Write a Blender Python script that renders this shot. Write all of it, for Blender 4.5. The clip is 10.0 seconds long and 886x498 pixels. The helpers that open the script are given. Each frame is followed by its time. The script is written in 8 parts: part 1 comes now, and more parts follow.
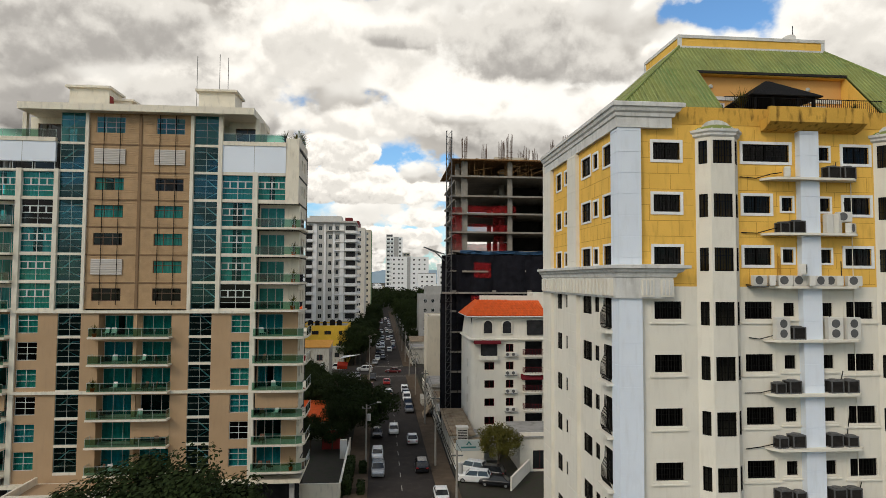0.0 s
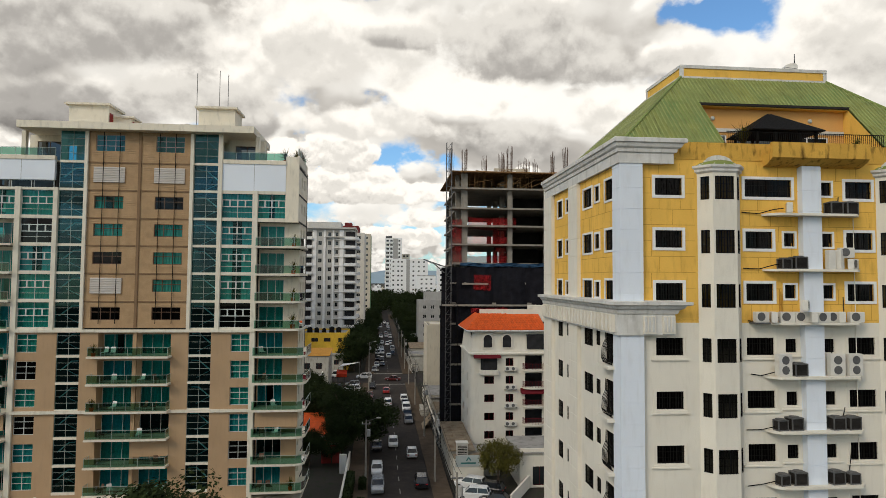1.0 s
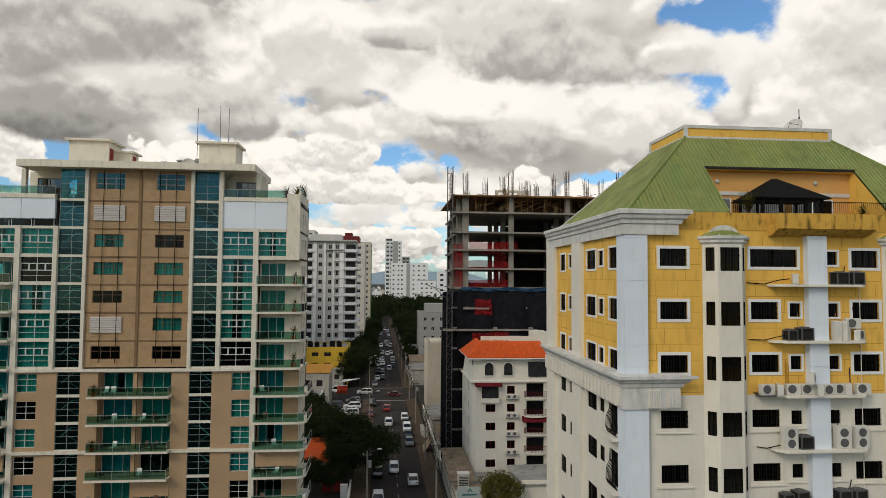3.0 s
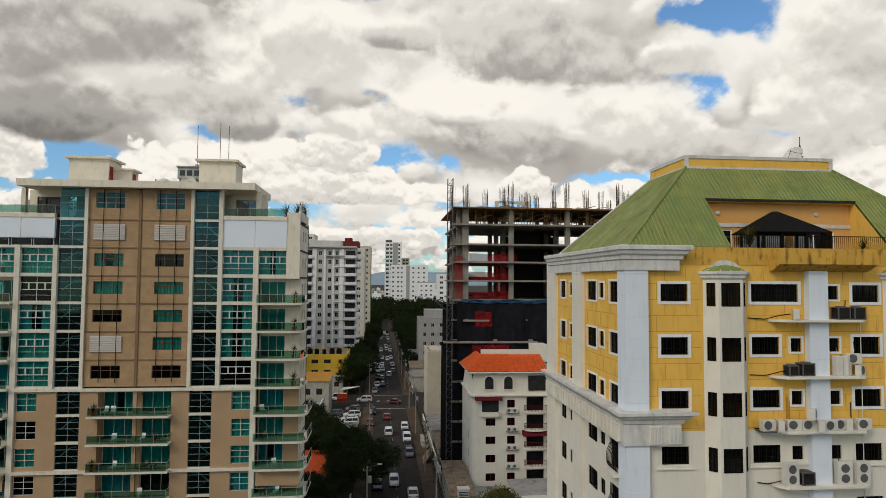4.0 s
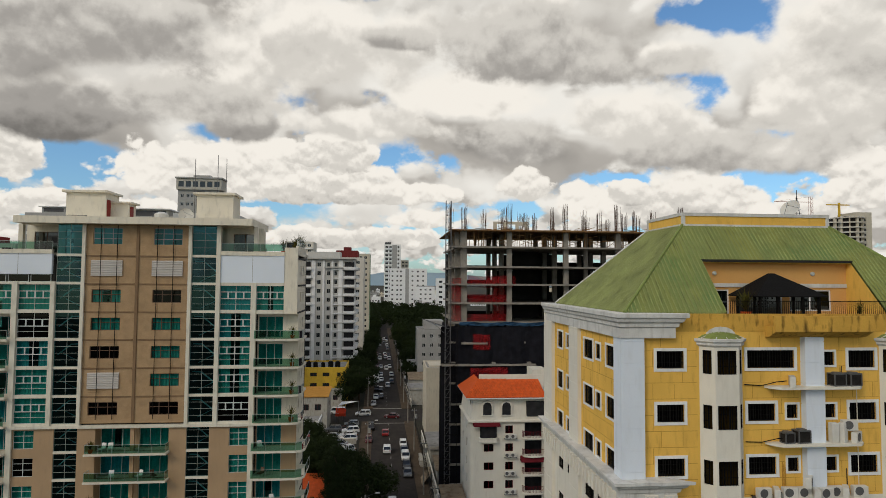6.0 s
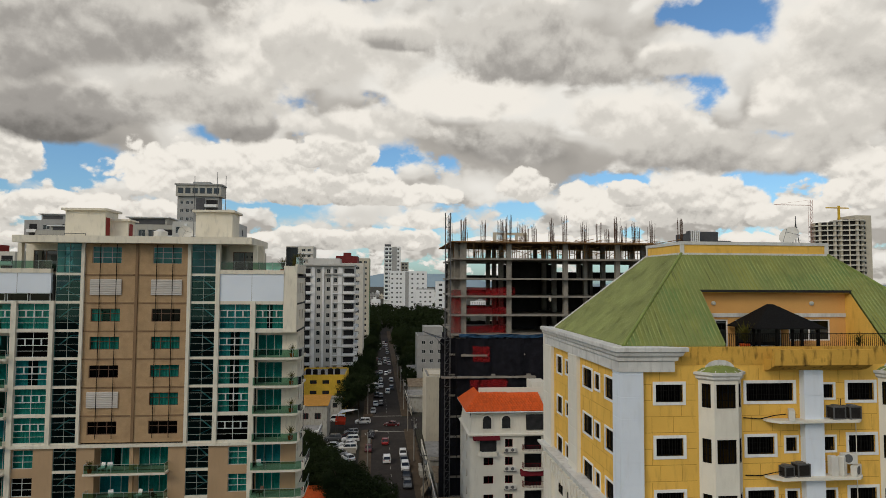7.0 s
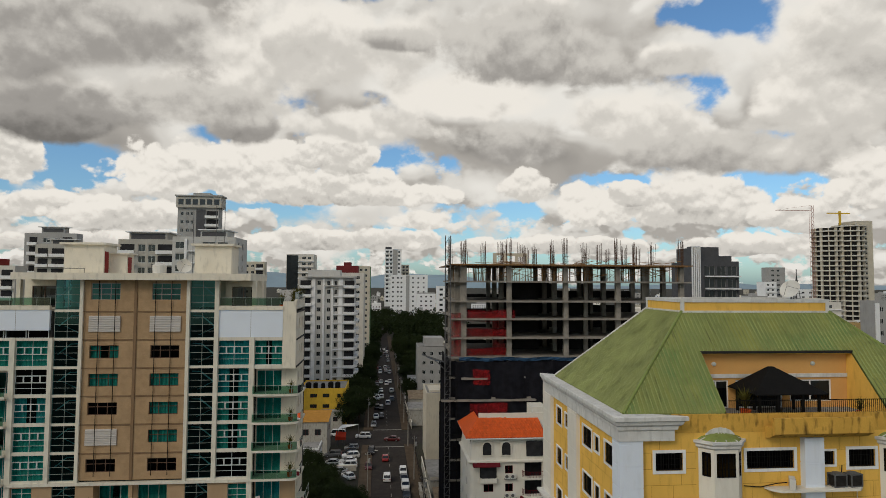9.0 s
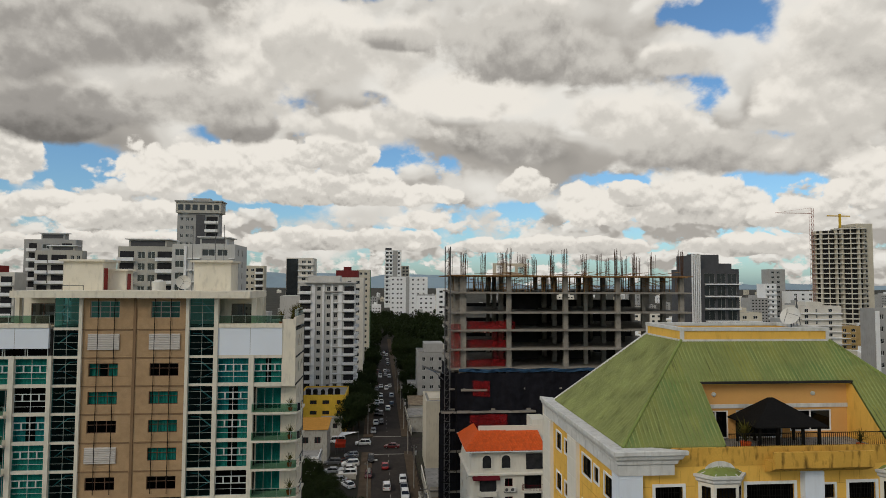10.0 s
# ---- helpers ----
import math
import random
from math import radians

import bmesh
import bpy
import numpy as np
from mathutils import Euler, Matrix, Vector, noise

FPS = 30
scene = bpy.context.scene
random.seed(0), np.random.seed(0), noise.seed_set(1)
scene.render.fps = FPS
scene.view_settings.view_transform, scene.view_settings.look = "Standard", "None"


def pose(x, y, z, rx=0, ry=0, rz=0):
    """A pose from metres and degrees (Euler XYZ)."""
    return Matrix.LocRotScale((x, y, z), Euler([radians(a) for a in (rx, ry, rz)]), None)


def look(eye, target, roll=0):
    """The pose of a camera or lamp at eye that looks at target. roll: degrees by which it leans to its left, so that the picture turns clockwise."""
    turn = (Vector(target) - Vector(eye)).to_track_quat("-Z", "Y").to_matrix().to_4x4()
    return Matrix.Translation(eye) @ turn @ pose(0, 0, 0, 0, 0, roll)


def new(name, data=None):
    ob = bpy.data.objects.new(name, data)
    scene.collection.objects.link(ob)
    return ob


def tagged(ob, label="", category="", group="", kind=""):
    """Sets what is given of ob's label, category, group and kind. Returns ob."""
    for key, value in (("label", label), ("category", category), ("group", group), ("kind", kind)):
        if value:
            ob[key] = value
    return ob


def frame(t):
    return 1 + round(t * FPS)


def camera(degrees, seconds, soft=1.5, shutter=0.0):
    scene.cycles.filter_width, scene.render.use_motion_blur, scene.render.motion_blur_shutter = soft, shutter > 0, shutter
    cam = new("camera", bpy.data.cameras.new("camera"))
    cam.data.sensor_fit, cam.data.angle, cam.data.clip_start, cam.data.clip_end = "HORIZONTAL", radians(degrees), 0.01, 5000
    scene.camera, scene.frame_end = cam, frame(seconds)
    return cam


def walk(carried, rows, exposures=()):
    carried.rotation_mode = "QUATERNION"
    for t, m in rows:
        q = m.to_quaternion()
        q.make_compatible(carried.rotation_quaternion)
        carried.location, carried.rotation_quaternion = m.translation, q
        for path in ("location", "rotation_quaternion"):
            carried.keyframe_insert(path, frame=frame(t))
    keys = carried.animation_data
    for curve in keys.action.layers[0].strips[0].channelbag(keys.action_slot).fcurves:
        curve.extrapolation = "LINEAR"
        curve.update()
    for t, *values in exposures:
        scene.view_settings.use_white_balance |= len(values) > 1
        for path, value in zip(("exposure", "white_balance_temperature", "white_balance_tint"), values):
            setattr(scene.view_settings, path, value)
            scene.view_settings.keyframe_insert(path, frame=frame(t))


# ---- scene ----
cam = camera(71.0, 10.0, soft=0.8)
PATH = [
    (0, (0.074, -0.175, 25.938), (0.252, 1.815, 26.036), 0.3),
    (0.5, (-0.010, -0.168, 26.989), (0.170, 1.821, 27.087), 0.3),
    (1, (-0.032, -0.121, 28.015), (0.148, 1.868, 28.114), 0.4),
    (1.5, (-0.059, -0.053, 29.070), (0.121, 1.936, 29.169), 0.4),
    (2, (-0.160, -0.050, 30.104), (0.021, 1.940, 30.204), 0.4),
    (2.5, (-0.192, -0.006, 31.141), (-0.012, 1.984, 31.241), 0.4),
    (4, (-0.306, -0.067, 34.232), (-0.125, 1.922, 34.333), 0.4),
    (4.5, (-0.253, -0.098, 35.243), (-0.071, 1.891, 35.344), 0.4),
    (5, (-0.191, -0.133, 36.242), (-0.009, 1.856, 36.343), 0.4),
    (5.5, (-0.177, -0.188, 37.237), (0.005, 1.802, 37.338), 0.4),
    (6, (-0.155, -0.247, 38.157), (0.028, 1.742, 38.258), 0.4),
    (7.5, (-0.094, -0.355, 41.044), (0.089, 1.634, 41.149), 0.3),
    (8, (-0.073, -0.362, 42.004), (0.109, 1.627, 42.109), 0.3),
    (8.5, (-0.030, -0.355, 43.028), (0.151, 1.634, 43.132), 0.3),
    (9, (0.006, -0.333, 43.996), (0.187, 1.657, 44.101), 0.3),
    (9.5, (-0.003, -0.371, 44.932), (0.178, 1.618, 45.038), 0.3),
    (10, (0.036, -0.345, 45.938), (0.217, 1.644, 46.043), 0.3),
]
walk(cam, [(t, look(eye, target, roll)) for t, eye, target, roll in PATH], exposures=[(0, 0.02), (3, -0.15), (6, -0.31), (10, -0.42)])
# ---- world, sun, exposure ----
world = bpy.data.worlds.new("world")
scene.world = world
world.use_nodes = True
SUN_EL, SUN_AZ = 36.0, 226.0


def cloud_group(soft):
    """One cumulus cloud laid over what is behind it: a flat-based oval with a ragged edge, light on top and grey beneath."""
    nt = bpy.data.node_groups.new("cloud", "ShaderNodeTree")
    for name in ("u", "w", "edge", "shade", "front", "u0", "w0", "a", "c", "bright"):
        nt.interface.new_socket(name, in_out="INPUT", socket_type="NodeSocketFloat")
    nt.interface.new_socket("behind", in_out="INPUT", socket_type="NodeSocketColor")
    nt.interface.new_socket("picture", in_out="OUTPUT", socket_type="NodeSocketColor")
    N, L = nt.nodes.new, nt.links.new
    g, out = N("NodeGroupInput"), N("NodeGroupOutput")

    def calc(op, *args):
        n = N("ShaderNodeMath")
        n.operation = op
        for i, v in enumerate(args):
            if isinstance(v, (int, float)):
                n.inputs[i].default_value = v
            else:
                L(v, n.inputs[i])
        return n.outputs[0]

    q = g.outputs
    d1 = calc("DIVIDE", calc("SUBTRACT", q["u"], q["u0"]), q["a"])
    d2 = calc("DIVIDE", calc("SUBTRACT", q["w"], q["w0"]), q["c"])
    d2 = calc("MINIMUM", d2, calc("MULTIPLY", d2, 1.7))
    dens = calc("SUBTRACT", q["edge"], calc("SQRT", calc("MULTIPLY_ADD", d1, d1, calc("MULTIPLY", d2, d2))))
    edge = N("ShaderNodeMapRange")
    edge.interpolation_type = "SMOOTHSTEP"
    edge.inputs[1].default_value, edge.inputs[2].default_value = 0.0, soft
    L(dens, edge.inputs[0])
    lit = calc("MULTIPLY_ADD", calc("MAXIMUM", calc("MINIMUM", d2, 1.0), -1.0), 0.22, calc("ADD", q["shade"], q["bright"]))
    lit = calc("MULTIPLY_ADD", calc("MINIMUM", calc("MAXIMUM", dens, 0.0), 1.0), -0.16, lit)
    tint = N("ShaderNodeValToRGB")
    tint.color_ramp.interpolation = "EASE"
    for p in (0.35, 0.7):
        tint.color_ramp.elements.new(p)
    for e, (p, c) in zip(tint.color_ramp.elements, ((0.0, (0.22, 0.212, 0.205)), (0.35, (0.44, 0.425, 0.41)), (0.70, (0.80, 0.78, 0.745)), (1.0, (1.10, 1.07, 1.02)))):
        e.position, e.color = p, tuple(x * y for x, y in zip(c, CLOUD_WHITE)) + (1,)
    L(lit, tint.inputs[0])
    mix = N("ShaderNodeMix")
    mix.data_type = "RGBA"
    L(calc("MULTIPLY", edge.outputs[0], q["front"]), mix.inputs[0]), L(q["behind"], mix.inputs[6]), L(tint.outputs[0], mix.inputs[7])
    L(mix.outputs[2], out.inputs[0])
    return nt


def build_sky(w):
    nt = w.node_tree
    nt.nodes.clear()
    N, L = nt.nodes.new, nt.links.new

    def math_node(op, a, b=None, clamp=False):
        n = N("ShaderNodeMath")
        n.operation, n.use_clamp = op, clamp
        for i, v in enumerate((a, b)):
            if v is None:
                continue
            if isinstance(v, (int, float)):
                n.inputs[i].default_value = v
            else:
                L(v, n.inputs[i])
        return n.outputs[0]

    def ramp(v, stops):
        n = N("ShaderNodeValToRGB")
        n.color_ramp.interpolation = "EASE"
        while len(n.color_ramp.elements) < len(stops):
            n.color_ramp.elements.new(0.5)
        for e, (p, c) in zip(n.color_ramp.elements, stops):
            e.position, e.color = p, (*c, 1) if len(c) == 3 else (c[0],) * 3 + (1,)
        L(v, n.inputs[0])
        return n.outputs[0]

    def noise_tex(vec, scale, detail, rough, dist=0.0):
        n = N("ShaderNodeTexNoise")
        n.inputs["Scale"].default_value, n.inputs["Detail"].default_value = scale, detail
        n.inputs["Roughness"].default_value, n.inputs["Distortion"].default_value = rough, dist
        L(vec, n.inputs["Vector"])
        return n.outputs["Fac"]

    sky = N("ShaderNodeTexSky")
    sky.sky_type, sky.sun_disc = "NISHITA", False
    sky.sun_elevation, sky.sun_rotation = radians(SUN_EL), radians(SUN_AZ)
    sky.altitude, sky.air_density, sky.dust_density, sky.ozone_density = 20, 1.0, 1.0, 1.5
    geo = N("ShaderNodeTexCoord")
    sep = N("ShaderNodeSeparateXYZ")
    L(geo.outputs["Generated"], sep.inputs[0])
    up = math_node("MAXIMUM", sep.outputs[2], 0.0)
    ahead = math_node("MAXIMUM", sep.outputs[1], 0.05)
    u, w = math_node("DIVIDE", sep.outputs[0], ahead), math_node("DIVIDE", sep.outputs[2], ahead)

    def blobs(rows):
        total = 0.0
        for u0, w0, a, c, amp in rows:
            d1, d2 = math_node("DIVIDE", math_node("SUBTRACT", u, u0), a), math_node("DIVIDE", math_node("SUBTRACT", w, w0), c)
            r2 = math_node("ADD", math_node("MULTIPLY", d1, d1), math_node("MULTIPLY", d2, d2))
            total = math_node("ADD", math_node("MULTIPLY", math_node("POWER", 2.718, math_node("MULTIPLY", r2, -1.0)), amp), total)
        return total

    az = math_node("ARCTAN2", sep.outputs[0], sep.outputs[1])
    el = sep.outputs[2]
    sa, ca = math_node("SINE", az), math_node("COSINE", az)

    def field(f, g, seed, detail, rough):
        c = N("ShaderNodeCombineXYZ")
        L(math_node("MULTIPLY", sa, f), c.inputs[0]), L(math_node("MULTIPLY", ca, f), c.inputs[1])
        L(math_node("ADD", math_node("MULTIPLY", el, g), seed), c.inputs[2])
        return noise_tex(c.outputs[0], 1.0, detail, rough)

    def smooth(v, a, c):
        n = N("ShaderNodeMapRange")
        n.interpolation_type = "SMOOTHSTEP"
        n.inputs[1].default_value, n.inputs[2].default_value = a, c
        L(v, n.inputs[0])
        return n.outputs[0]

    def blend(fac, a, c):
        n = N("ShaderNodeMix")
        n.data_type = "RGBA"
        L(fac, n.inputs[0])
        for i, v in ((6, a), (7, c)):
            if isinstance(v, tuple):
                n.inputs[i].default_value = v
            else:
                L(v, n.inputs[i])
        return n.outputs[2]

    gaps, bases = blobs(CLOUD_GAPS), blobs(CLOUD_BASES)
    deep = N("ShaderNodeMix")
    deep.data_type, deep.blend_type = "RGBA", "MULTIPLY"
    deep.inputs[0].default_value = 1.0
    L(sky.outputs[0], deep.inputs[6])
    deep.inputs[7].default_value = SKY_TINT
    picture = deep.outputs[2]
    # rows of heaped clouds, the far low ones first: ragged bodies, light on their upper sides, grey beneath
    for base, span, freq, seed, grey, gap in CLOUD_ROWS:
        rise = math_node("DIVIDE", math_node("SUBTRACT", el, base), span)
        wide = field(freq * 0.32, freq * 0.6, seed + 60, 2, 0.5)
        body, lower, higher = field(freq, freq * 1.45, seed, 7, 0.54), field(freq, freq * 1.45, seed, 3, 0.52), field(freq, freq * 1.45, seed + 0.26, 3, 0.52)
        dens = math_node("ADD", math_node("ADD", math_node("MULTIPLY", body, 1.5), -0.25), math_node("MULTIPLY", math_node("SUBTRACT", wide, 0.5), 0.5))
        dens = math_node("SUBTRACT", math_node("SUBTRACT", dens, gaps), math_node("MULTIPLY", math_node("MAXIMUM", math_node("MULTIPLY", rise, -1.0), 0.0), 0.5))
        dens = math_node("SUBTRACT", dens, math_node("MULTIPLY", math_node("MAXIMUM", math_node("SUBTRACT", rise, 1.0), 0.0), 0.30))
        mask = smooth(dens, CLOUD_OPEN + gap, CLOUD_OPEN + gap + 0.11)
        slope = math_node("MULTIPLY", math_node("SUBTRACT", lower, higher), CLOUD_RELIEF)
        crisp = math_node("MULTIPLY", math_node("SUBTRACT", body, lower), 2.4)
        thick = math_node("MULTIPLY", math_node("SUBTRACT", dens, CLOUD_OPEN + 0.05), CLOUD_THICK)
        lit = math_node("SUBTRACT", math_node("ADD", math_node("ADD", slope, crisp), 0.78), math_node("ADD", thick, bases))
        tint = ramp(lit, [(0.0, (grey, grey * 0.965, grey * 0.93)), (0.40, (0.52, 0.50, 0.475)), (0.70, (0.84, 0.825, 0.795)), (1.0, (1.04, 1.03, 1.0))])
        tone = N("ShaderNodeMix")
        tone.data_type, tone.blend_type = "RGBA", "MULTIPLY"
        tone.inputs[0].default_value = 1.0
        L(tint, tone.inputs[6])
        tone.inputs[7].default_value = CLOUD_WHITE
        picture = blend(mask, picture, tone.outputs[2])
    # single cumulus clouds ahead, the far low ones first: billowing edges, white crowns, grey flat bases
    def billow(f, g, seed, lift=0.0):
        c, n = N("ShaderNodeCombineXYZ"), N("ShaderNodeTexVoronoi")
        warp = math_node("MULTIPLY", math_node("SUBTRACT", field(f * 1.1, f * 1.1, seed + 3, 4, 0.55), 0.5), 1.1)
        L(math_node("ADD", math_node("MULTIPLY", sa, f), warp), c.inputs[0]), L(math_node("MULTIPLY", ca, f), c.inputs[1])
        L(math_node("ADD", math_node("MULTIPLY", el, g), seed + lift), c.inputs[2])
        n.feature, n.normalize = "F1", True
        n.inputs["Scale"].default_value, n.inputs["Detail"].default_value, n.inputs["Roughness"].default_value = 1.0, 2.0, 0.45
        L(c.outputs[0], n.inputs["Vector"])
        return math_node("SUBTRACT", 0.40, n.outputs["Distance"])

    front = math_node("GREATER_THAN", sep.outputs[1], 0.1)
    for clouds, f, seed, ragged, puffy, soft, relief in ((LOW_CLOUDS, 23.0, 31.0, 1.7, 1.7, 0.18, 1.5), (HIGH_CLOUDS, 11.0, 47.0, 2.4, 1.3, 0.42, 1.2)):
        puff, puff_up = billow(f, f * 1.05, seed), billow(f, f * 1.05, seed, 0.2)
        small, small_up = field(f * 2.2, f * 2.8, seed + 8, 5, 0.6), field(f * 2.2, f * 2.8, seed + 8.35, 5, 0.6)
        edge = math_node("ADD", math_node("MULTIPLY", math_node("SUBTRACT", field(f * 0.55, f * 0.75, seed + 5, 6, 0.58), 0.5), ragged), math_node("ADD", math_node("MULTIPLY", puff, puffy), 0.95))
        shade = math_node("ADD", math_node("MULTIPLY", math_node("SUBTRACT", puff, puff_up), relief), math_node("MULTIPLY", math_node("SUBTRACT", small, small_up), relief * 0.3))
        shade = math_node("ADD", shade, math_node("MULTIPLY", puff, 0.25))
        kind = cloud_group(soft)
        for u0, w0, a, c, bright in clouds:
            n = N("ShaderNodeGroup")
            n.node_tree = kind
            for name, v in (("u0", u0), ("w0", w0), ("a", a), ("c", c), ("bright", bright - 0.22)):
                n.inputs[name].default_value = v
            for name, v in (("u", u), ("w", w), ("edge", edge), ("shade", shade), ("front", front), ("behind", picture)):
                L(v, n.inputs[name])
            picture = n.outputs[0]
    bg = N("ShaderNodeBackground")
    bg.inputs[1].default_value = SKY_STRENGTH
    L(picture, bg.inputs[0])
    out = N("ShaderNodeOutputWorld")
    L(bg.outputs[0], out.inputs[0])


# single clouds: sideways, upwards, half width, half height, brightness
LOW_CLOUDS = [
    (-0.421, 0.055, 0.244, 0.019, 1.05), (-0.058, 0.062, 0.159, 0.021, 1.05), (0.303, 0.057, 0.206, 0.017, 1.05), (0.616, 0.060, 0.187, 0.021, 1.05), (-0.514, 0.110, 0.122, 0.026, 1.10), (-0.397, 0.095, 0.141, 0.026, 1.10),
    (0.014, 0.134, 0.084, 0.022, 1.15), (0.055, 0.097, 0.047, 0.019, 1.20), (-0.112, 0.136, 0.084, 0.028, 1.05), (0.337, 0.119, 0.070, 0.045, 1.25), (0.237, 0.148, 0.047, 0.037, 1.10), (0.523, 0.127, 0.141, 0.054, 1.08),
    (0.410, 0.145, 0.047, 0.028, 1.10), (0.730, 0.110, 0.094, 0.036, 1.10), (-0.236, 0.167, 0.201, 0.058, 1.20), (-0.598, 0.185, 0.070, 0.070, 1.10), (0.847, 0.175, 0.098, 0.080, 1.20), (-0.086, 0.194, 0.062, 0.037, 1.10),
]
HIGH_CLOUDS = [
    (0.590, 0.215, 0.225, 0.052, 0.88), (0.214, 0.218, 0.122, 0.062, 0.78), (0.412, 0.265, 0.141, 0.056, 1.15), (0.134, 0.296, 0.150, 0.058, 1.40), (-0.059, 0.249, 0.131, 0.041, 1.10), (-0.228, 0.245, 0.058, 0.041, 0.68),
    (0.778, 0.298, 0.141, 0.173, 1.06), (0.867, 0.406, 0.141, 0.103, 1.00), (-0.114, 0.364, 0.225, 0.108, 1.08), (0.258, 0.381, 0.201, 0.098, 0.82), (0.483, 0.374, 0.084, 0.039, 1.00), (0.013, 0.391, 0.071, 0.034, 0.84),
    (-0.342, 0.283, 0.216, 0.066, 0.98), (-0.493, 0.257, 0.164, 0.060, 0.58), (-0.505, 0.377, 0.253, 0.112, 0.76),
]
# openings and grey bases of the clouds: sideways, upwards, widths, amount
CLOUD_GAPS = [
    (0.545, 0.462, 0.085, 0.030, 0.19), (0.650, 0.440, 0.050, 0.045, 0.22), (0.560, 0.325, 0.050, 0.040, 0.22), (-0.500, 0.180, 0.120, 0.022, 0.15), (-0.290, 0.235, 0.080, 0.018, 0.16),
    (-0.029, 0.302, 0.040, 0.020, 0.19), (0.713, 0.255, 0.085, 0.018, 0.22), (0.400, 0.166, 0.070, 0.021, 0.18), (-0.200, 0.131, 0.105, 0.015, 0.18), (0.309, 0.311, 0.032, 0.020, 0.18), (0.040, 0.190, 0.080, 0.020, 0.16), (0.280, 0.120, 0.120, 0.015, 0.14),
    (0.000, 0.420, 0.420, 0.100, -0.10), (-0.420, 0.290, 0.260, 0.060, -0.12), (0.160, 0.250, 0.200, 0.050, -0.08), (0.740, 0.350, 0.140, 0.060, -0.08),
]
CLOUD_BASES = [
    (-0.440, 0.255, 0.240, 0.050, 0.38), (-0.044, 0.400, 0.420, 0.070, 0.16), (0.189, 0.212, 0.130, 0.035, 0.38), (0.343, 0.375, 0.150, 0.045, 0.26),
    (0.700, 0.320, 0.140, 0.040, 0.15), (0.133, 0.306, 0.150, 0.045, -0.45), (-0.331, 0.178, 0.115, 0.028, -0.25), (0.781, 0.437, 0.100, 0.055, -0.25), (0.343, 0.269, 0.134, 0.036, -0.25),
]
CLOUD_OPEN, CLOUD_RELIEF, CLOUD_THICK = 0.40, 3.3, 0.9
CLOUD_ROWS = [(0.000, 0.040, 24.0, 1.3, 0.55, 0.02), (0.045, 0.060, 16.0, 5.1, 0.55, 0.06), (0.095, 0.080, 10.5, 9.7, 0.50, 0.10), (0.160, 0.110, 7.2, 13.2, 0.42, 0.08), (0.245, 0.160, 5.0, 17.9, 0.36, 0.03), (0.350, 0.900, 3.4, 21.4, 0.30, 0.0)]
CLOUD_WHITE, SKY_TINT, SKY_STRENGTH = (10.2, 9.95, 9.5, 1), (1.0, 1.38, 1.62, 1), 0.1
build_sky(world)
sun = new("sun", bpy.data.lights.new("sun", "SUN"))
sun.data.energy, sun.data.angle, sun.data.color = 1.32, radians(20), (1.0, 0.87, 0.69)
sun.matrix_world = look((0, 0, 0), (-math.sin(radians(SUN_AZ)) * math.cos(radians(SUN_EL)), -math.cos(radians(SUN_AZ)) * math.cos(radians(SUN_EL)), -math.sin(radians(SUN_EL))))


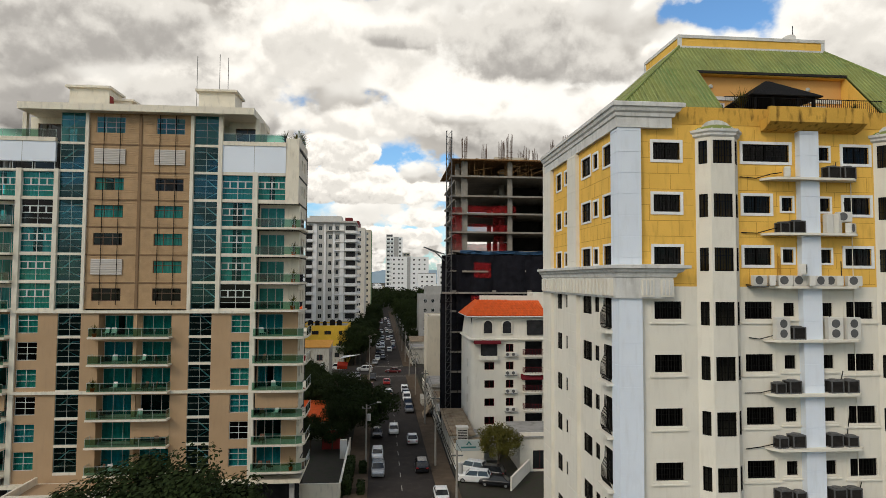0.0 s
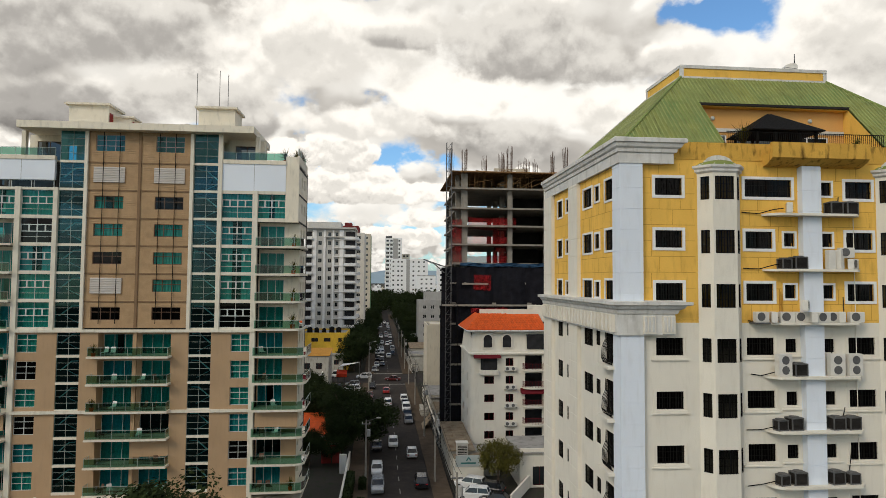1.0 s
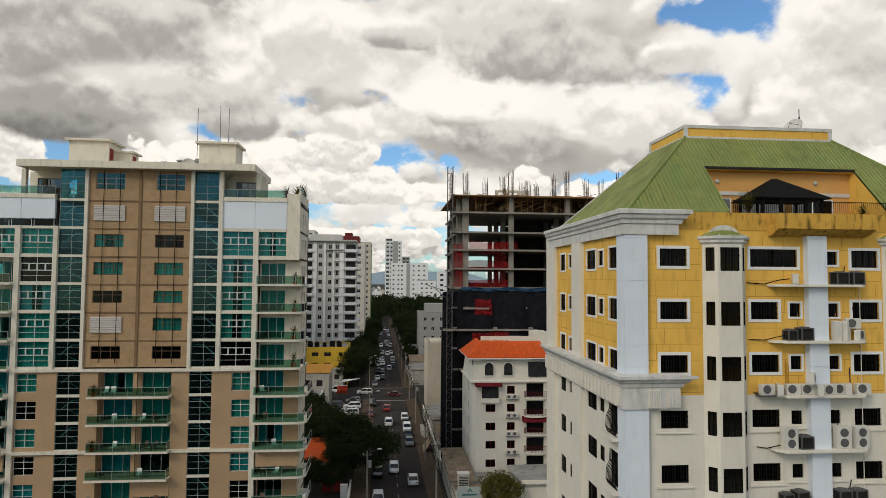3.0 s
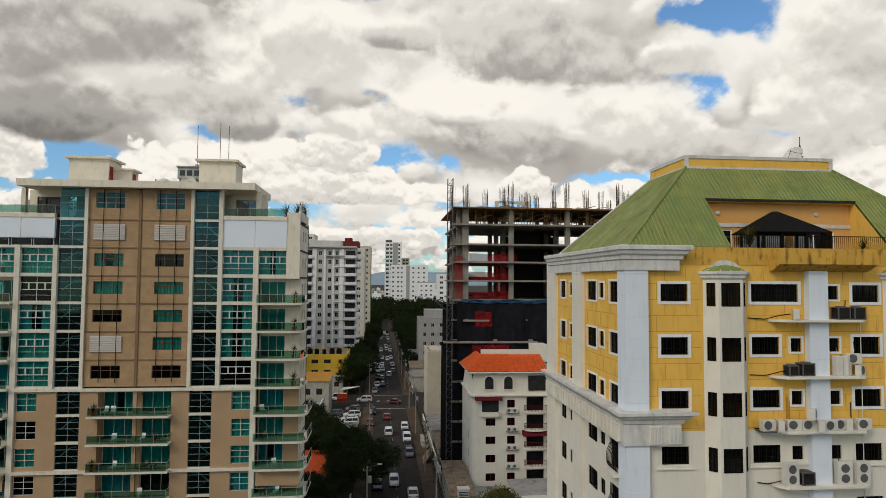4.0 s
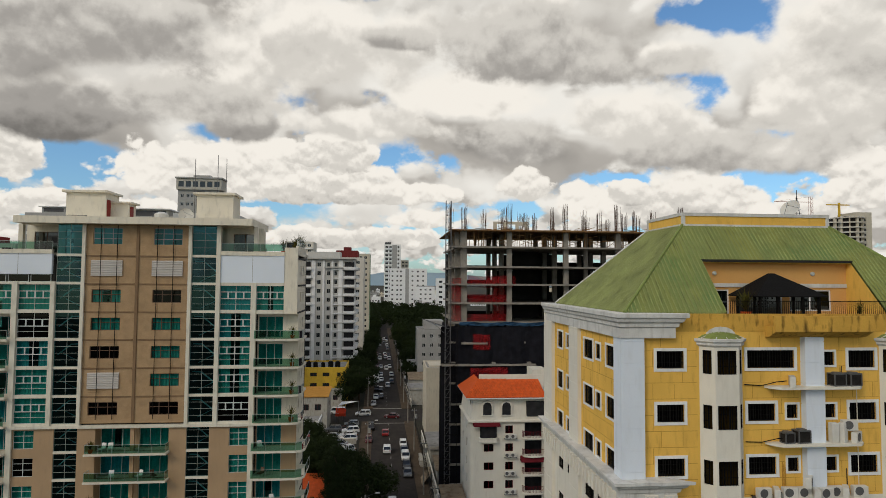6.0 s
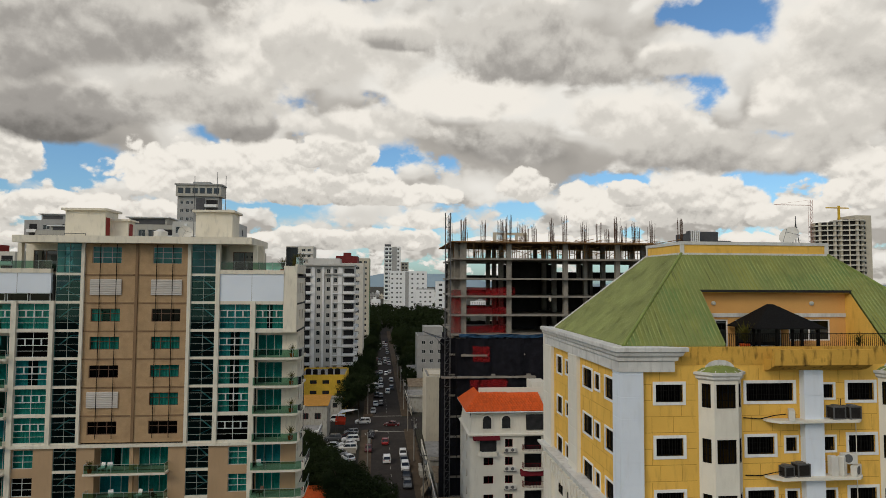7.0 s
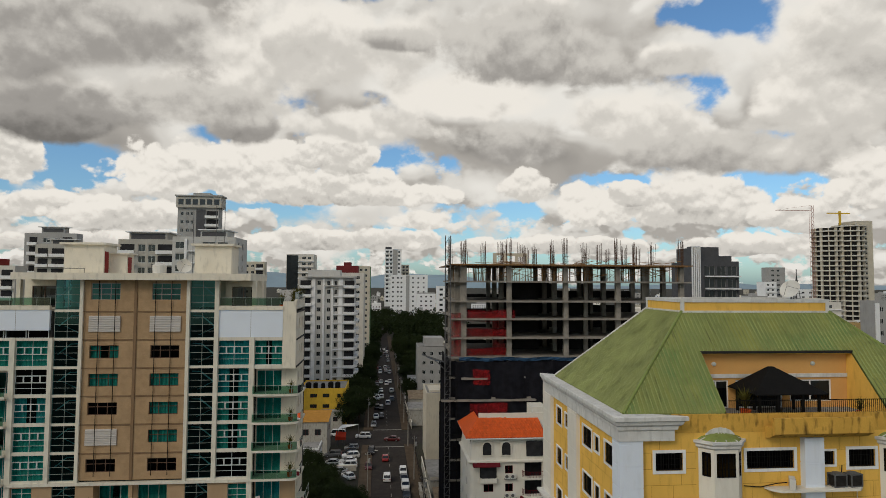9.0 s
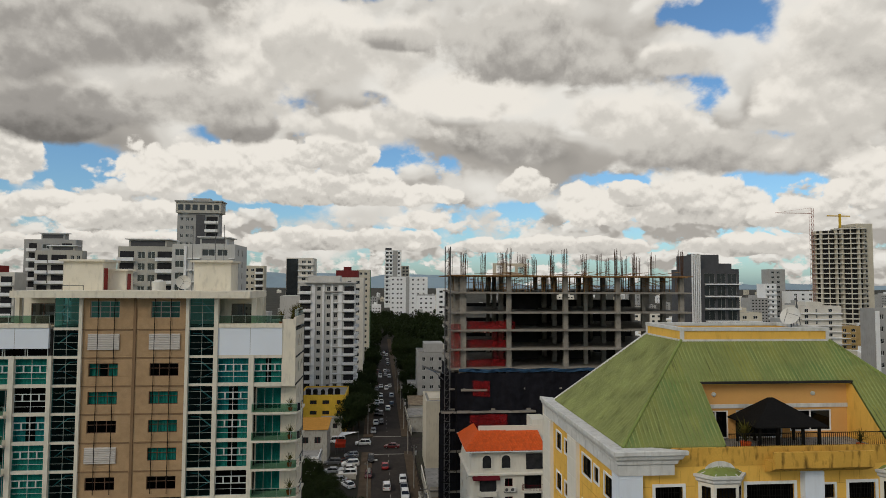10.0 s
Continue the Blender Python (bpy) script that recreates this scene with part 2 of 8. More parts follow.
# ---- materials ----
def material(name, color, rough=0.8, var=0.12, scale=1.2, bump=0.15, fine=14.0, metal=0.0, dirt=None, dirt_amount=0.0, streak=0.0, per_object=0.0, lines=None):
    """A surface with a base colour, broad and fine variation, bump, and stains: dirt, of streaks that run down."""
    m = bpy.data.materials.new(name)
    m.use_nodes = True
    nt = m.node_tree
    N, L = nt.nodes.new, nt.links.new
    b = nt.nodes["Principled BSDF"]
    b.inputs["Metallic"].default_value = metal
    b.inputs["Specular IOR Level"].default_value = 0.1 if rough >= 0.8 else 0.25 if rough >= 0.55 else 0.5
    geo = N("ShaderNodeNewGeometry")
    big, small = N("ShaderNodeTexNoise"), N("ShaderNodeTexNoise")
    for n, s, d in ((big, scale, 4), (small, fine, 3)):
        n.inputs["Scale"].default_value, n.inputs["Detail"].default_value = s, d
        L(geo.outputs["Position"], n.inputs["Vector"])

    def mix(fac, a, c, blend="MIX"):
        n = N("ShaderNodeMix")
        n.data_type, n.blend_type = "RGBA", blend
        for i, v in ((0, fac), (6, a), (7, c)):
            if isinstance(v, (int, float)):
                n.inputs[i].default_value = v
            elif isinstance(v, tuple):
                n.inputs[i].default_value = (*v, 1)
            else:
                L(v, n.inputs[i])
        return n.outputs[2]

    def span(v, a, c, lo=0.0, hi=1.0):
        n = N("ShaderNodeMapRange")
        n.inputs[1].default_value, n.inputs[2].default_value, n.inputs[3].default_value, n.inputs[4].default_value = a, c, lo, hi
        L(v, n.inputs[0])
        return n.outputs[0]

    dark, light = tuple(c * (1 - var) for c in color), tuple(min(1, c * (1 + var)) for c in color)
    col = mix(span(big.outputs["Fac"], 0.3, 0.7), dark, light)
    col = mix(span(small.outputs["Fac"], 0.35, 0.65, 0, 0.35), col, tuple(c * (1 - 1.5 * var) for c in color))
    if per_object:
        info = N("ShaderNodeObjectInfo")
        col = mix(span(info.outputs["Random"], 0, 1, 0, per_object), col, (0.02, 0.02, 0.02))
    if dirt:
        st = N("ShaderNodeTexNoise")
        st.inputs["Detail"].default_value = 6
        st.inputs["Scale"].default_value = 1.0
        mp = N("ShaderNodeMapping")
        mp.inputs["Scale"].default_value = (3.0, 3.0, 3.0 * (1 - 0.9 * streak)) if streak else (1.0, 1.0, 1.0)
        L(geo.outputs["Position"], mp.inputs[0]), L(mp.outputs[0], st.inputs["Vector"])
        col = mix(span(st.outputs["Fac"], 0.52, 0.72, 0, dirt_amount), col, dirt)
    if lines:
        period, width, depth = lines
        sp = N("ShaderNodeSeparateXYZ")
        L(geo.outputs["Position"], sp.inputs[0])
        fr = N("ShaderNodeMath")
        fr.operation = "PINGPONG"
        fr.inputs[1].default_value = period / 2
        L(sp.outputs[2], fr.inputs[0])
        col = mix(span(fr.outputs[0], 0, width, depth, 0), col, tuple(c * 0.4 for c in color))
    L(col, b.inputs["Base Color"])
    L(span(small.outputs["Fac"], 0.3, 0.7, max(0.03, rough - 0.1), min(1, rough + 0.08)), b.inputs["Roughness"])
    if bump:
        bp = N("ShaderNodeBump")
        bp.inputs["Strength"].default_value, bp.inputs["Distance"].default_value = bump, 0.02
        L(small.outputs["Fac"], bp.inputs["Height"]), L(bp.outputs[0], b.inputs["Normal"])
    return m


def glass(name, tint, ior=1.5, rough=0.02, coat=(1, 1, 1)):
    """Tinted window glass: what is behind shows through the tint, and the surroundings mirror in it."""
    m = bpy.data.materials.new(name)
    m.use_nodes = True
    nt = m.node_tree
    nt.nodes.clear()
    N, L = nt.nodes.new, nt.links.new
    tr, gl, fr, mx, out = N("ShaderNodeBsdfTransparent"), N("ShaderNodeBsdfGlossy"), N("ShaderNodeFresnel"), N("ShaderNodeMixShader"), N("ShaderNodeOutputMaterial")
    tr.inputs[0].default_value = (*tint, 1)
    gl.inputs["Color"].default_value, gl.inputs["Roughness"].default_value = (*coat, 1), rough
    fr.inputs[0].default_value = ior
    L(fr.outputs[0], mx.inputs[0]), L(tr.outputs[0], mx.inputs[1]), L(gl.outputs[0], mx.inputs[2]), L(mx.outputs[0], out.inputs[0])
    return m


M_TAN = material("tan_render", (0.40, 0.275, 0.165), 0.85, 0.08, 0.35, 0.2, dirt=(0.30, 0.21, 0.14), dirt_amount=0.35, streak=0.9)
M_CREAM = material("cream_paint", (0.72, 0.66, 0.54), 0.75, 0.08, 0.5, 0.1, dirt=(0.35, 0.32, 0.27), dirt_amount=0.35, streak=0.8)
M_TRIM = material("cream_slab_edge", (0.66, 0.62, 0.52), 0.75, 0.06, 0.6, 0.1, dirt=(0.33, 0.30, 0.25), dirt_amount=0.35, streak=0.8)
M_RAIL = material("grey_green_rail", (0.30, 0.36, 0.33), 0.4, 0.08)
M_PANEL = material("white_panel_paint", (0.70, 0.75, 0.82), 0.6, 0.03, 0.3, 0.05)
M_WHITE = material("white_paint", (0.78, 0.78, 0.77), 0.7, 0.05, 0.6, 0.1, dirt=(0.45, 0.44, 0.42), dirt_amount=0.3, streak=0.9)
M_SHUTTER = material("pale_shutter", (0.50, 0.465, 0.43), 0.7, 0.06, 0.8, 0.1)
M_SIDETRIM = material("brown_batten", (0.21, 0.13, 0.07), 0.7, 0.12)
M_SIDING = material("brown_siding", (0.41, 0.27, 0.145), 0.7, 0.14, 1.5, 0.2, per_object=0.12)
M_BROWN = material("dark_brown_trim", (0.12, 0.07, 0.045), 0.6, 0.1)
M_YELLOW = material("yellow_render", (0.80, 0.48, 0.10), 0.85, 0.08, 0.5, 0.2, dirt=(0.42, 0.23, 0.05), dirt_amount=0.4, streak=0.85)
M_YSTAIN = material("stained_yellow_render", (0.62, 0.36, 0.07), 0.88, 0.12, 0.8, 0.3, dirt=(0.13, 0.075, 0.02), dirt_amount=0.95, streak=0.75)
M_OFFWHITE = material("off_white_render", (0.72, 0.68, 0.59), 0.85, 0.05, 0.4, 0.15, dirt=(0.46, 0.42, 0.34), dirt_amount=0.22, streak=0.9)
M_PIER = material("white_pier_render", (0.70, 0.75, 0.82), 0.85, 0.03, 0.5, 0.15, dirt=(0.52, 0.54, 0.56), dirt_amount=0.25, streak=0.9)
M_CORNICE = material("weathered_cornice", (0.62, 0.61, 0.58), 0.88, 0.12, 1.0, 0.3, dirt=(0.22, 0.20, 0.17), dirt_amount=0.38, streak=0.9)
M_ROOFGREEN = material("green_roof_sheet", (0.20, 0.25, 0.065), 0.6, 0.22, 0.5, 0.1, dirt=(0.10, 0.10, 0.03), dirt_amount=0.5, streak=0.3)
M_CONCRETE = material("raw_concrete", (0.27, 0.245, 0.21), 0.9, 0.2, 0.6, 0.4, dirt=(0.12, 0.105, 0.09), dirt_amount=0.5, streak=0.6)
# concrete with the shade of unlit storeys put into its colour
M_SHADECON = material("shaded_concrete", (0.03, 0.028, 0.026), 0.95, 0.25, 0.6, 0.3)
M_NET = material("black_safety_net", (0.012, 0.012, 0.016), 0.95, 0.4, 0.8, 0.3)
M_BLUENET = material("blue_tarpaulin", (0.02, 0.06, 0.12), 0.7, 0.3, 1.0, 0.3)
M_REDNET = material("red_safety_net", (0.25, 0.012, 0.014), 0.9, 0.35, 0.5, 0.3)


def porous(m, amount):
    """Lets part of what is behind show through, as an open mesh does."""
    nt = m.node_tree
    mx, tr = nt.nodes.new("ShaderNodeMixShader"), nt.nodes.new("ShaderNodeBsdfTransparent")
    mx.inputs[0].default_value = amount
    nt.links.new(nt.nodes["Principled BSDF"].outputs[0], mx.inputs[1])
    nt.links.new(tr.outputs[0], mx.inputs[2])
    nt.links.new(mx.outputs[0], nt.nodes["Material Output"].inputs[0])


porous(M_REDNET, 0.35)
M_REBAR = material("rusty_rebar", (0.10, 0.055, 0.035), 0.8, 0.3)
M_TIMBER = material("formwork_timber", (0.25, 0.14, 0.06), 0.85, 0.35, 1.5, 0.3)
M_STEEL = material("scaffold_steel", (0.13, 0.13, 0.13), 0.6, 0.2, metal=0.4)
M_BLACK = material("black_metal", (0.008, 0.0075, 0.007), 0.8, 0.2)
# the shade of unlit rooms is put into these two colours
M_SHADE = material("shaded_interior", (0.03, 0.03, 0.032), 0.9, 0.3)
M_ROOM = material("shaded_room", (0.07, 0.067, 0.062), 0.9, 0.2)
M_CURTAIN = material("pale_curtain", (0.53, 0.57, 0.55), 0.9, 0.15, 3.0, 0.1)
M_FRAME = material("white_aluminium", (0.46, 0.50, 0.49), 0.45, 0.05)
M_TERRACOTTA = material("orange_clay_tile", (0.70, 0.11, 0.018), 0.75, 0.15, 2.0, 0.2, per_object=0.15)
M_MAROON = material("maroon_canvas", (0.12, 0.012, 0.018), 0.85, 0.2)
M_ASPHALT = material("worn_asphalt", (0.042, 0.036, 0.032), 0.9, 0.2, 0.25, 0.4, dirt=(0.065, 0.053, 0.043), dirt_amount=0.5)
M_PAVE = material("dusty_pavement", (0.10, 0.073, 0.05), 0.92, 0.25, 0.4, 0.4, dirt=(0.06, 0.045, 0.03), dirt_amount=0.6)
M_GROUND = material("city_ground", (0.055, 0.05, 0.04), 0.95, 0.4, 0.03, 0.3, dirt=(0.03, 0.045, 0.02), dirt_amount=0.9)
M_LINE = material("road_paint", (0.34, 0.32, 0.28), 0.8, 0.2, 3.0)
M_ROOFGREY = material("grey_flat_roof", (0.30, 0.29, 0.27), 0.9, 0.2, 0.3, 0.3, dirt=(0.10, 0.09, 0.08), dirt_amount=0.6)
M_GREYPAINT = material("grey_paint", (0.36, 0.355, 0.34), 0.8, 0.1, 0.4, 0.1, dirt=(0.2, 0.2, 0.19), dirt_amount=0.3, streak=0.9)
M_DARKGREY = material("dark_grey_cladding", (0.075, 0.075, 0.08), 0.6, 0.15)
M_LEAF = material("dark_leaf", (0.022, 0.034, 0.010), 0.9, 0.45, 1.2, 0.0)
M_LEAFDRY = material("olive_leaf", (0.085, 0.078, 0.016), 0.88, 0.4, 1.5, 0.0)
M_BARK = material("bark", (0.08, 0.06, 0.045), 0.95, 0.3, 3.0, 0.5)
M_AC = material("white_ac_casing", (0.62, 0.60, 0.55), 0.5, 0.08)
M_ACDARK = material("grey_ac_casing", (0.030, 0.027, 0.025), 0.8, 0.2)
M_FAN = material("grey_fan_grille", (0.10, 0.10, 0.10), 0.6, 0.2)
M_REDPAINT = material("dark_red_paint", (0.25, 0.03, 0.025), 0.7, 0.15)
M_YHOUSE = material("bright_yellow_paint", (0.66, 0.42, 0.05), 0.8, 0.1, 0.6, 0.1, dirt=(0.4, 0.25, 0.03), dirt_amount=0.4, streak=0.8)
# distance haze is mixed into the hills' own colour
M_HILL = material("hazy_hills", (0.25, 0.33, 0.38), 1.0, 0.1, 0.003, 0.0)
G_TEAL = glass("teal_glass", (0.055, 0.46, 0.43), 1.45, coat=(0.4, 0.85, 0.82))
G_DARK = glass("smoked_glass", (0.08, 0.09, 0.09), 1.28)
G_AQUA = glass("aqua_glass", (0.05, 0.44, 0.48), 1.45, coat=(0.4, 0.8, 0.85))
G_BAY = glass("blue_green_glass", (0.08, 0.36, 0.40), 1.62, coat=(0.35, 0.72, 0.80))
G_RAIL = glass("green_balustrade_glass", (0.16, 0.36, 0.27))

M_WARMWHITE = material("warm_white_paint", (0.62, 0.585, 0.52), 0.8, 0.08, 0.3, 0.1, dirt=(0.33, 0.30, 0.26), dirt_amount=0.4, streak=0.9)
M_PALEGREY = material("warm_grey_paint", (0.43, 0.41, 0.36), 0.8, 0.08, 0.3, 0.1, dirt=(0.25, 0.23, 0.2), dirt_amount=0.4, streak=0.9)
M_LIGHTGREY = material("light_grey_paint", (0.52, 0.51, 0.48), 0.8, 0.08, 0.3, 0.1, dirt=(0.3, 0.29, 0.27), dirt_amount=0.35, streak=0.9)
M_BEIGE = material("beige_paint", (0.55, 0.50, 0.40), 0.8, 0.08, 0.3, 0.1, dirt=(0.33, 0.3, 0.25), dirt_amount=0.4, streak=0.9)


def roof_sheet(name, stretch):
    """Painted roof sheeting: greens and yellows sheet by sheet, with dark streaks that run down the slope."""
    m = material(name, (0.19, 0.225, 0.07), 0.62, 0.12, 0.4, 0.1)
    nt = m.node_tree
    N, L = nt.nodes.new, nt.links.new
    b = nt.nodes["Principled BSDF"]
    old = b.inputs["Base Color"].links[0].from_socket
    geo = N("ShaderNodeNewGeometry")

    def layer(col, scale, k, lo, hi, amount, paint):
        mp, n, r, mx = N("ShaderNodeMapping"), N("ShaderNodeTexNoise"), N("ShaderNodeMapRange"), N("ShaderNodeMix")
        mp.inputs["Scale"].default_value = scale
        mp.inputs["Location"].default_value = (k, k * 2, 0)
        n.inputs["Scale"].default_value, n.inputs["Detail"].default_value = 1.0, 5
        L(geo.outputs["Position"], mp.inputs[0]), L(mp.outputs[0], n.inputs["Vector"]), L(n.outputs["Fac"], r.inputs[0])
        r.inputs[1].default_value, r.inputs[2].default_value, r.inputs[3].default_value, r.inputs[4].default_value = lo, hi, 0, amount
        mx.data_type = "RGBA"
        mx.inputs[7].default_value = (*paint, 1)
        L(r.outputs[0], mx.inputs[0]), L(col, mx.inputs[6])
        return mx.outputs[2]

    wide = tuple(v * 0.55 for v in stretch)
    col = layer(old, wide, 3.0, 0.42, 0.62, 0.5, (0.27, 0.265, 0.06))
    col = layer(col, (0.35, 0.35, 0.35), 9.0, 0.5, 0.7, 0.6, (0.09, 0.19, 0.06))
    col = layer(col, tuple(v * 1.6 for v in stretch), 6.0, 0.60, 0.76, 0.7, (0.06, 0.065, 0.02))
    L(col, b.inputs["Base Color"])
    return m


M_ROOFFRONT = roof_sheet("front_roof_sheet", (2.2, 0.25, 0.25))
M_ROOFSIDE = roof_sheet("side_roof_sheet", (0.25, 2.2, 0.25))
# paler colour puts the light caught by the ribs into their paint
M_RIB = material("lit_rib_crest", (0.27, 0.30, 0.11), 0.65, 0.2, 0.6, 0.1, dirt=(0.12, 0.13, 0.04), dirt_amount=0.6)
M_YJOINT = material("scored_joint", (0.46, 0.25, 0.045), 0.9, 0.15)

# ---- mesh and thing helpers ----
WM = {}
ONE = Matrix.Identity(4)


class Solid:
    """Gathers boxes, bars and prisms into one mesh."""

    def __init__(self):
        self.v, self.f = [], []

    def poly(self, pts):
        n = len(self.v)
        self.v += [tuple(p) for p in pts]
        self.f.append(tuple(range(n, n + len(pts))))
        return self

    def box(self, x0, x1, y0, y1, z0, z1):
        n = len(self.v)
        self.v += [(x, y, z) for z in (z0, z1) for y in (y0, y1) for x in (x0, x1)]
        self.f += [tuple(n + i for i in q) for q in ((0, 2, 3, 1), (4, 5, 7, 6), (0, 1, 5, 4), (2, 6, 7, 3), (0, 4, 6, 2), (1, 3, 7, 5))]
        return self

    def loft(self, rings, closed=True, caps=True):
        """Rings of equally many points, joined one to the next."""
        n, k = len(self.v), len(rings[0])
        for r in rings:
            self.v += [tuple(p) for p in r]
        for a in range(len(rings) - 1):
            for i in range(k if closed else k - 1):
                j = (i + 1) % k
                self.f.append((n + a * k + i, n + a * k + j, n + a * k + k + j, n + a * k + k + i))
        if caps:
            self.f += [tuple(n + i for i in reversed(range(k))), tuple(n + (len(rings) - 1) * k + i for i in range(k))]
        return self

    def prism(self, pts, z0, z1):
        return self.loft([[(x, y, z0) for x, y in pts], [(x, y, z1) for x, y in pts]])

    def bar(self, a, b, r, n=6, r2=None):
        a, b = Vector(a), Vector(b)
        q = (b - a).to_track_quat("Z", "Y")
        rings = []
        for p, rr in ((a, r), (b, r if r2 is None else r2)):
            rings.append([p + q @ Vector((rr * math.cos(2 * math.pi * (i + 0.5) / n), rr * math.sin(2 * math.pi * (i + 0.5) / n), 0)) for i in range(n)])
        return self.loft(rings)

    def mesh(self, name, *mats):
        me = bpy.data.meshes.new(name)
        me.from_pydata(self.v, [], self.f)
        for m in mats:
            me.materials.append(m)
        bm = bmesh.new()
        bm.from_mesh(me)
        bmesh.ops.remove_doubles(bm, verts=bm.verts, dist=0.0005)
        bmesh.ops.recalc_face_normals(bm, faces=bm.faces)
        bm.to_mesh(me)
        bm.free()
        return me


def thing(name, loc, label, category, group="", kind=""):
    ob = new(name)
    ob.location = loc
    WM[ob.name] = Matrix.Translation(loc)
    return tagged(ob, label, category, group, kind)


def place(name, me, parent=None, m=ONE, label=""):
    """An object on a mesh, at the pose m of the world, under a thing or a part."""
    ob = new(name, me)
    ob.matrix_basis = m
    if parent:
        ob.parent = parent
        ob.matrix_parent_inverse = WM[parent.name].inverted()
    WM[ob.name] = m
    if label:
        ob["label"] = label
    return ob


def part(name, solid, mat, parent=None, label="", m=ONE):
    return place(name, solid.mesh(name, mat), parent, m, label)


class Face:
    """A facade: along it a (to the right as one looks at it), up z, and d inwards from its surface. turn 0 looks to -y, -90 to -x, 90 to +x."""

    def __init__(self, x, y, turn=0):
        self.base = Matrix.Translation((x, y, 0)) @ pose(0, 0, 0, 0, 0, turn)

    def m(self, a=0, z=0, d=0):
        return self.base @ Matrix.Translation((a, d, z))


def holed(s, a0, a1, z0, z1, holes, d0=0.0, d1=0.3):
    """A wall with openings, of thickness d0 to d1."""
    xs = sorted({a0, a1, *(min(max(v, a0), a1) for h in holes for v in h[:2])})
    zs = sorted({z0, z1, *(min(max(v, z0), z1) for h in holes for v in h[2:])})
    solid = {}
    for i in range(len(xs) - 1):
        for j in range(len(zs) - 1):
            cx, cz = (xs[i] + xs[i + 1]) / 2, (zs[j] + zs[j + 1]) / 2
            solid[i, j] = not any(h[0] < cx < h[1] and h[2] < cz < h[3] for h in holes)
    for (i, j), full in solid.items():
        if not full:
            continue
        x0, x1, y0, y1 = xs[i], xs[i + 1], zs[j], zs[j + 1]
        s.poly([(x0, d0, y0), (x1, d0, y0), (x1, d0, y1), (x0, d0, y1)])
        s.poly([(x0, d1, y0), (x0, d1, y1), (x1, d1, y1), (x1, d1, y0)])
        if not solid.get((i - 1, j)):
            s.poly([(x0, d0, y0), (x0, d0, y1), (x0, d1, y1), (x0, d1, y0)])
        if not solid.get((i + 1, j)):
            s.poly([(x1, d0, y0), (x1, d1, y0), (x1, d1, y1), (x1, d0, y1)])
        if not solid.get((i, j - 1)):
            s.poly([(x0, d0, y0), (x0, d1, y0), (x1, d1, y0), (x1, d0, y0)])
        if not solid.get((i, j + 1)):
            s.poly([(x0, d0, y1), (x1, d0, y1), (x1, d1, y1), (x0, d1, y1)])
    return s


CACHE = {}


def cached(key, make):
    if key not in CACHE:
        CACHE[key] = make()
    return CACHE[key]


def frame_mesh(w, h, cols, rows, bar, mat):
    """A window's frame with its mullions: cols and rows are the fractions at which bars stand."""

    def make():
        xs = [bar / 2] + [w * c for c in cols] + [w - bar / 2]
        zs = [bar / 2] + [h * r for r in rows] + [h - bar / 2]
        holes = [(xa + bar / 2, xb - bar / 2, za + bar / 2, zb - bar / 2) for xa, xb in zip(xs, xs[1:]) for za, zb in zip(zs, zs[1:])]
        return holed(Solid(), 0, w, 0, h, holes, 0, 0.07).mesh("frame", mat)

    return cached(("frame", round(w, 2), round(h, 2), cols, rows, bar, mat.name), make)


def module_mesh(w, h, mat):
    """The tall module's frame: two wide lights below and above, and a row of four small casements between."""

    def make():
        holes, b = [], 0.022
        for k in range(2):
            x0, x1 = w * k / 2, w * (k + 1) / 2
            holes += [(x0 + b, x1 - b, 0.03, h * 0.24 - b), (x0 + b, x1 - b, h * 0.24 + b, h * 0.46 - 0.04), (x0 + b, x1 - b, h * 0.74 + 0.04, h - 0.03)]
            for c in range(2):
                xa, xb = x0 + (x1 - x0) * c / 2, x0 + (x1 - x0) * (c + 1) / 2
                holes.append((xa + 0.075, xb - 0.075, h * 0.46 + 0.06, h * 0.74 - 0.06))
        return holed(Solid(), 0, w, 0, h, holes, 0, 0.07).mesh("frame", mat)

    return cached(("module", round(w, 2), round(h, 2), mat.name), make)


def pane_mesh(w, h, mat):
    return cached(("pane", round(w, 2), round(h, 2), mat.name), lambda: Solid().poly([(0, 0, 0), (w, 0, 0), (w, 0, h), (0, 0, h)]).mesh("pane", mat))


def curtain_mesh(w, h, mat):
    def make():
        s, n = Solid(), max(8, int(w / 0.11))
        s.loft([[(w * i / n, 0.035 * math.sin(i * 2.2) + 0.02 * math.sin(i * 0.9), z) for i in range(n + 1)] for z in (0, h)], closed=False, caps=False)
        return s.mesh("curtain", mat)

    return cached(("curtain", round(w, 2), round(h, 2), mat.name), make)


def grille_mesh(w, h, mat, step=0.16):
    def make():
        s, n = Solid(), max(2, int(w / step))
        for i in range(1, n):
            s.box(w * i / n - 0.012, w * i / n + 0.012, 0, 0.024, 0, h)
        for r in (0.02, 0.34, 0.66, 0.98):
            s.box(0, w, 0.024, 0.04, h * r - 0.012, h * r + 0.012)
        return s.mesh("grille", mat)

    return cached(("grille", round(w, 2), round(h, 2), step, mat.name), make)


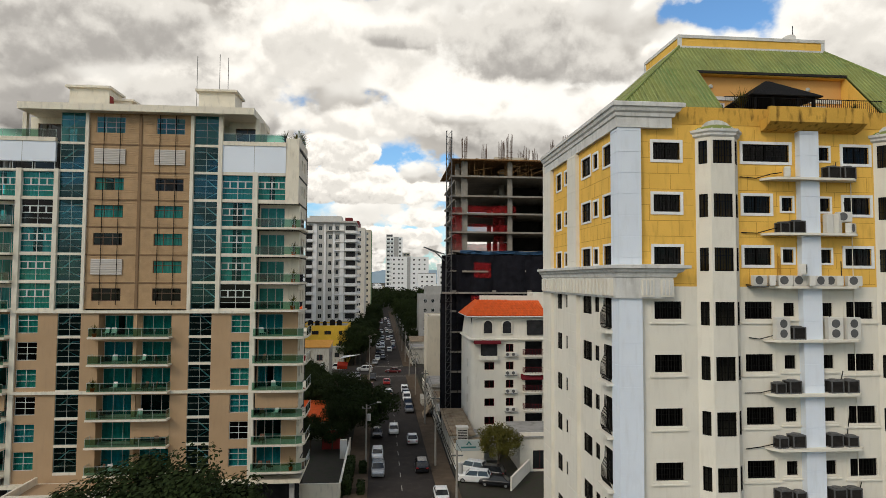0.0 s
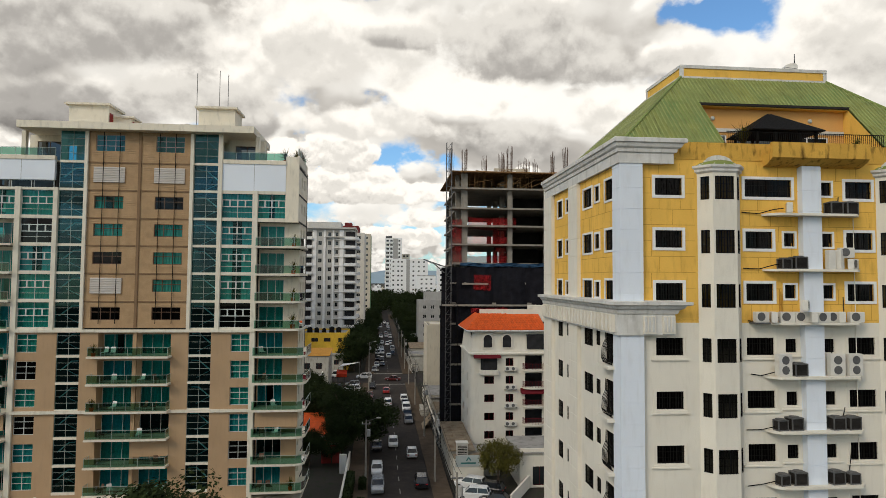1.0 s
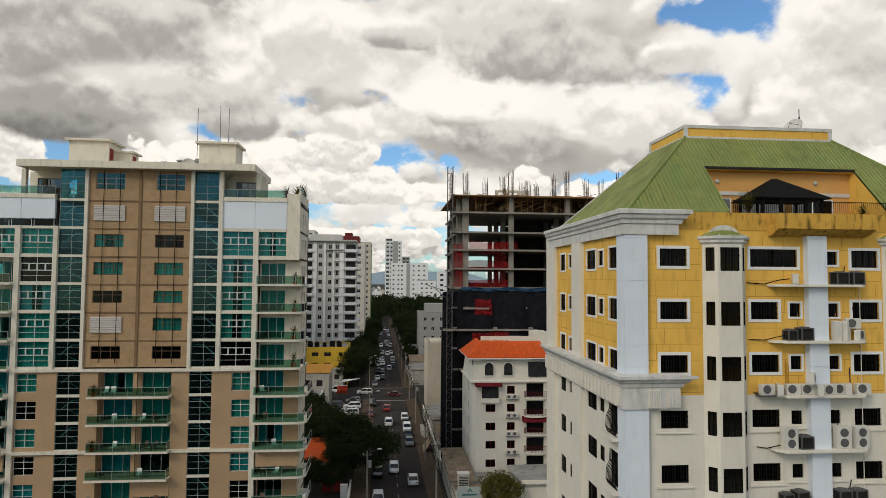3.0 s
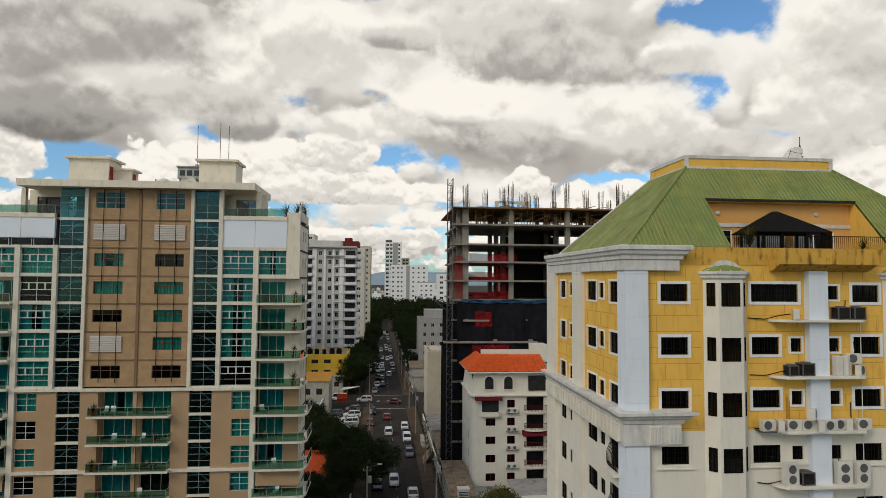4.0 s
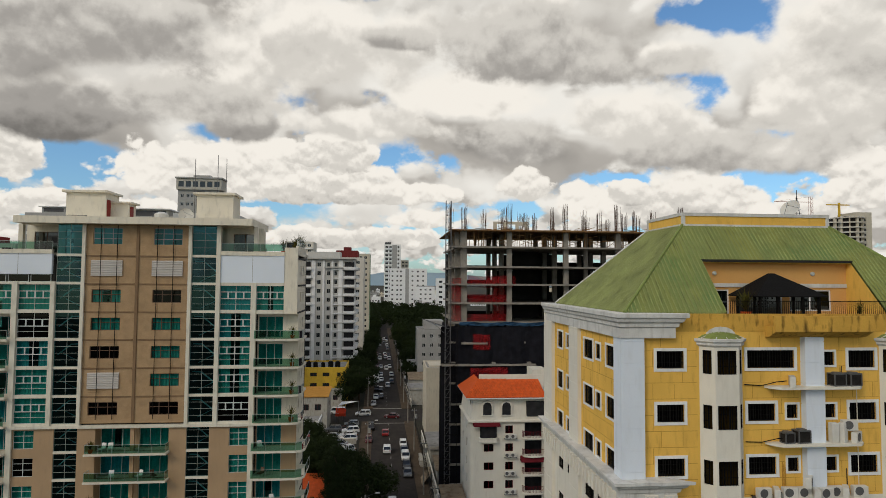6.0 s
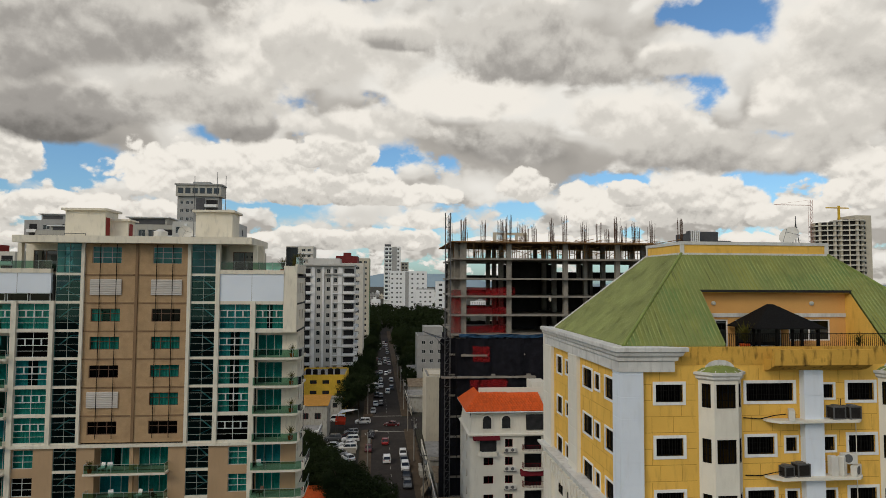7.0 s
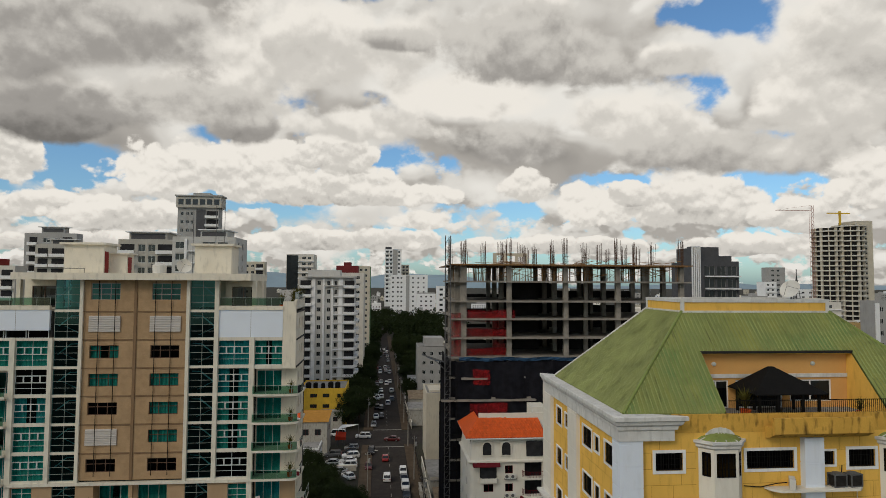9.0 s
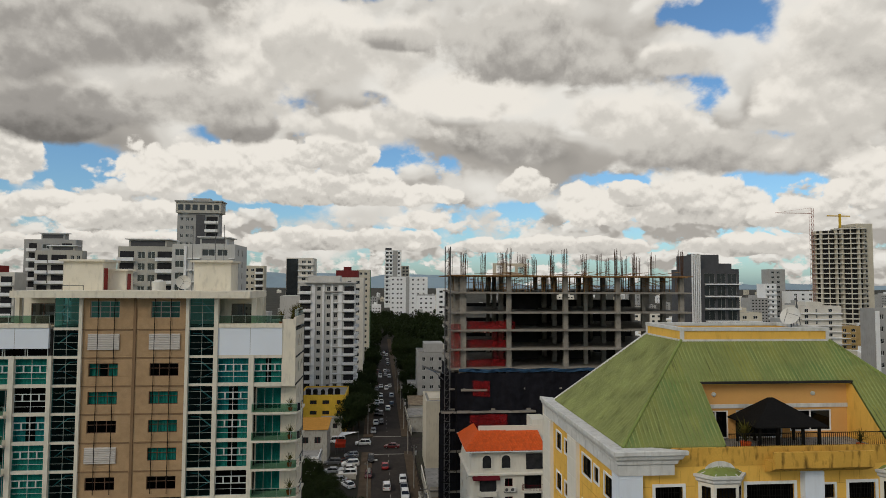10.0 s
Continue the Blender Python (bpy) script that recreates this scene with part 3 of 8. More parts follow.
def window(parent, fc, a0, a1, z0, z1, frame_mat, glass_mat, cols=(0.5,), rows=(), bar=0.06, d=0.12, curtain=None, cover=1.0, grille=None, label="", name="window", module=False):
    """A window in its opening: frame, pane, and a curtain or a grille where it has one."""
    w, h = a1 - a0, z1 - z0
    win = place(name, module_mesh(w, h, frame_mat) if module else frame_mesh(w, h, tuple(cols), tuple(rows), bar, frame_mat), parent, fc.m(a0, z0, d), label)
    p = place("pane", pane_mesh(w, h, glass_mat), win, fc.m(a0, z0, d + 0.035))
    p.visible_shadow = False
    if curtain:
        if cover >= 0.99:
            place("curtain", curtain_mesh(w, h, curtain), win, fc.m(a0, z0, d + 0.22))
        else:
            for k, a in ((0, a0), (1, a1 - w * cover / 2)):
                place("curtain", curtain_mesh(w * cover / 2, h, curtain), win, fc.m(a, z0, d + 0.22))
    if grille:
        place("grille", grille_mesh(w, h, grille), win, fc.m(a0, z0, d - 0.08))
    return win


def simple_window(parent, fc, a0, a1, z0, z1, frame_mat, glass_mat, d=0.1, cols=(0.5,), label="", bar=0.05):
    """A far window: frame and dark glass."""
    win = place("window", frame_mesh(a1 - a0, z1 - z0, tuple(cols), (), bar, frame_mat), parent, fc.m(a0, z0, d), label)
    place("pane", pane_mesh(a1 - a0, z1 - z0, glass_mat), win, fc.m(a0, z0, d + 0.03))
    return win


def jointed(x0, x1, y0, y1, z0, z1, step=1.24, groove=0.02):
    """A pier in one piece, with a shallow joint all round at every step."""
    rings, z = [], z0
    ring = lambda o, q: [(x0 + o, y0 + o, q), (x1 - o, y0 + o, q), (x1 - o, y1 - o, q), (x0 + o, y1 - o, q)]
    while z < z1 - 0.05:
        e = min(z + step, z1)
        rings += [ring(0, z), ring(0, e - 0.03), ring(groove, e - 0.025), ring(groove, e - 0.005)]
        z = e
    return Solid().loft(rings)


def balustrade(parent, pts, z, glass_mat, h=0.95):
    """Glass sheets between slim posts along a line of places, with a top rail."""
    s, g = Solid(), Solid()
    for (xa, ya), (xb, yb) in zip(pts, pts[1:]):
        n = max(1, round(math.hypot(xb - xa, yb - ya) / 1.4))
        for i in range(n + 1):
            x, y = xa + (xb - xa) * i / n, ya + (yb - ya) * i / n
            s.bar((x, y, z), (x, y, z + h), 0.02, 4)
        s.bar((xa, ya, z + h), (xb, yb, z + h), 0.028, 4)
        g.poly([(xa, ya, z + 0.06), (xb, yb, z + 0.06), (xb, yb, z + h - 0.06), (xa, ya, z + h - 0.06)])
    rail = part("balustrade", s, M_RAIL, parent)
    p = part("glass_sheet", g, glass_mat, rail)
    p.visible_shadow = False
    return rail


# ---- ground ----
s = Solid()
s.poly([(-4000, -500, -0.02), (4500, -500, -0.02), (4500, 4900, -0.02), (-4000, 4900, -0.02)])
tagged(part("ground", s, M_GROUND), "dusty city ground with scattered greenery", "ground", kind="structure")
def bend(y):
    """The street runs a little to the west of the blocks' own direction."""
    return -0.0125 * (y - 85)


def strip(x0, x1, y0, y1, z):
    return [(x0 + bend(y0), y0, z), (x1 + bend(y0), y0, z), (x1 + bend(y1), y1, z), (x0 + bend(y1), y1, z)]


ROAD_L, ROAD_R = -2.2, 6.3
tagged(part("road", Solid().poly(strip(ROAD_L, ROAD_R, 20, 700, 0)), M_ASPHALT), "worn dark asphalt street between apartment blocks", "road", kind="structure")
s = Solid().poly([(-60, 171, 0.006), (60, 171, 0.006), (60, 186, 0.006), (-60, 186, 0.006)])
tagged(part("cross_road", s, M_ASPHALT), "asphalt side street crossing the main street", "road", kind="structure")
for nm, x0, x1 in (("pavement_west", -5.0, ROAD_L), ("pavement_east", ROAD_R, 9.0)):
    s = Solid()
    for y0, y1 in ((20, 170), (187, 500)):
        s.loft([strip(x0, x1, y0, y1, -0.1), strip(x0, x1, y0, y1, 0.15)])
    tagged(part(nm, s, M_PAVE), "dusty concrete pavement with a kerb", "pavement", kind="structure")
road_marks = Solid()
for i in range(30):
    y = 62 + i * 5.2
    if not 167 < y < 187:
        road_marks.loft([strip(2.0, 2.1, y, y + 1.9, 0.0), strip(2.0, 2.1, y, y + 1.9, 0.008)])
for y in (168.0, 187.0):
    road_marks.loft([strip(ROAD_L, ROAD_R, y, y + 0.5, 0.0), strip(ROAD_L, ROAD_R, y, y + 0.5, 0.008)])
tagged(part("lane_marking", road_marks, M_LINE), "worn white dashed lane marking", "road marking", kind="structure")


# ---- the apartment block with the teal glazing ----
def teal_tower():
    YF, MID = 70.35, -27.15
    b = thing("apartment_building", (MID, 76, 0), "tall tan and white apartment block with teal glazing and brown siding", "building")
    fc = Face(0, YF)
    mir = lambda x: 2 * MID - x
    up = [22.4, 25.43, 28.46, 31.5, 34.5, 37.55, 40.6, 44.0]
    lo = [5.0, 7.9, 10.8, 13.7, 16.6, 19.5, 22.4]
    rnd = random.Random(5)
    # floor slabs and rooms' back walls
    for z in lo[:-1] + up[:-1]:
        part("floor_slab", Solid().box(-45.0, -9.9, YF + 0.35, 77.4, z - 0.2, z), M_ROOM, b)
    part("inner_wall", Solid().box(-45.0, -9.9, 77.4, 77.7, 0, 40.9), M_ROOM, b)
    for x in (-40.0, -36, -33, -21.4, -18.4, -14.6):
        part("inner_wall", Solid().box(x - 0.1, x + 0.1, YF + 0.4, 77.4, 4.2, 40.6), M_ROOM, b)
    # brown siding panel with its windows
    bw = [(-25.5, -22.45), (mir(-22.45), mir(-25.5))]
    rows = []
    for k in range(7):
        z = up[k]
        rows.append((z + 1.0, z + 2.4) if k < 6 else (z + 1.2, z + 3.05))
    holes = [(x0, x1, z0, z1) for x0, x1 in bw for z0, z1 in rows]
    part("brown_wall", holed(Solid(), -32.55, -21.75, 22.55, 44.0, holes, 0.05, 0.35), M_SIDING, b, m=fc.m())
    sl = Solid()
    z = 22.6
    while z < 43.9:
        cuts = [h for h in holes if h[2] - 0.02 < z + 0.1 < h[3] + 0.02]
        edges = [-32.5] + [v for h in sorted(cuts) for v in h[:2]] + [-21.8]
        for a, c in zip(edges[::2], edges[1::2]):
            sl.loft([[(x, 0.05, z), (x, 0.012, z), (x, 0.038, z + 0.192), (x, 0.05, z + 0.192)] for x in (a, c)])
        z += 0.205
    tagged(part("siding", sl, M_SIDING, b, "brown horizontal siding boards", m=fc.m()), kind="stuff")
    for zz in up[1:7]:
        for xa, xb in ((-32.55, -27.4), (-26.9, -21.75)):
            part("trim", Solid().box(xa, xb, -0.05, 0.05, zz - 0.09, zz + 0.05), M_SIDETRIM, b, m=fc.m())
    part("downpipe", Solid().box(-27.3, -27.0, -0.08, 0.05, 22.6, 44.0), M_SIDETRIM, b, m=fc.m())
    for x in (-25.05, -23.35, mir(-25.05), mir(-23.35)):
        part("vertical_rod", Solid().bar((x, -0.12, 23.0), (x, -0.12, 43.9), 0.038), M_BLACK, b, m=fc.m())
    for (x0, x1), k in [(q, k) for q in bw for k in range(7)]:
        z0, z1 = rows[k]
        if k == 5 or (k == 1 and x0 < -27):
            line = [(0.02, z0 - 0.15)]
            for i in range(9):
                zz = z0 - 0.15 + i * (z1 - z0 + 0.3) / 9
                line += [(-0.13, zz), (-0.13, zz + 0.1), (-0.09, zz + 0.13)]
            line.append((0.02, z1 + 0.15))
            sh = Solid().loft([[(x, y, z) for y, z in line] for x in (x0 - 0.1, x1 + 0.1)])
            part("shutter", sh, M_SHUTTER, b, "closed pale roller shutter", m=fc.m())
            continue
        cur = k in ((3, 4) if x0 < -27 else (1, 2, 3))
        window(b, fc, x0, x1, z0, z1, M_GREYPAINT if k == 6 else M_BROWN, G_BAY if k == 6 else G_TEAL if cur else G_DARK, (0.33, 0.66), (0.62,) if k < 6 else (0.35, 0.68), 0.07, 0.14, M_CURTAIN if cur else None, 1.0 if k != 4 else 0.7)
    # white pilasters
    ps = [(-21.75, -21.4), (-18.75, -18.3), (-14.95, -14.4)]
    for x0, x1 in ps + [(mir(q), mir(p)) for p, q in ps]:
        top = 44.0 if x0 > -36 and x1 < -18 else 37.75
        part("pilaster", Solid().box(x0, x1, -0.22, 0.35, 22.4, top), M_TRIM, b, m=fc.m())
    for x0, x1 in [(-14.95, -14.4), (mir(-14.4), mir(-14.95))]:
        part("pilaster", Solid().box(x0, x1, -0.22, 0.35, 3.9, 22.1), M_TRIM, b, m=fc.m())
    # stair bays: glazing in front of the flights
    for x0, x1, l0, l1, flip in ((-21.4, -18.75, -21.5, -19.1, 1), (mir(-18.75), mir(-21.4), mir(-19.1), mir(-21.5), -1)):
        for k in range(13):
            zs = (lo + up[1:])
            z0, z1 = zs[k], zs[k + 1]
            a0, a1 = (l0, l1) if k < 6 else (x0, x1)
            window(b, fc, a0, a1, z0 + 0.16, z1, M_RAIL, G_BAY, (0.5,), (0.25, 0.5, 0.75), 0.035, 0.1, name="stair_window")
            part("floor_band", Solid().box(a0, a1, -0.02, 0.3, z0 - 0.1, z0 + 0.16), M_TRIM, b, m=fc.m())
            xa, xb = (a0 + 0.2, a1 - 0.2) if flip > 0 else (a1 - 0.2, a0 + 0.2)
            zm = (z0 + z1) / 2
            for p, q, r in (((xa, 0.6, z1 - 0.5), (xa + (xb - xa) * 0.45, 0.6, z1 - 0.55), 0.07), ((xa + (xb - xa) * 0.4, 0.62, z1 - 0.52), (xb, 0.62, zm - 0.1), 0.08), ((xa + (xb - xa) * 0.1, 1.9, z0 + 0.3), (xb, 1.9, zm - 0.2), 0.05)):
                part("stair_flight", Solid().bar(p, q, r, 4), M_WHITE, b, "white painted stair flight behind glass", m=fc.m())
    # glazed modules beside the bays, upper floors
    for side in (0, 1):
        X = (lambda p, q: (p, q)) if side == 0 else (lambda p, q: (mir(q), mir(p)))
        a0, a1 = X(-18.3, -14.95)
        for k in range(5):
            z0, z1 = up[k], up[k + 1]
            part("floor_band", Solid().box(a0, a1, -0.08, 0.3, z0 - 0.12, z0 + 0.22), M_TRIM, b, m=fc.m())
            dark = k == (0 if side == 0 else 3)
            window(b, fc, a0, a1, z0 + 0.22, z1 - 0.12, M_FRAME, G_DARK if dark else rnd.choice((G_TEAL, G_TEAL, G_AQUA)), (), (), 0.04, 0.12, None if dark else M_CURTAIN, rnd.choice((1.0, 1.0, 0.7)), module=True)
        a0, a1 = X(-14.4, -11.4)
        window(b, fc, a0, a1, up[4] + 0.22, up[5] - 0.12, M_FRAME, G_TEAL, (), (), 0.04, 0.12, M_CURTAIN, 0.8, module=True)
        part("floor_band", Solid().box(a0, a1, -0.08, 0.3, up[4] - 0.2, up[4] + 0.22), M_TRIM, b, m=fc.m())
        c0, c1 = X(-11.4, -9.95)
        part("corner_wall", Solid().box(c0, c1, 0, 0.35, up[4] - 0.2, 41.7), M_CREAM, b, m=fc.m())
        # white panel under the roof terrace
        a0, a1 = X(-18.3, -11.4)
        zb = 37.75 if side == 0 else 38.55
        part("white_panel", Solid().box(a0, a1, -0.06, 0.3, zb, 40.75), M_PANEL, b, "plain white panel below the roof terrace", m=fc.m())
        part("seam", Solid().box(a0 + (a1 - a0) / 2 - 0.02, a0 + (a1 - a0) / 2 + 0.02, -0.075, -0.06, zb, 40.75), M_GREYPAINT, b, m=fc.m())
        if side == 0:
            part("floor_band", Solid().box(a0, a1, -0.05, 0.3, 37.4, 37.76), M_TRIM, b, m=fc.m())
        part("coping", Solid().box(a0, a1, -0.15, 0.35, 40.75, 41.2), M_CREAM, b, m=fc.m())
        if side:
            part("floor_band", Solid().box(a0, a1, -0.08, 0.3, 37.45, 37.7), M_TRIM, b, m=fc.m())
            for i in range(3):
                w = (a1 - a0) / 3
                window(b, fc, a0 + w * i + 0.1, a0 + w * i + w - 0.1, 37.7, 38.55, M_FRAME, G_DARK, (), (), 0.06, 0.12)
        # roof terrace
        t0, t1 = X(-18.3, -14.4)
        part("terrace_floor", Solid().box(*X(-18.3, -9.95), 0.35, 7.0, 40.6, 40.85), M_CREAM, b, m=fc.m())
        back = holed(Solid(), *X(-18.3, -14.2), 40.85, 44.0, [(*X(-17.6, -15.0), 40.9, 43.3)], 2.6, 2.85)
        part("terrace_wall", back, M_CREAM, b, m=fc.m())
        part("terrace_column", Solid().box(*X(-14.9, -14.45), 0.5, 1.0, 40.85, 44.0), M_CREAM, b, m=fc.m())
        part("terrace_column", Solid().box(*X(-14.9, -14.45), 4.5, 5.0, 40.85, 44.0), M_CREAM, b, m=fc.m())
        window(b, Face(0, YF + 2.6), *X(-17.6, -15.0), 40.9, 43.3, M_BROWN, G_DARK, (0.5,), (), 0.08, 0.1)
        e0, e1 = X(-18.25, -11.3)
        xr = X(-11.3, -11.3)[0]
        pts = [(e0, YF + 0.1), (e1, YF + 0.1)]
        balustrade(b, pts, 41.2, G_RAIL, 0.9)
        # balconies at the corner
        for k in range(-6, 4):
            zz = lo[k + 6] if k < 0 else up[k]
            zn = (lo + up[1:])[k + 7]
            x_out = -8.75 if k < 0 else -9.3
            p0, p1 = X(-14.4, x_out)
            yb = -1.15 if k < 0 else -0.75
            r = 0.9
            xi, xo = (p0, p1) if side == 0 else (p1, p0)
            sg = 1 if side == 0 else -1
            out = [(xi, 0.2), (xi, yb), (xo - sg * r, yb), (xo - sg * r * 0.3, yb + r * 0.3), (xo, yb + r), (xo, 4.0), (xi, 4.0)]
            part("balcony_slab", Solid().prism(out, zz - 0.12, zz + 0.1), M_TRIM, b, m=fc.m())
            balustrade(b, [(x, YF + y) for x, y in (out[1:6] if k < 0 else out[1:5] + [(xo, 1.6)])], zz + 0.1, G_RAIL)
            w0, w1 = X(-14.3, -11.6)
            part("balcony_wall", holed(Solid(), *X(-14.4, -9.95), zz + 0.1, zn - 0.18, [(w0, w1, zz + 0.12, zz + 2.45)], 1.2, 1.45), M_TAN if k < 0 else M_CREAM, b, m=fc.m())
            window(b, Face(0, YF + 1.2), w0, w1, zz + 0.12, zz + 2.45, M_FRAME, rnd.choice((G_TEAL, G_AQUA)), (0.33, 0.66), (), 0.05, 0.1, M_CURTAIN if rnd.random() < 0.8 else None, rnd.choice((1.0, 1.0, 0.75)), name="sliding_door")
            if k == -4:
                part("roller_blind", Solid().box(*X(-14.2, -9.6), -0.3, -0.26, zz + 1.0, zn - 0.2), M_TAN, b, "beige roller blind let down over the balcony", m=fc.m())
        # side wall with its windows
        sf = Face(-9.95, YF, 90) if side == 0 else Face(mir(-9.95), 77.7, -90)
        hs = []
        for z in lo[:-1] + up[:-1]:
            for a in (2.4, 4.6):
                aa = a if side == 0 else 7.35 - a - 0.9
                hs.append((aa, aa + 0.9, z + 1.0, z + 2.2))
        part("side_wall", holed(Solid(), 1.45 if side == 0 else 0, 7.35 if side == 0 else 5.9, 3.9, 40.6, hs, 0, 0.3), M_CREAM, b, m=sf.m())
        if side == 0:
            for h in hs:
                simple_window(b, sf, *h, M_FRAME, G_DARK, 0.12)
            part("parapet", Solid().box(0.36, 7.35, 0, 0.25, 40.6, 41.9), M_CREAM, b, m=sf.m())
            part("corner_return", Solid().box(0.36, 1.45, 0, 0.25, up[4] - 0.2, 40.6), M_CREAM, b, m=sf.m())
    # lower floors: tan front with openings
    wl = [(-17.0, -14.97), (-39.3, -37.2)]
    holes = []
    for k in range(6):
        z = lo[k]
        for x0, x1 in wl:
            holes.append((x0, x1, z + 0.45, z + 2.4))
        holes += [(-21.5, -19.1, z + 0.02, z + 2.9), (mir(-19.1), mir(-21.5), z + 0.02, z + 2.9)]
        holes.append((-30.95, -23.35, z + 0.1, z + 2.5))
    part("tan_wall", holed(Solid(), mir(-14.95), -14.95, 4.1, 22.1, holes, 0, 0.35), M_TAN, b, m=fc.m())
    for k in range(6):
        z = lo[k]
        for i, (x0, x1) in enumerate(wl):
            dark = k in ((1,) if i == 0 else (2, 4))
            window(b, fc, x0, x1, z + 0.45, z + 2.4, M_FRAME, G_DARK if dark else rnd.choice((G_TEAL, G_TEAL, G_AQUA)), (0.5,), (0.36, 0.70), 0.06, 0.15, None if dark else M_CURTAIN, 1.0)
        # middle balconies
        part("balcony_slab", Solid().box(-31.6, -23.2, -1.2, 1.3, z - 0.1, z + 0.1), M_TRIM, b, m=fc.m())
        balustrade(b, [(-31.5, YF), (-31.5, YF - 1.12), (-23.3, YF - 1.12), (-23.3, YF)], z + 0.1, G_RAIL)
        part("recess_wall", holed(Solid(), -31.0, -23.3, z + 0.1, z + 2.5, [(-30.9, -27.5, z + 0.12, z + 2.3), (-26.85, -23.5, z + 0.12, z + 2.3)], 1.3, 1.5), M_TAN, b, m=fc.m())
        for xa in (-31.15, -23.35):
            part("recess_side", Solid().box(xa, xa + 0.2, 0.35, 1.5, z + 0.1, z + 2.5), M_TAN, b, m=fc.m())
        part("recess_ceiling", Solid().box(-31.0, -23.3, 0.3, 1.3, z + 2.5, z + 2.6), M_TAN, b, m=fc.m())
        part("balcony_column", Solid().box(-27.35, -26.95, 0.0, 0.3, z + 0.1, z + 2.5), M_TAN, b, m=fc.m())
        for x0, x1 in ((-30.9, -27.5), (-26.85, -23.5)):
            window(b, Face(0, YF + 1.3), x0, x1, z + 0.12, z + 2.3, M_FRAME, rnd.choice((G_TEAL, G_AQUA)), (0.33, 0.66), (), 0.05, 0.08, M_CURTAIN if rnd.random() < 0.85 else None, rnd.choice((1.0, 1.0, 1.0, 0.8)), name="sliding_door")
        if k == 1:
            part("roller_blind", Solid().box(-27.0, -23.3, -0.06, -0.02, z + 0.9, z + 2.55), M_TAN, b, "beige roller blind let down over the balcony", m=fc.m())
    for z in (22.1, 13.45):
        part("string_course", Solid().box(mir(-14.4), -14.4, -0.28, 0.2, z, z + 0.3), M_TRIM, b, m=fc.m())
    # ground storey
    part("base_slab", Solid().box(-45.2, -9.2, -0.6, 7.3, 3.7, 4.1), M_CREAM, b, m=fc.m())
    for x in (-44, -39.6, -34.5, -30, -24, -19, -14.6, -10.2):
        part("ground_column", Solid().box(x - 0.25, x + 0.25, 0.3, 0.8, 0, 3.7), M_GREYPAINT, b, m=fc.m())
    # its dark colour paints in the shade behind the ground-storey columns
    part("ground_wall", Solid().box(-44.5, -9.9, 4.0, 4.3, 0, 3.7), M_SHADE, b, m=fc.m())
    balustrade(b, [(-10.1, YF + 0.3), (-10.1, 77.0)], 41.9, G_RAIL, 0.8)
    # roof
    part("roof_slab", Solid().prism([(-39.5, -1.2), (-14.75, -1.2), (-14.75, 8.2), (-39.5, 8.2)], 44.0, 44.75), M_CREAM, b, m=fc.m())
    part("rear_wall", Solid().box(-36, -18.3, 4.5, 8.7, 40.85, 44.0), M_CREAM, b, m=fc.m())
    for x0, x1 in ((-37.0, -32.6), (-22.4, -18.2)):
        part("roof_house", Solid().box(x0, x1, 4.5, 8.0, 44.75, 48.05), M_CREAM, b, m=fc.m())
        part("roof_house_slab", Solid().box(x0 - 0.35, x1 + 0.3, 4.1, 8.4, 48.05, 48.3), M_CREAM, b, m=fc.m())
    part("roof_annex", Solid().box(-32.6, -30.6, 5.9, 8.0, 44.75, 47.0), M_CREAM, b, m=fc.m())
    part("roof_annex_slab", Solid().box(-32.6, -30.25, 5.6, 8.3, 47.0, 47.2), M_CREAM, b, m=fc.m())
    part("roof_door", Solid().box(-32.62, -32.54, 4.75, 5.65, 44.8, 47.3), M_REDPAINT, b, "dark red metal door", m=fc.m())
    part("roof_door", Solid().box(-30.62, -30.54, 6.3, 7.2, 44.8, 46.7), M_REDPAINT, b, "dark red metal door", m=fc.m())
    for x0, x1 in ((-36.6, -34.3),):
        part("roof_railing", Solid().bar((x0, 3.6, 44.75), (x0, 3.6, 45.3), 0.04, 5).bar((x0, 3.6, 45.3), (x1, 3.6, 45.3), 0.04, 5).bar((x1, 3.6, 45.3), (x1, 3.6, 44.75), 0.04, 5), M_STEEL, b, m=fc.m())
    for x, y, h in ((-22.6, 4.4, 52.3), (-20.3, 5.5, 53.0), (-19.3, 5.5, 52.6)):
        part("antenna_mast", Solid().bar((x, y, 44.75), (x, y, h), 0.035, 5), M_STEEL, b, m=fc.m())
    return b


teal_tower()


# ---- the yellow and white block with the green roof ----
def sweep(parent, name, mat, profile, x_end, x0, y0, y_end, label=""):
    """A moulding round the building's corner: along the front from x_end to the corner, then along the side to y_end. profile: (out, z)."""
    rings = [[(x_end + o * 2.1, y0 - o, z) for o, z in profile], [(x0 - o, y0 - o, z) for o, z in profile], [(x0 - o, y_end + o * 0.5, z) for o, z in profile]]
    return part(name, Solid().loft(rings), mat, parent, label)


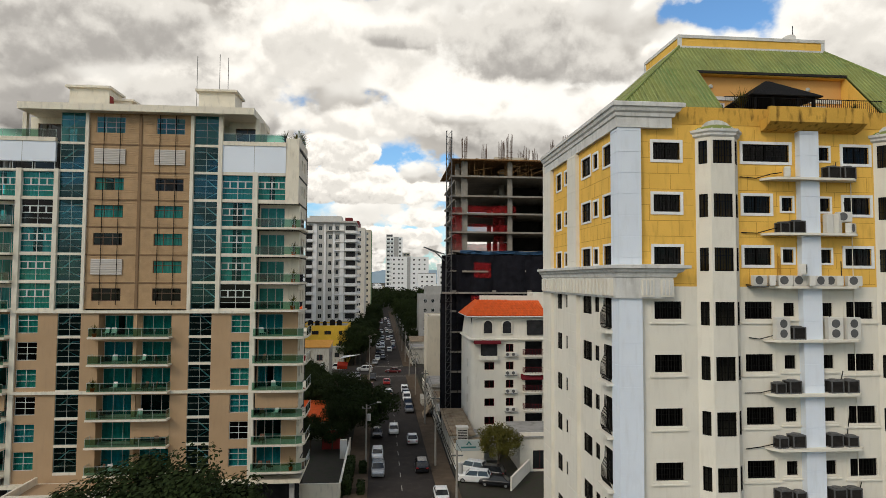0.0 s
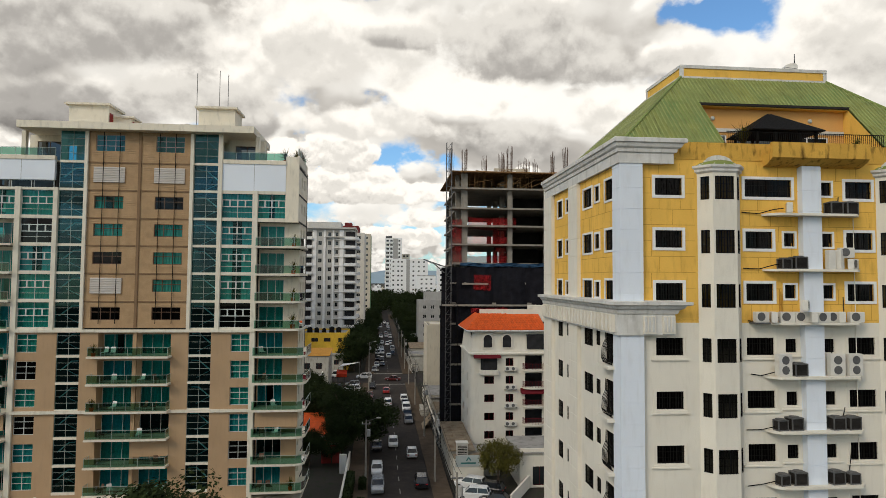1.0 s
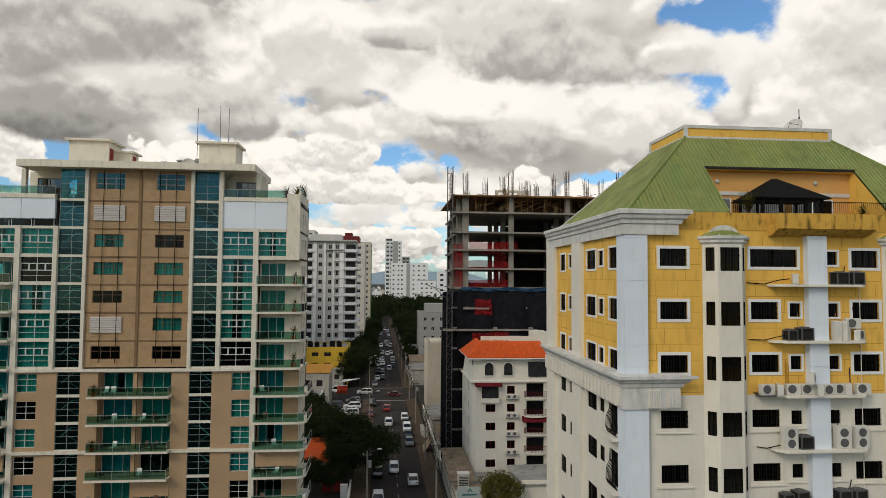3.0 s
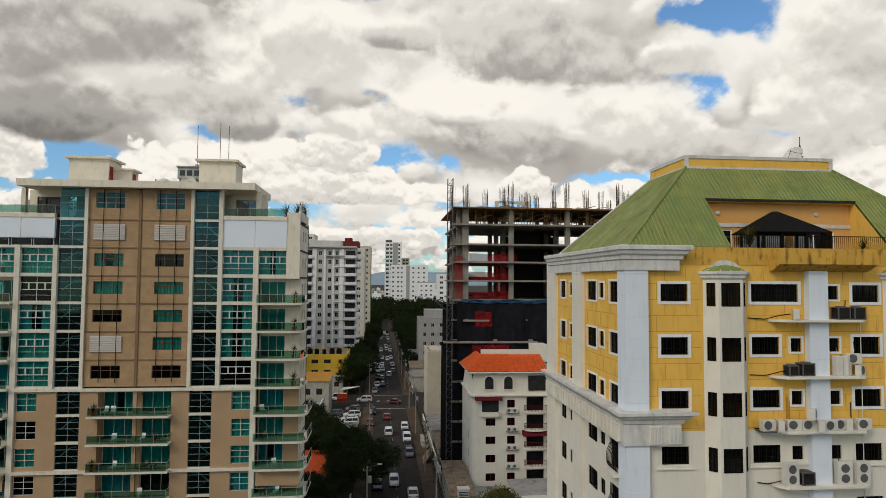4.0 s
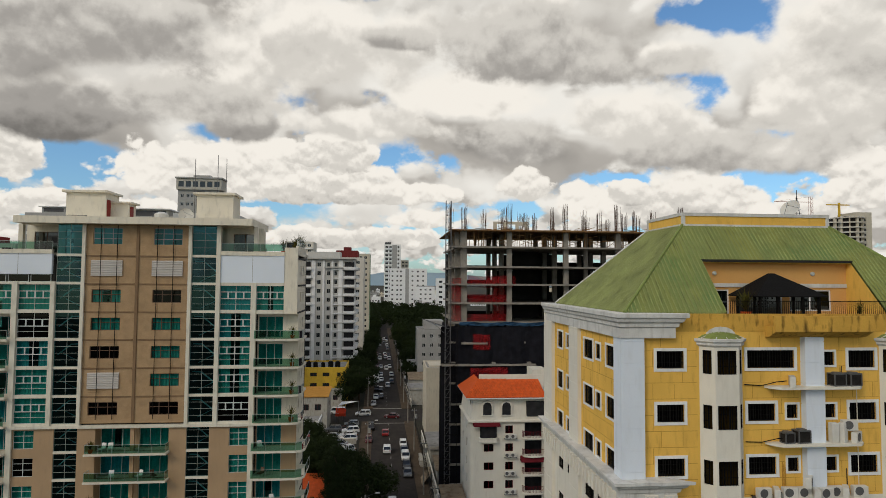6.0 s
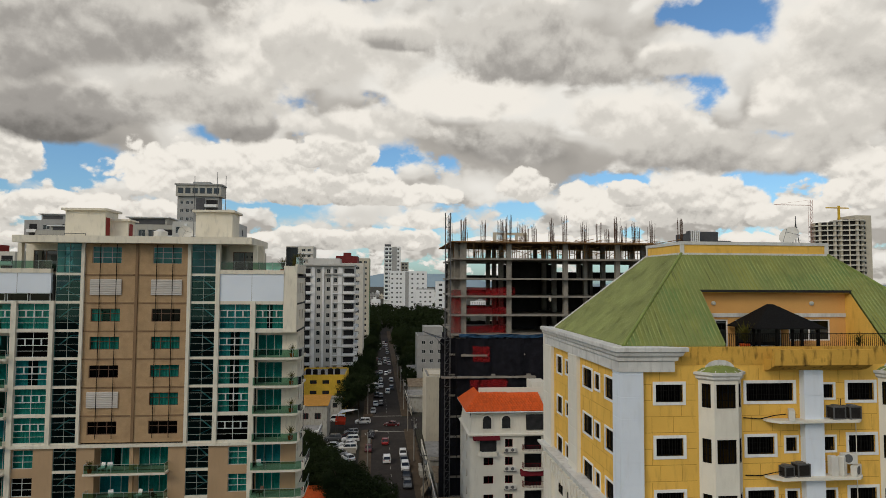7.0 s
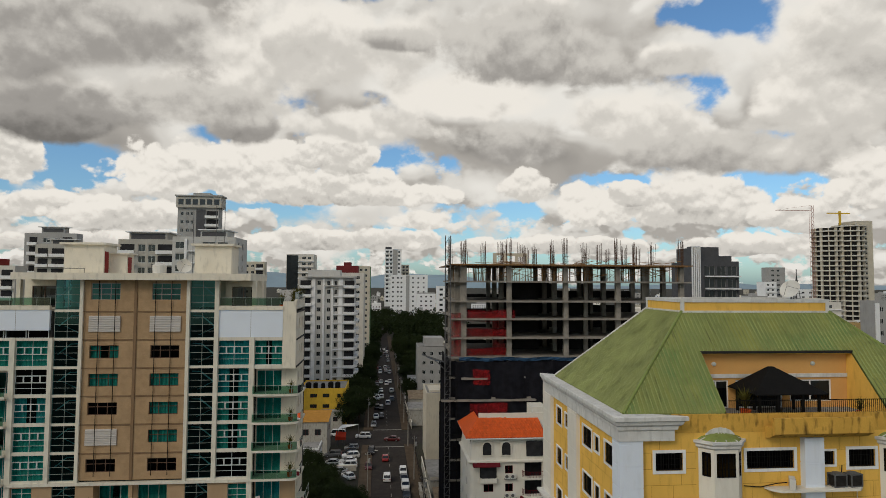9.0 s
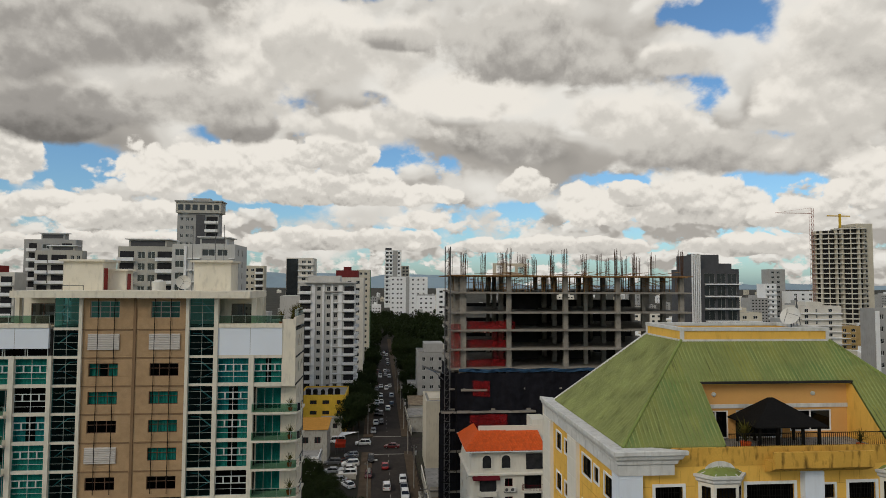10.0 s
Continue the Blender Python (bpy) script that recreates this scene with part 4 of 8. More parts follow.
def ac_unit(kind, loc, turn=0):
    """An air conditioner's outdoor unit: split (one fan or two), or a dark cube with an upright fan."""
    w, h, d = {"split": (0.85, 0.62, 0.32), "tall": (0.9, 1.3, 0.36), "cube": (0.82, 0.74, 0.62), "small": (0.68, 0.62, 0.5), "narrow": (0.42, 1.15, 0.35)}[kind]
    dark = kind in ("cube", "small")
    label = {"split": "small white split air conditioner unit on a ledge", "tall": "tall white air conditioner unit with two fans", "cube": "dark grey cube air conditioner condenser", "small": "small dark condenser unit on a ledge", "narrow": "slim upright air conditioner unit"}[kind]

    def make():
        ring = lambda o, z: [(-w / 2 + o, o, z), (w / 2 - o, o, z), (w / 2 - o, d - o, z), (-w / 2 + o, d - o, z)]
        if dark:
            rings = [ring(0.05, 0.03)]
            for i in range(9):
                z = 0.08 + i * (h - 0.16) / 9
                rings += [ring(0.05, z), ring(0.02, z + 0.005), ring(0.02, z + 0.035), ring(0.05, z + 0.04)]
            return Solid().loft(rings + [ring(0.05, h - 0.03)]).mesh("casing", M_ACDARK)
        return Solid().loft([ring(0.03, 0.0), ring(0.03, 0.05), ring(0.0, 0.05), ring(0.0, h - 0.03), ring(0.02, h)]).mesh("casing", M_AC)

    def cage():
        s = Solid().box(-w / 2, w / 2, 0, d, 0, 0.06).box(-w / 2, w / 2, 0, d, h - 0.06, h)
        for x in (-w / 2, w / 2 - 0.06):
            for y in (0, d - 0.06):
                s.box(x, x + 0.06, y, y + 0.06, 0.06, h - 0.06)
        return s.mesh("frame", M_FAN)

    def fans():
        s = Solid()
        for cz in {"split": (0.34,), "tall": (0.36, 0.94), "cube": (), "small": (), "narrow": ()}[kind]:
            cx = -0.1 if kind == "split" else 0.0
            ring = [(cx + 0.25 * math.cos(a), cz + 0.25 * math.sin(a)) for a in [i * math.pi / 8 for i in range(16)]]
            s.loft([[(x, y, z) for x, z in ring] for y in (-0.02, 0.004)])
        if dark:
            ring = [(0.28 * math.cos(i * math.pi / 8), d / 2 + 0.28 * math.sin(i * math.pi / 8)) for i in range(16)]
            s.prism(ring, h, h + 0.05)
        return s.mesh("fan_grille", M_FAN)

    u = thing("air_conditioner", loc, label, "air conditioner", "outdoor units on the ledges")
    m = Matrix.Translation(loc) @ pose(0, 0, 0, 0, 0, turn)
    place("casing", cached(("ac", kind), make), u, m)
    place("fan_grille", cached(("acf", kind), fans), u, m)
    if dark:
        place("frame", cached(("acc", kind), cage), u, m)
    return u


LEDGES = [32.08] + [31.93 - 3.137 * k for k in range(1, 9)]


def yellow_block():
    YF, XS, MID = 35.0, 13.55, 25.25
    b = thing("apartment_building", (MID, 44, 0), "yellow and off-white apartment block with green hipped sheet roof", "building")
    fc, sd = Face(0, YF), Face(XS, 51.5, -90)
    mir = lambda x: 2 * MID - x
    ya = lambda y: 51.5 - y
    H = 3.1
    rows = [33.1 - H * k for k in range(3)] + [23.7 - H * k for k in range(8)]
    # openings of the front
    cols = []
    for m2 in (0, 1):
        X = (lambda p, q: (p, q)) if not m2 else (lambda p, q: (mir(q), mir(p)))
        cols += [X(15.65, 17.3), X(21.2, 22.9)]
    small = [(23.62, 24.3), (26.05, 26.7)]
    holes = []
    for k, z in enumerate(rows):
        for c in cols:
            if k == 0 and 21 < c[0] < 23:
                holes.append((21.2, 24.15, z, z + 1.05))
            else:
                holes.append((*c, z, z + 1.02))
        for c in small:
            if not (k == 0 and c[0] < 24):
                holes.append((*c, z + 0.15, z + 0.95))
    part("yellow_wall", holed(Solid(), 14.8, mir(14.8), 25.6, 36.1, [h for h in holes if h[2] > 25.6], 0, 0.35), M_YELLOW, b, "yellow rendered upper wall with scored joints", m=fc.m())
    part("white_wall", holed(Solid(), 14.8, mir(14.8), 0, 25.6, [h for h in holes if h[2] < 25.6], 0, 0.35), M_OFFWHITE, b, "off-white rendered lower wall", m=fc.m())
    # scored joints of the yellow render
    rnd = random.Random(3)
    def joints(fc_, spans, hs, z_lo, z_hi):
        j = Solid()
        z, k = z_lo, 0
        while z < z_hi:
            for a, c in spans:
                cuts = sorted((h[0] - 0.2, h[1] + 0.2) for h in hs if h[0] < c and h[1] > a and h[2] - 0.2 < z < h[3] + 0.2)
                edges = [a] + [v for q in cuts for v in q] + [c]
                for e0, e1 in zip(edges[::2], edges[1::2]):
                    if e1 - e0 > 0.1:
                        j.box(e0, e1, -0.005, 0.0, z, z + 0.025)
                x = a + 0.55 + 0.5 * (k % 2)
                while x < c - 0.2:
                    if not any(h[0] - 0.2 < x < h[1] + 0.2 and h[2] - 0.2 < z + 0.4 < h[3] + 0.2 for h in hs):
                        j.box(x, x + 0.022, -0.005, 0.0, z, z + 0.9)
                    x += 1.3
            z, k = z + 0.93, k + 1
        tagged(part("render_joint", j, M_YJOINT, b, m=fc_.m()), kind="stuff")

    joints(fc, ((14.85, 18.1), (20.95, 24.4), (25.97, 29.5)), holes, 25.75, 34.5)
    # windows
    for h in holes:
        up = h[2] > 25.6
        wide = h[1] - h[0]
        window(b, fc, h[0], h[1], h[2], h[3], M_BLACK, G_DARK, (0.25, 0.5, 0.75) if wide > 1.2 else (0.5,), (), 0.04, 0.09, grille=M_BLACK)
        if up:
            t = 0.17 if wide > 1 else 0.12
            s = Solid().box(h[0] - t, h[1] + t, -0.05, 0.02, h[2] - t, h[2]).box(h[0] - t, h[1] + t, -0.05, 0.02, h[3], h[3] + t)
            s.box(h[0] - t, h[0], -0.05, 0.02, h[2], h[3]).box(h[1], h[1] + t, -0.05, 0.02, h[2], h[3])
            part("window_surround", s, M_WHITE, b, m=fc.m())
        else:
            s = Solid().box(h[0] - 0.3, h[1] + 0.3, -0.1, 0.0, h[2] - 0.28, h[2] - 0.2).box(h[0] - 0.22, h[1] + 0.22, -0.05, 0.0, h[2] - 0.2, h[2] - 0.08)
            if wide > 1.2:
                s.box(h[0] - 0.2, h[0] - 0.12, -0.03, 0, h[2], h[3] + 0.1).box(h[1] + 0.12, h[1] + 0.2, -0.03, 0, h[2], h[3] + 0.1)
            part("window_sill", s, M_OFFWHITE, b, m=fc.m())
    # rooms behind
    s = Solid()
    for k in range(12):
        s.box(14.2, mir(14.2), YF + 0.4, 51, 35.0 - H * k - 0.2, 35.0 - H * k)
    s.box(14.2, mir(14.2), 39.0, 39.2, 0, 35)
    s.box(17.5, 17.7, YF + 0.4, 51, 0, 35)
    part("inner_floor", s, M_SHADE, b)
    # corner piers and middle pier
    for x0, x1 in ((13.4, 14.8), (mir(14.8), mir(13.4))):
        part("corner_pier", jointed(x0, x1, 34.7, 35.9, 0, 34.92), M_PIER, b, "white rendered corner pier with joints")
    part("middle_pier", jointed(24.55, 25.75, 34.55, 35.0, 0, 34.95), M_PIER, b, "white rendered middle pier with joints")
    # bay windows
    for m2 in (0, 1):
        ring = [(18.25, 35.0), (18.85, 34.3), (20.3, 34.3), (20.9, 35.0)]
        if m2:
            ring = [(mir(x), y) for x, y in reversed(ring)]
        for i, ((xa, ya_), (xb, yb)) in enumerate(zip(ring, ring[1:])):
            w = math.hypot(xb - xa, yb - ya_)
            f = Face(xa, ya_, math.degrees(math.atan2(yb - ya_, xb - xa)))
            e = 0.14 if i == 1 else 0.2
            hs = [(e, w - e, 32.83 - 3.16 * k, 34.2 - 3.16 * k) for k in range(11)]
            part("bay_wall", holed(Solid(), 0, w, 0, 34.5, hs, 0, 0.12), M_OFFWHITE, b, m=f.m())
            for h in hs:
                window(b, f, *h, M_BLACK, G_DARK, (0.33, 0.66) if i == 1 else (0.5,), (), 0.04, 0.05, grille=M_BLACK)
        cx = sum(p[0] for p in ring) / 4
        grow = lambda k, ring=ring, cx=cx: [(cx + (x - cx) * k, 35.0 + (y - 35.0) * k) for x, y in ring]
        s = Solid()
        s.loft([[(x, y, z) for x, y in grow(k)] for k, z in ((1.02, 34.4), (1.12, 34.5), (1.12, 34.62), (1.22, 34.72), (1.22, 34.86), (0.9, 34.9))])
        part("bay_cornice", s, M_CORNICE, b)
        s = Solid().loft([[(x, y, z) for x, y in grow(k)] for k, z in ((1.08, 34.86), (0.85, 35.05), (0.45, 35.2), (0.08, 35.26))])
        part("bay_roof", s, M_ROOFGREEN, b, "small weathered green roof over the bay")
        for f in (0.0, 0.25, 0.5, 0.75, 1.0):
            xa = ring[0][0] + (ring[3][0] - ring[0][0]) * f
            part("bay_rib", Solid().bar((xa, 34.25 if 0.2 < f < 0.8 else 34.75, 34.9), (cx + (xa - cx) * 0.1, 34.95, 35.3), 0.03, 4), M_CORNICE, b)
        arch = [(cx - 0.95, 34.85)] + [(cx - 0.95 * math.cos(t), 34.95 + 0.6 * math.sin(t)) for t in [i * math.pi / 8 for i in range(9)]] + [(cx + 0.95, 34.85)]
        part("bay_arch", Solid().loft([[(x, q, z) for x, z in arch] for q in (34.93, 34.995)]), M_CORNICE, b, "flaking white plaster arch behind the bay roof")
    # stained parapet and terrace front
    part("parapet", Solid().box(16.7, mir(16.7), -0.03, 0.25, 35.25, 36.3), M_YSTAIN, b, "yellow parapet streaked with black stains", m=fc.m())
    prof = [(34.95, 34.9), (34.5, 35.0), (33.95, 35.32), (33.95, 36.22), (34.2, 36.22), (34.2, 35.6), (34.95, 35.6)]
    part("terrace_balcony", Solid().loft([[(x, y, z) for y, z in prof] for x in (22.35, 28.45)]), M_YSTAIN, b, "projecting yellow balcony front with black stains")
    # cornices
    top = [(-0.6, 34.9), (0.08, 34.9), (0.08, 35.5), (0.16, 35.55), (0.18, 35.75), (0.28, 35.85), (0.33, 36.05), (0.42, 36.1), (0.42, 36.32), (0.38, 36.36), (-0.6, 36.34)]
    sweep(b, "top_cornice", M_CORNICE, top, 16.5, 13.4, 34.72, 51.3, "weathered white top cornice")
    mid = [(-0.3, 24.9), (0.13, 24.9), (0.13, 26.1), (0.2, 26.15), (0.24, 26.35), (0.36, 26.45), (0.42, 26.6), (0.56, 26.65), (0.56, 26.82), (-0.3, 26.9)]
    sweep(b, "middle_cornice", M_CORNICE, mid, 16.35, 13.35, 34.72, 51.6, "weathered grey-white cornice with a fluted frieze")
    for i in range(24):
        q = 35.1 + i * 0.68
        part("frieze_block", Solid().box(13.0, 13.225, q, q + 0.36, 25.05, 26.05), M_OFFWHITE, b)
    for x in (14.7, 15.85):
        part("frieze_block", Solid().box(x, x + 0.75, 34.5, 34.595, 25.0, 26.0), M_OFFWHITE, b)
        for q in range(3):
            part("frieze_rib", Solid().box(x + 0.08 + q * 0.22, x + 0.2 + q * 0.22, 34.46, 34.5, 25.1, 25.95), M_CORNICE, b)
    # side towards the street
    win_a, win_b, win_c, win_d, win_e = (35.97, 37.5), (38.55, 39.4), (40.0, 41.8), (45.2, 46.0), (47.0, 48.3)
    hs = []
    for k, z in enumerate(rows):
        z += 0.1 if k > 2 else 0.0
        hs += [(ya(w[1]), ya(w[0]), z - (0.75 if k > 2 and w is win_a else 0.1), z + (1.3 if k > 2 and w is win_a else 1.15)) for w in (win_a, win_c, win_e)]
        hs += [(ya(w[1]), ya(w[0]), z + 0.1, z + 1.05) for w in (win_b, win_d)]
    part("yellow_wall", holed(Solid(), 0, 15.6, 25.6, 36.1, [h for h in hs if h[2] > 25.6], 0, 0.35), M_YELLOW, b, m=sd.m())
    part("white_wall", holed(Solid(), 0, 15.6, 0, 25.6, [h for h in hs if h[2] < 25.6], 0, 0.35), M_OFFWHITE, b, m=sd.m())
    joints(sd, ((0.2, 2.1), (2.3, 6.8), (9.1, 15.4)), hs, 25.75, 34.5)
    for h in hs:
        window(b, sd, *h, M_BLACK, G_DARK, (0.5,), (), 0.04, 0.09, grille=M_BLACK)
        if h[2] > 25.6:
            t = 0.13
            s = Solid().box(h[0] - t, h[1] + t, -0.05, 0.02, h[2] - t, h[2]).box(h[0] - t, h[1] + t, -0.05, 0.02, h[3], h[3] + t)
            s.box(h[0] - t, h[0], -0.05, 0.02, h[2], h[3]).box(h[1], h[1] + t, -0.05, 0.02, h[2], h[3])
            part("window_surround", s, M_WHITE, b, m=sd.m())
        elif h[1] > 13.2 and h[1] - h[0] > 1.3:
            part("window_ledge", Solid().box(h[0] - 0.2, h[1] + 0.25, -0.55, 0.0, h[2] - 0.25, h[2] - 0.08), M_OFFWHITE, b, m=sd.m())
            g = Solid()
            n = 8
            for i in range(n + 1):
                a = h[0] + (h[1] - h[0]) * i / n
                line = [(a, -0.03, h[3]), (a, -0.06, h[3] - 0.7), (a, -0.26, h[3] - 1.15), (a, -0.3, h[2] + 0.25), (a, -0.2, h[2])]
                for p, q in zip(line, line[1:]):
                    g.bar(p, q, 0.024, 4)
            for d, z in ((-0.06, h[3] - 0.7), (-0.3, h[2] + 0.25), (-0.2, h[2])):
                g.bar((h[0], d, z), (h[1], d, z), 0.03, 4)
            part("window_guard", g, M_BLACK, b, "black wrought-iron window guard with a belly", m=sd.m())
    for y0, y1 in ((42.5, 44.6), (49.3, 51.6)):
        part("side_pier", jointed(13.28, 13.55, y0, y1, 0, 34.9), M_OFFWHITE, b)
    part("rear_wall", Solid().box(13.3, mir(13.3), 51.5, 51.8, 0, 36), M_OFFWHITE, b)
    part("end_wall", Solid().box(mir(XS) - 0.3, mir(XS), 35.9, 51.5, 0, 36), M_OFFWHITE, b)
    # air conditioner ledges
    for k in range(9):
        z = LEDGES[k]
        x0, x1 = 22.25, 28.25
        ring = [(x0, 35.0), (x0 + 0.15, 34.55), (x0 + 0.6, 34.15), (x1 - 0.6, 34.15), (x1 - 0.15, 34.55), (x1, 35.0)]
        part("ac_ledge", Solid().prism(ring, z - 0.14, z), M_OFFWHITE, b)
    # roof
    E0, E1, ZE, ZT = (13.8, 35.15), (mir(13.8), 49.9), 36.36, 42.05
    B0, B1 = (19.95, 40.3), (30.55, 45.9)
    CX0, CX1, CY = 20.1, 30.4, 38.1
    zf = lambda y: ZE + (ZT - ZE) * (y - E0[1]) / (B0[1] - E0[1])
    zl = lambda x: ZE + (ZT - ZE) * (x - E0[0]) / (B0[0] - E0[0])
    xh = lambda y: E0[0] + (B0[0] - E0[0]) * (y - E0[1]) / (B0[1] - E0[1])

    def sheet(pts2, zfun, name, label=""):
        s = Solid()
        s.loft([[(x, y, zfun(x, y) - t) for x, y in pts2] for t in (0.12, 0.0)])
        return part(name, s, M_ROOFFRONT if "front" in name else M_ROOFSIDE, b, label)

    sheet([E0, (CX0, E0[1]), (CX0, B0[1]), B0], lambda x, y: zf(y), "front_slope", "green ribbed sheet roof slope")
    sheet([(CX0, CY), (CX1, CY), (CX1, B0[1]), (CX0, B0[1])], lambda x, y: zf(y), "front_slope")
    sheet([(CX1, E0[1]), (E1[0], E0[1]), (B1[0], B0[1]), (CX1, B0[1])], lambda x, y: zf(y), "front_slope")
    sheet([E0, B0, (B0[0], B1[1]), (E0[0], E1[1])], lambda x, y: zl(x), "side_slope", "green ribbed sheet roof slope")
    sheet([(E1[0], E0[1]), (B1[0], B0[1]), (B1[0], B1[1]), (E1[0], E1[1])], lambda x, y: zl(mir(x)), "side_slope")
    ribs = Solid()
    n = 84
    for i in range(1, n):
        x = E0[0] + (E1[0] - E0[0]) * i / n
        y0 = E0[1] if not CX0 < x < CX1 else CY
        xx = min(x, mir(x))
        y1 = B0[1] if xx > B0[0] else E0[1] + (B0[1] - E0[1]) * (xx - E0[0]) / (B0[0] - E0[0])
        if y1 - y0 > 0.05:
            ribs.loft([[(x - 0.035, y, zf(y) - 0.01), (x - 0.02, y, zf(y) + 0.085), (x + 0.02, y, zf(y) + 0.085), (x + 0.035, y, zf(y) - 0.01)] for y in (y0, y1 - 0.12)])
    tagged(part("front_rib", ribs, M_RIB, b), kind="stuff")
    ribs = Solid()
    n = 104
    for i in range(1, n):
        y = E0[1] + (E1[1] - E0[1]) * i / n
        if y < B0[1]:
            x1 = xh(y)
        elif y > B1[1]:
            x1 = B0[0] - (B0[0] - E0[0]) * (y - B1[1]) / (E1[1] - B1[1])
        else:
            x1 = B0[0]
        if x1 - E0[0] > 0.05:
            ribs.loft([[(x, y - 0.03, zl(x) - 0.01), (x, y - 0.015, zl(x) + 0.07), (x, y + 0.015, zl(x) + 0.07), (x, y + 0.03, zl(x) - 0.01)] for x in (E0[0], x1 - 0.1)])
    tagged(part("side_rib", ribs, M_RIB, b), kind="stuff")
    part("hip_cap", Solid().bar((*E0, ZE + 0.02), (*B0, ZT + 0.02), 0.1, 6), M_ROOFGREEN, b)
    part("hip_cap", Solid().bar((E1[0], E0[1], ZE + 0.02), (B1[0], B0[1], ZT + 0.02), 0.1, 6), M_ROOFGREEN, b)
    part("hip_cap", Solid().bar((E0[0], E1[1], ZE + 0.02), (B0[0], B1[1], ZT + 0.02), 0.1, 6), M_CORNICE, b)
    # conduits and hanging cables on the front
    rc = random.Random(31)
    for k in range(7):
        z = LEDGES[k] + 0.12
        xa = rc.uniform(20.98, 21.4)
        pts = [(xa, -0.06, z - rc.uniform(0.0, 0.4)), (22.0, -0.1, z - 0.12), (22.8, -0.3, z + 0.12), (23.4, -0.4, z + 0.2)]
        cb = Solid()
        for p, q in zip(pts, pts[1:]):
            cb.bar(p, q, 0.03, 5)
        part("conduit", cb, M_BLACK, b, m=fc.m())
        xq = rc.uniform(26.2, 28.3)
        part("conduit", Solid().bar((xq, -0.05, z), (xq + rc.uniform(-0.3, 0.3), -0.05, z + rc.uniform(0.8, 2.2)), 0.028, 5), M_BLACK if k % 2 else M_ACDARK, b, m=fc.m())
        part("drain_pipe", Solid().bar((28.05, -0.06, z - 3.0), (28.05, -0.06, z - 0.2), 0.025, 5), M_OFFWHITE, b, m=fc.m())
    for q in range(3):
        xq = 23.25 + q * 0.1
        part("conduit", Solid().bar((xq, -0.05, 25.9), (xq, -0.05, 27.6 - q * 0.15), 0.025, 5), M_YJOINT, b, m=fc.m())
    # roof-top parapet
    s = Solid()
    for x0, x1, y0, y1 in ((B0[0], B1[0], B0[1], B0[1] + 0.3), (B0[0], B1[0], B1[1] - 0.3, B1[1]), (B0[0], B0[0] + 0.3, B0[1] + 0.3, B1[1] - 0.3), (B1[0] - 0.3, B1[0], B0[1] + 0.3, B1[1] - 0.3)):
        s.box(x0, x1, y0, y1, 41.9, 42.85)
    part("roof_parapet", s, M_YELLOW, b, "yellow roof parapet framed in white")
    s = Solid()
    for z0, z1 in ((41.95, 42.12), (42.68, 42.9)):
        s.box(B0[0] - 0.06, B1[0] + 0.06, B0[1] - 0.06, B0[1] + 0.36, z0, z1).box(B0[0] - 0.06, B0[0] + 0.36, B0[1] + 0.36, B1[1] + 0.06, z0, z1).box(B1[0] - 0.36, B1[0] + 0.06, B0[1] + 0.36, B1[1] + 0.06, z0, z1).box(B0[0] + 0.36, B1[0] - 0.36, B1[1] - 0.36, B1[1] + 0.06, z0, z1)
    for x in (B0[0] - 0.05, B1[0] - 0.2):
        s.box(x, x + 0.25, B0[1] - 0.05, B0[1] + 0.1, 42.12, 42.68)
    s.box(B0[0] - 0.05, B0[0] + 0.1, B1[1] - 0.2, B1[1] + 0.05, 42.12, 42.68)
    part("parapet_trim", s, M_CORNICE, b)
    part("roof_deck", Solid().box(B0[0] + 0.3, B1[0] - 0.3, B0[1] + 0.3, B1[1] - 0.3, 42.0, 42.3), M_ROOFGREY, b)
    # roof terrace cut into the slope
    doors = [(20.5, 22.2, 35.9, 37.7), (22.7, 25.9, 35.9, 37.7), (26.4, 29.3, 36.3, 37.7)]
    part("terrace_wall", holed(Solid(), CX0, CX1, 35.9, 39.85, doors, 0, 0.2), material("ochre_render", (0.66, 0.36, 0.12), 0.85, 0.06, 0.4, 0.1), b, m=Face(0, 38.55).m())
    for d in doors:
        window(b, Face(0, 38.55), *d, M_WHITE, G_DARK, (0.5,), (), 0.09, 0.05, name="terrace_door")
    part("terrace_band", Solid().box(CX0, CX1, -0.07, 0.0, 37.85, 38.1), M_CORNICE, b, m=Face(0, 38.55).m())
    part("terrace_floor", Solid().box(CX0, CX1, 35.25, 38.55, 35.7, 35.9), M_ROOFGREY, b)
    part("eave_fascia", Solid().box(CX0 - 0.05, CX1 + 0.05, CY - 0.12, CY + 0.02, zf(CY) - 0.14, zf(CY) + 0.02), M_ACDARK, b)
    part("soffit", Solid().box(CX0, CX1, CY, 38.55, zf(CY) - 0.2, zf(CY) - 0.14), M_YELLOW, b)
    for x in (CX0 - 0.1, CX1):
        s = Solid().loft([[(q, 35.2, 35.7), (q, 38.55, 35.7), (q, 38.55, zf(38.5) - 0.13), (q, 35.2, zf(35.2) - 0.13)] for q in (x, x + 0.1)])
        part("cheek_wall", s, M_YELLOW, b)
        s = Solid().loft([[(q, E0[1], zf(E0[1]) - 0.16), (q, CY, zf(CY) - 0.16), (q, CY, zf(CY) + 0.06), (q, E0[1], zf(E0[1]) + 0.06)] for q in (x, x + 0.1)])
        part("verge", s, M_ROOFGREEN, b)
    s = Solid()
    x = CX0 + 0.2
    while x < CX1:
        s.bar((x, 35.1, 36.15), (x, 35.1, 37.05), 0.016, 4)
        x += 0.13
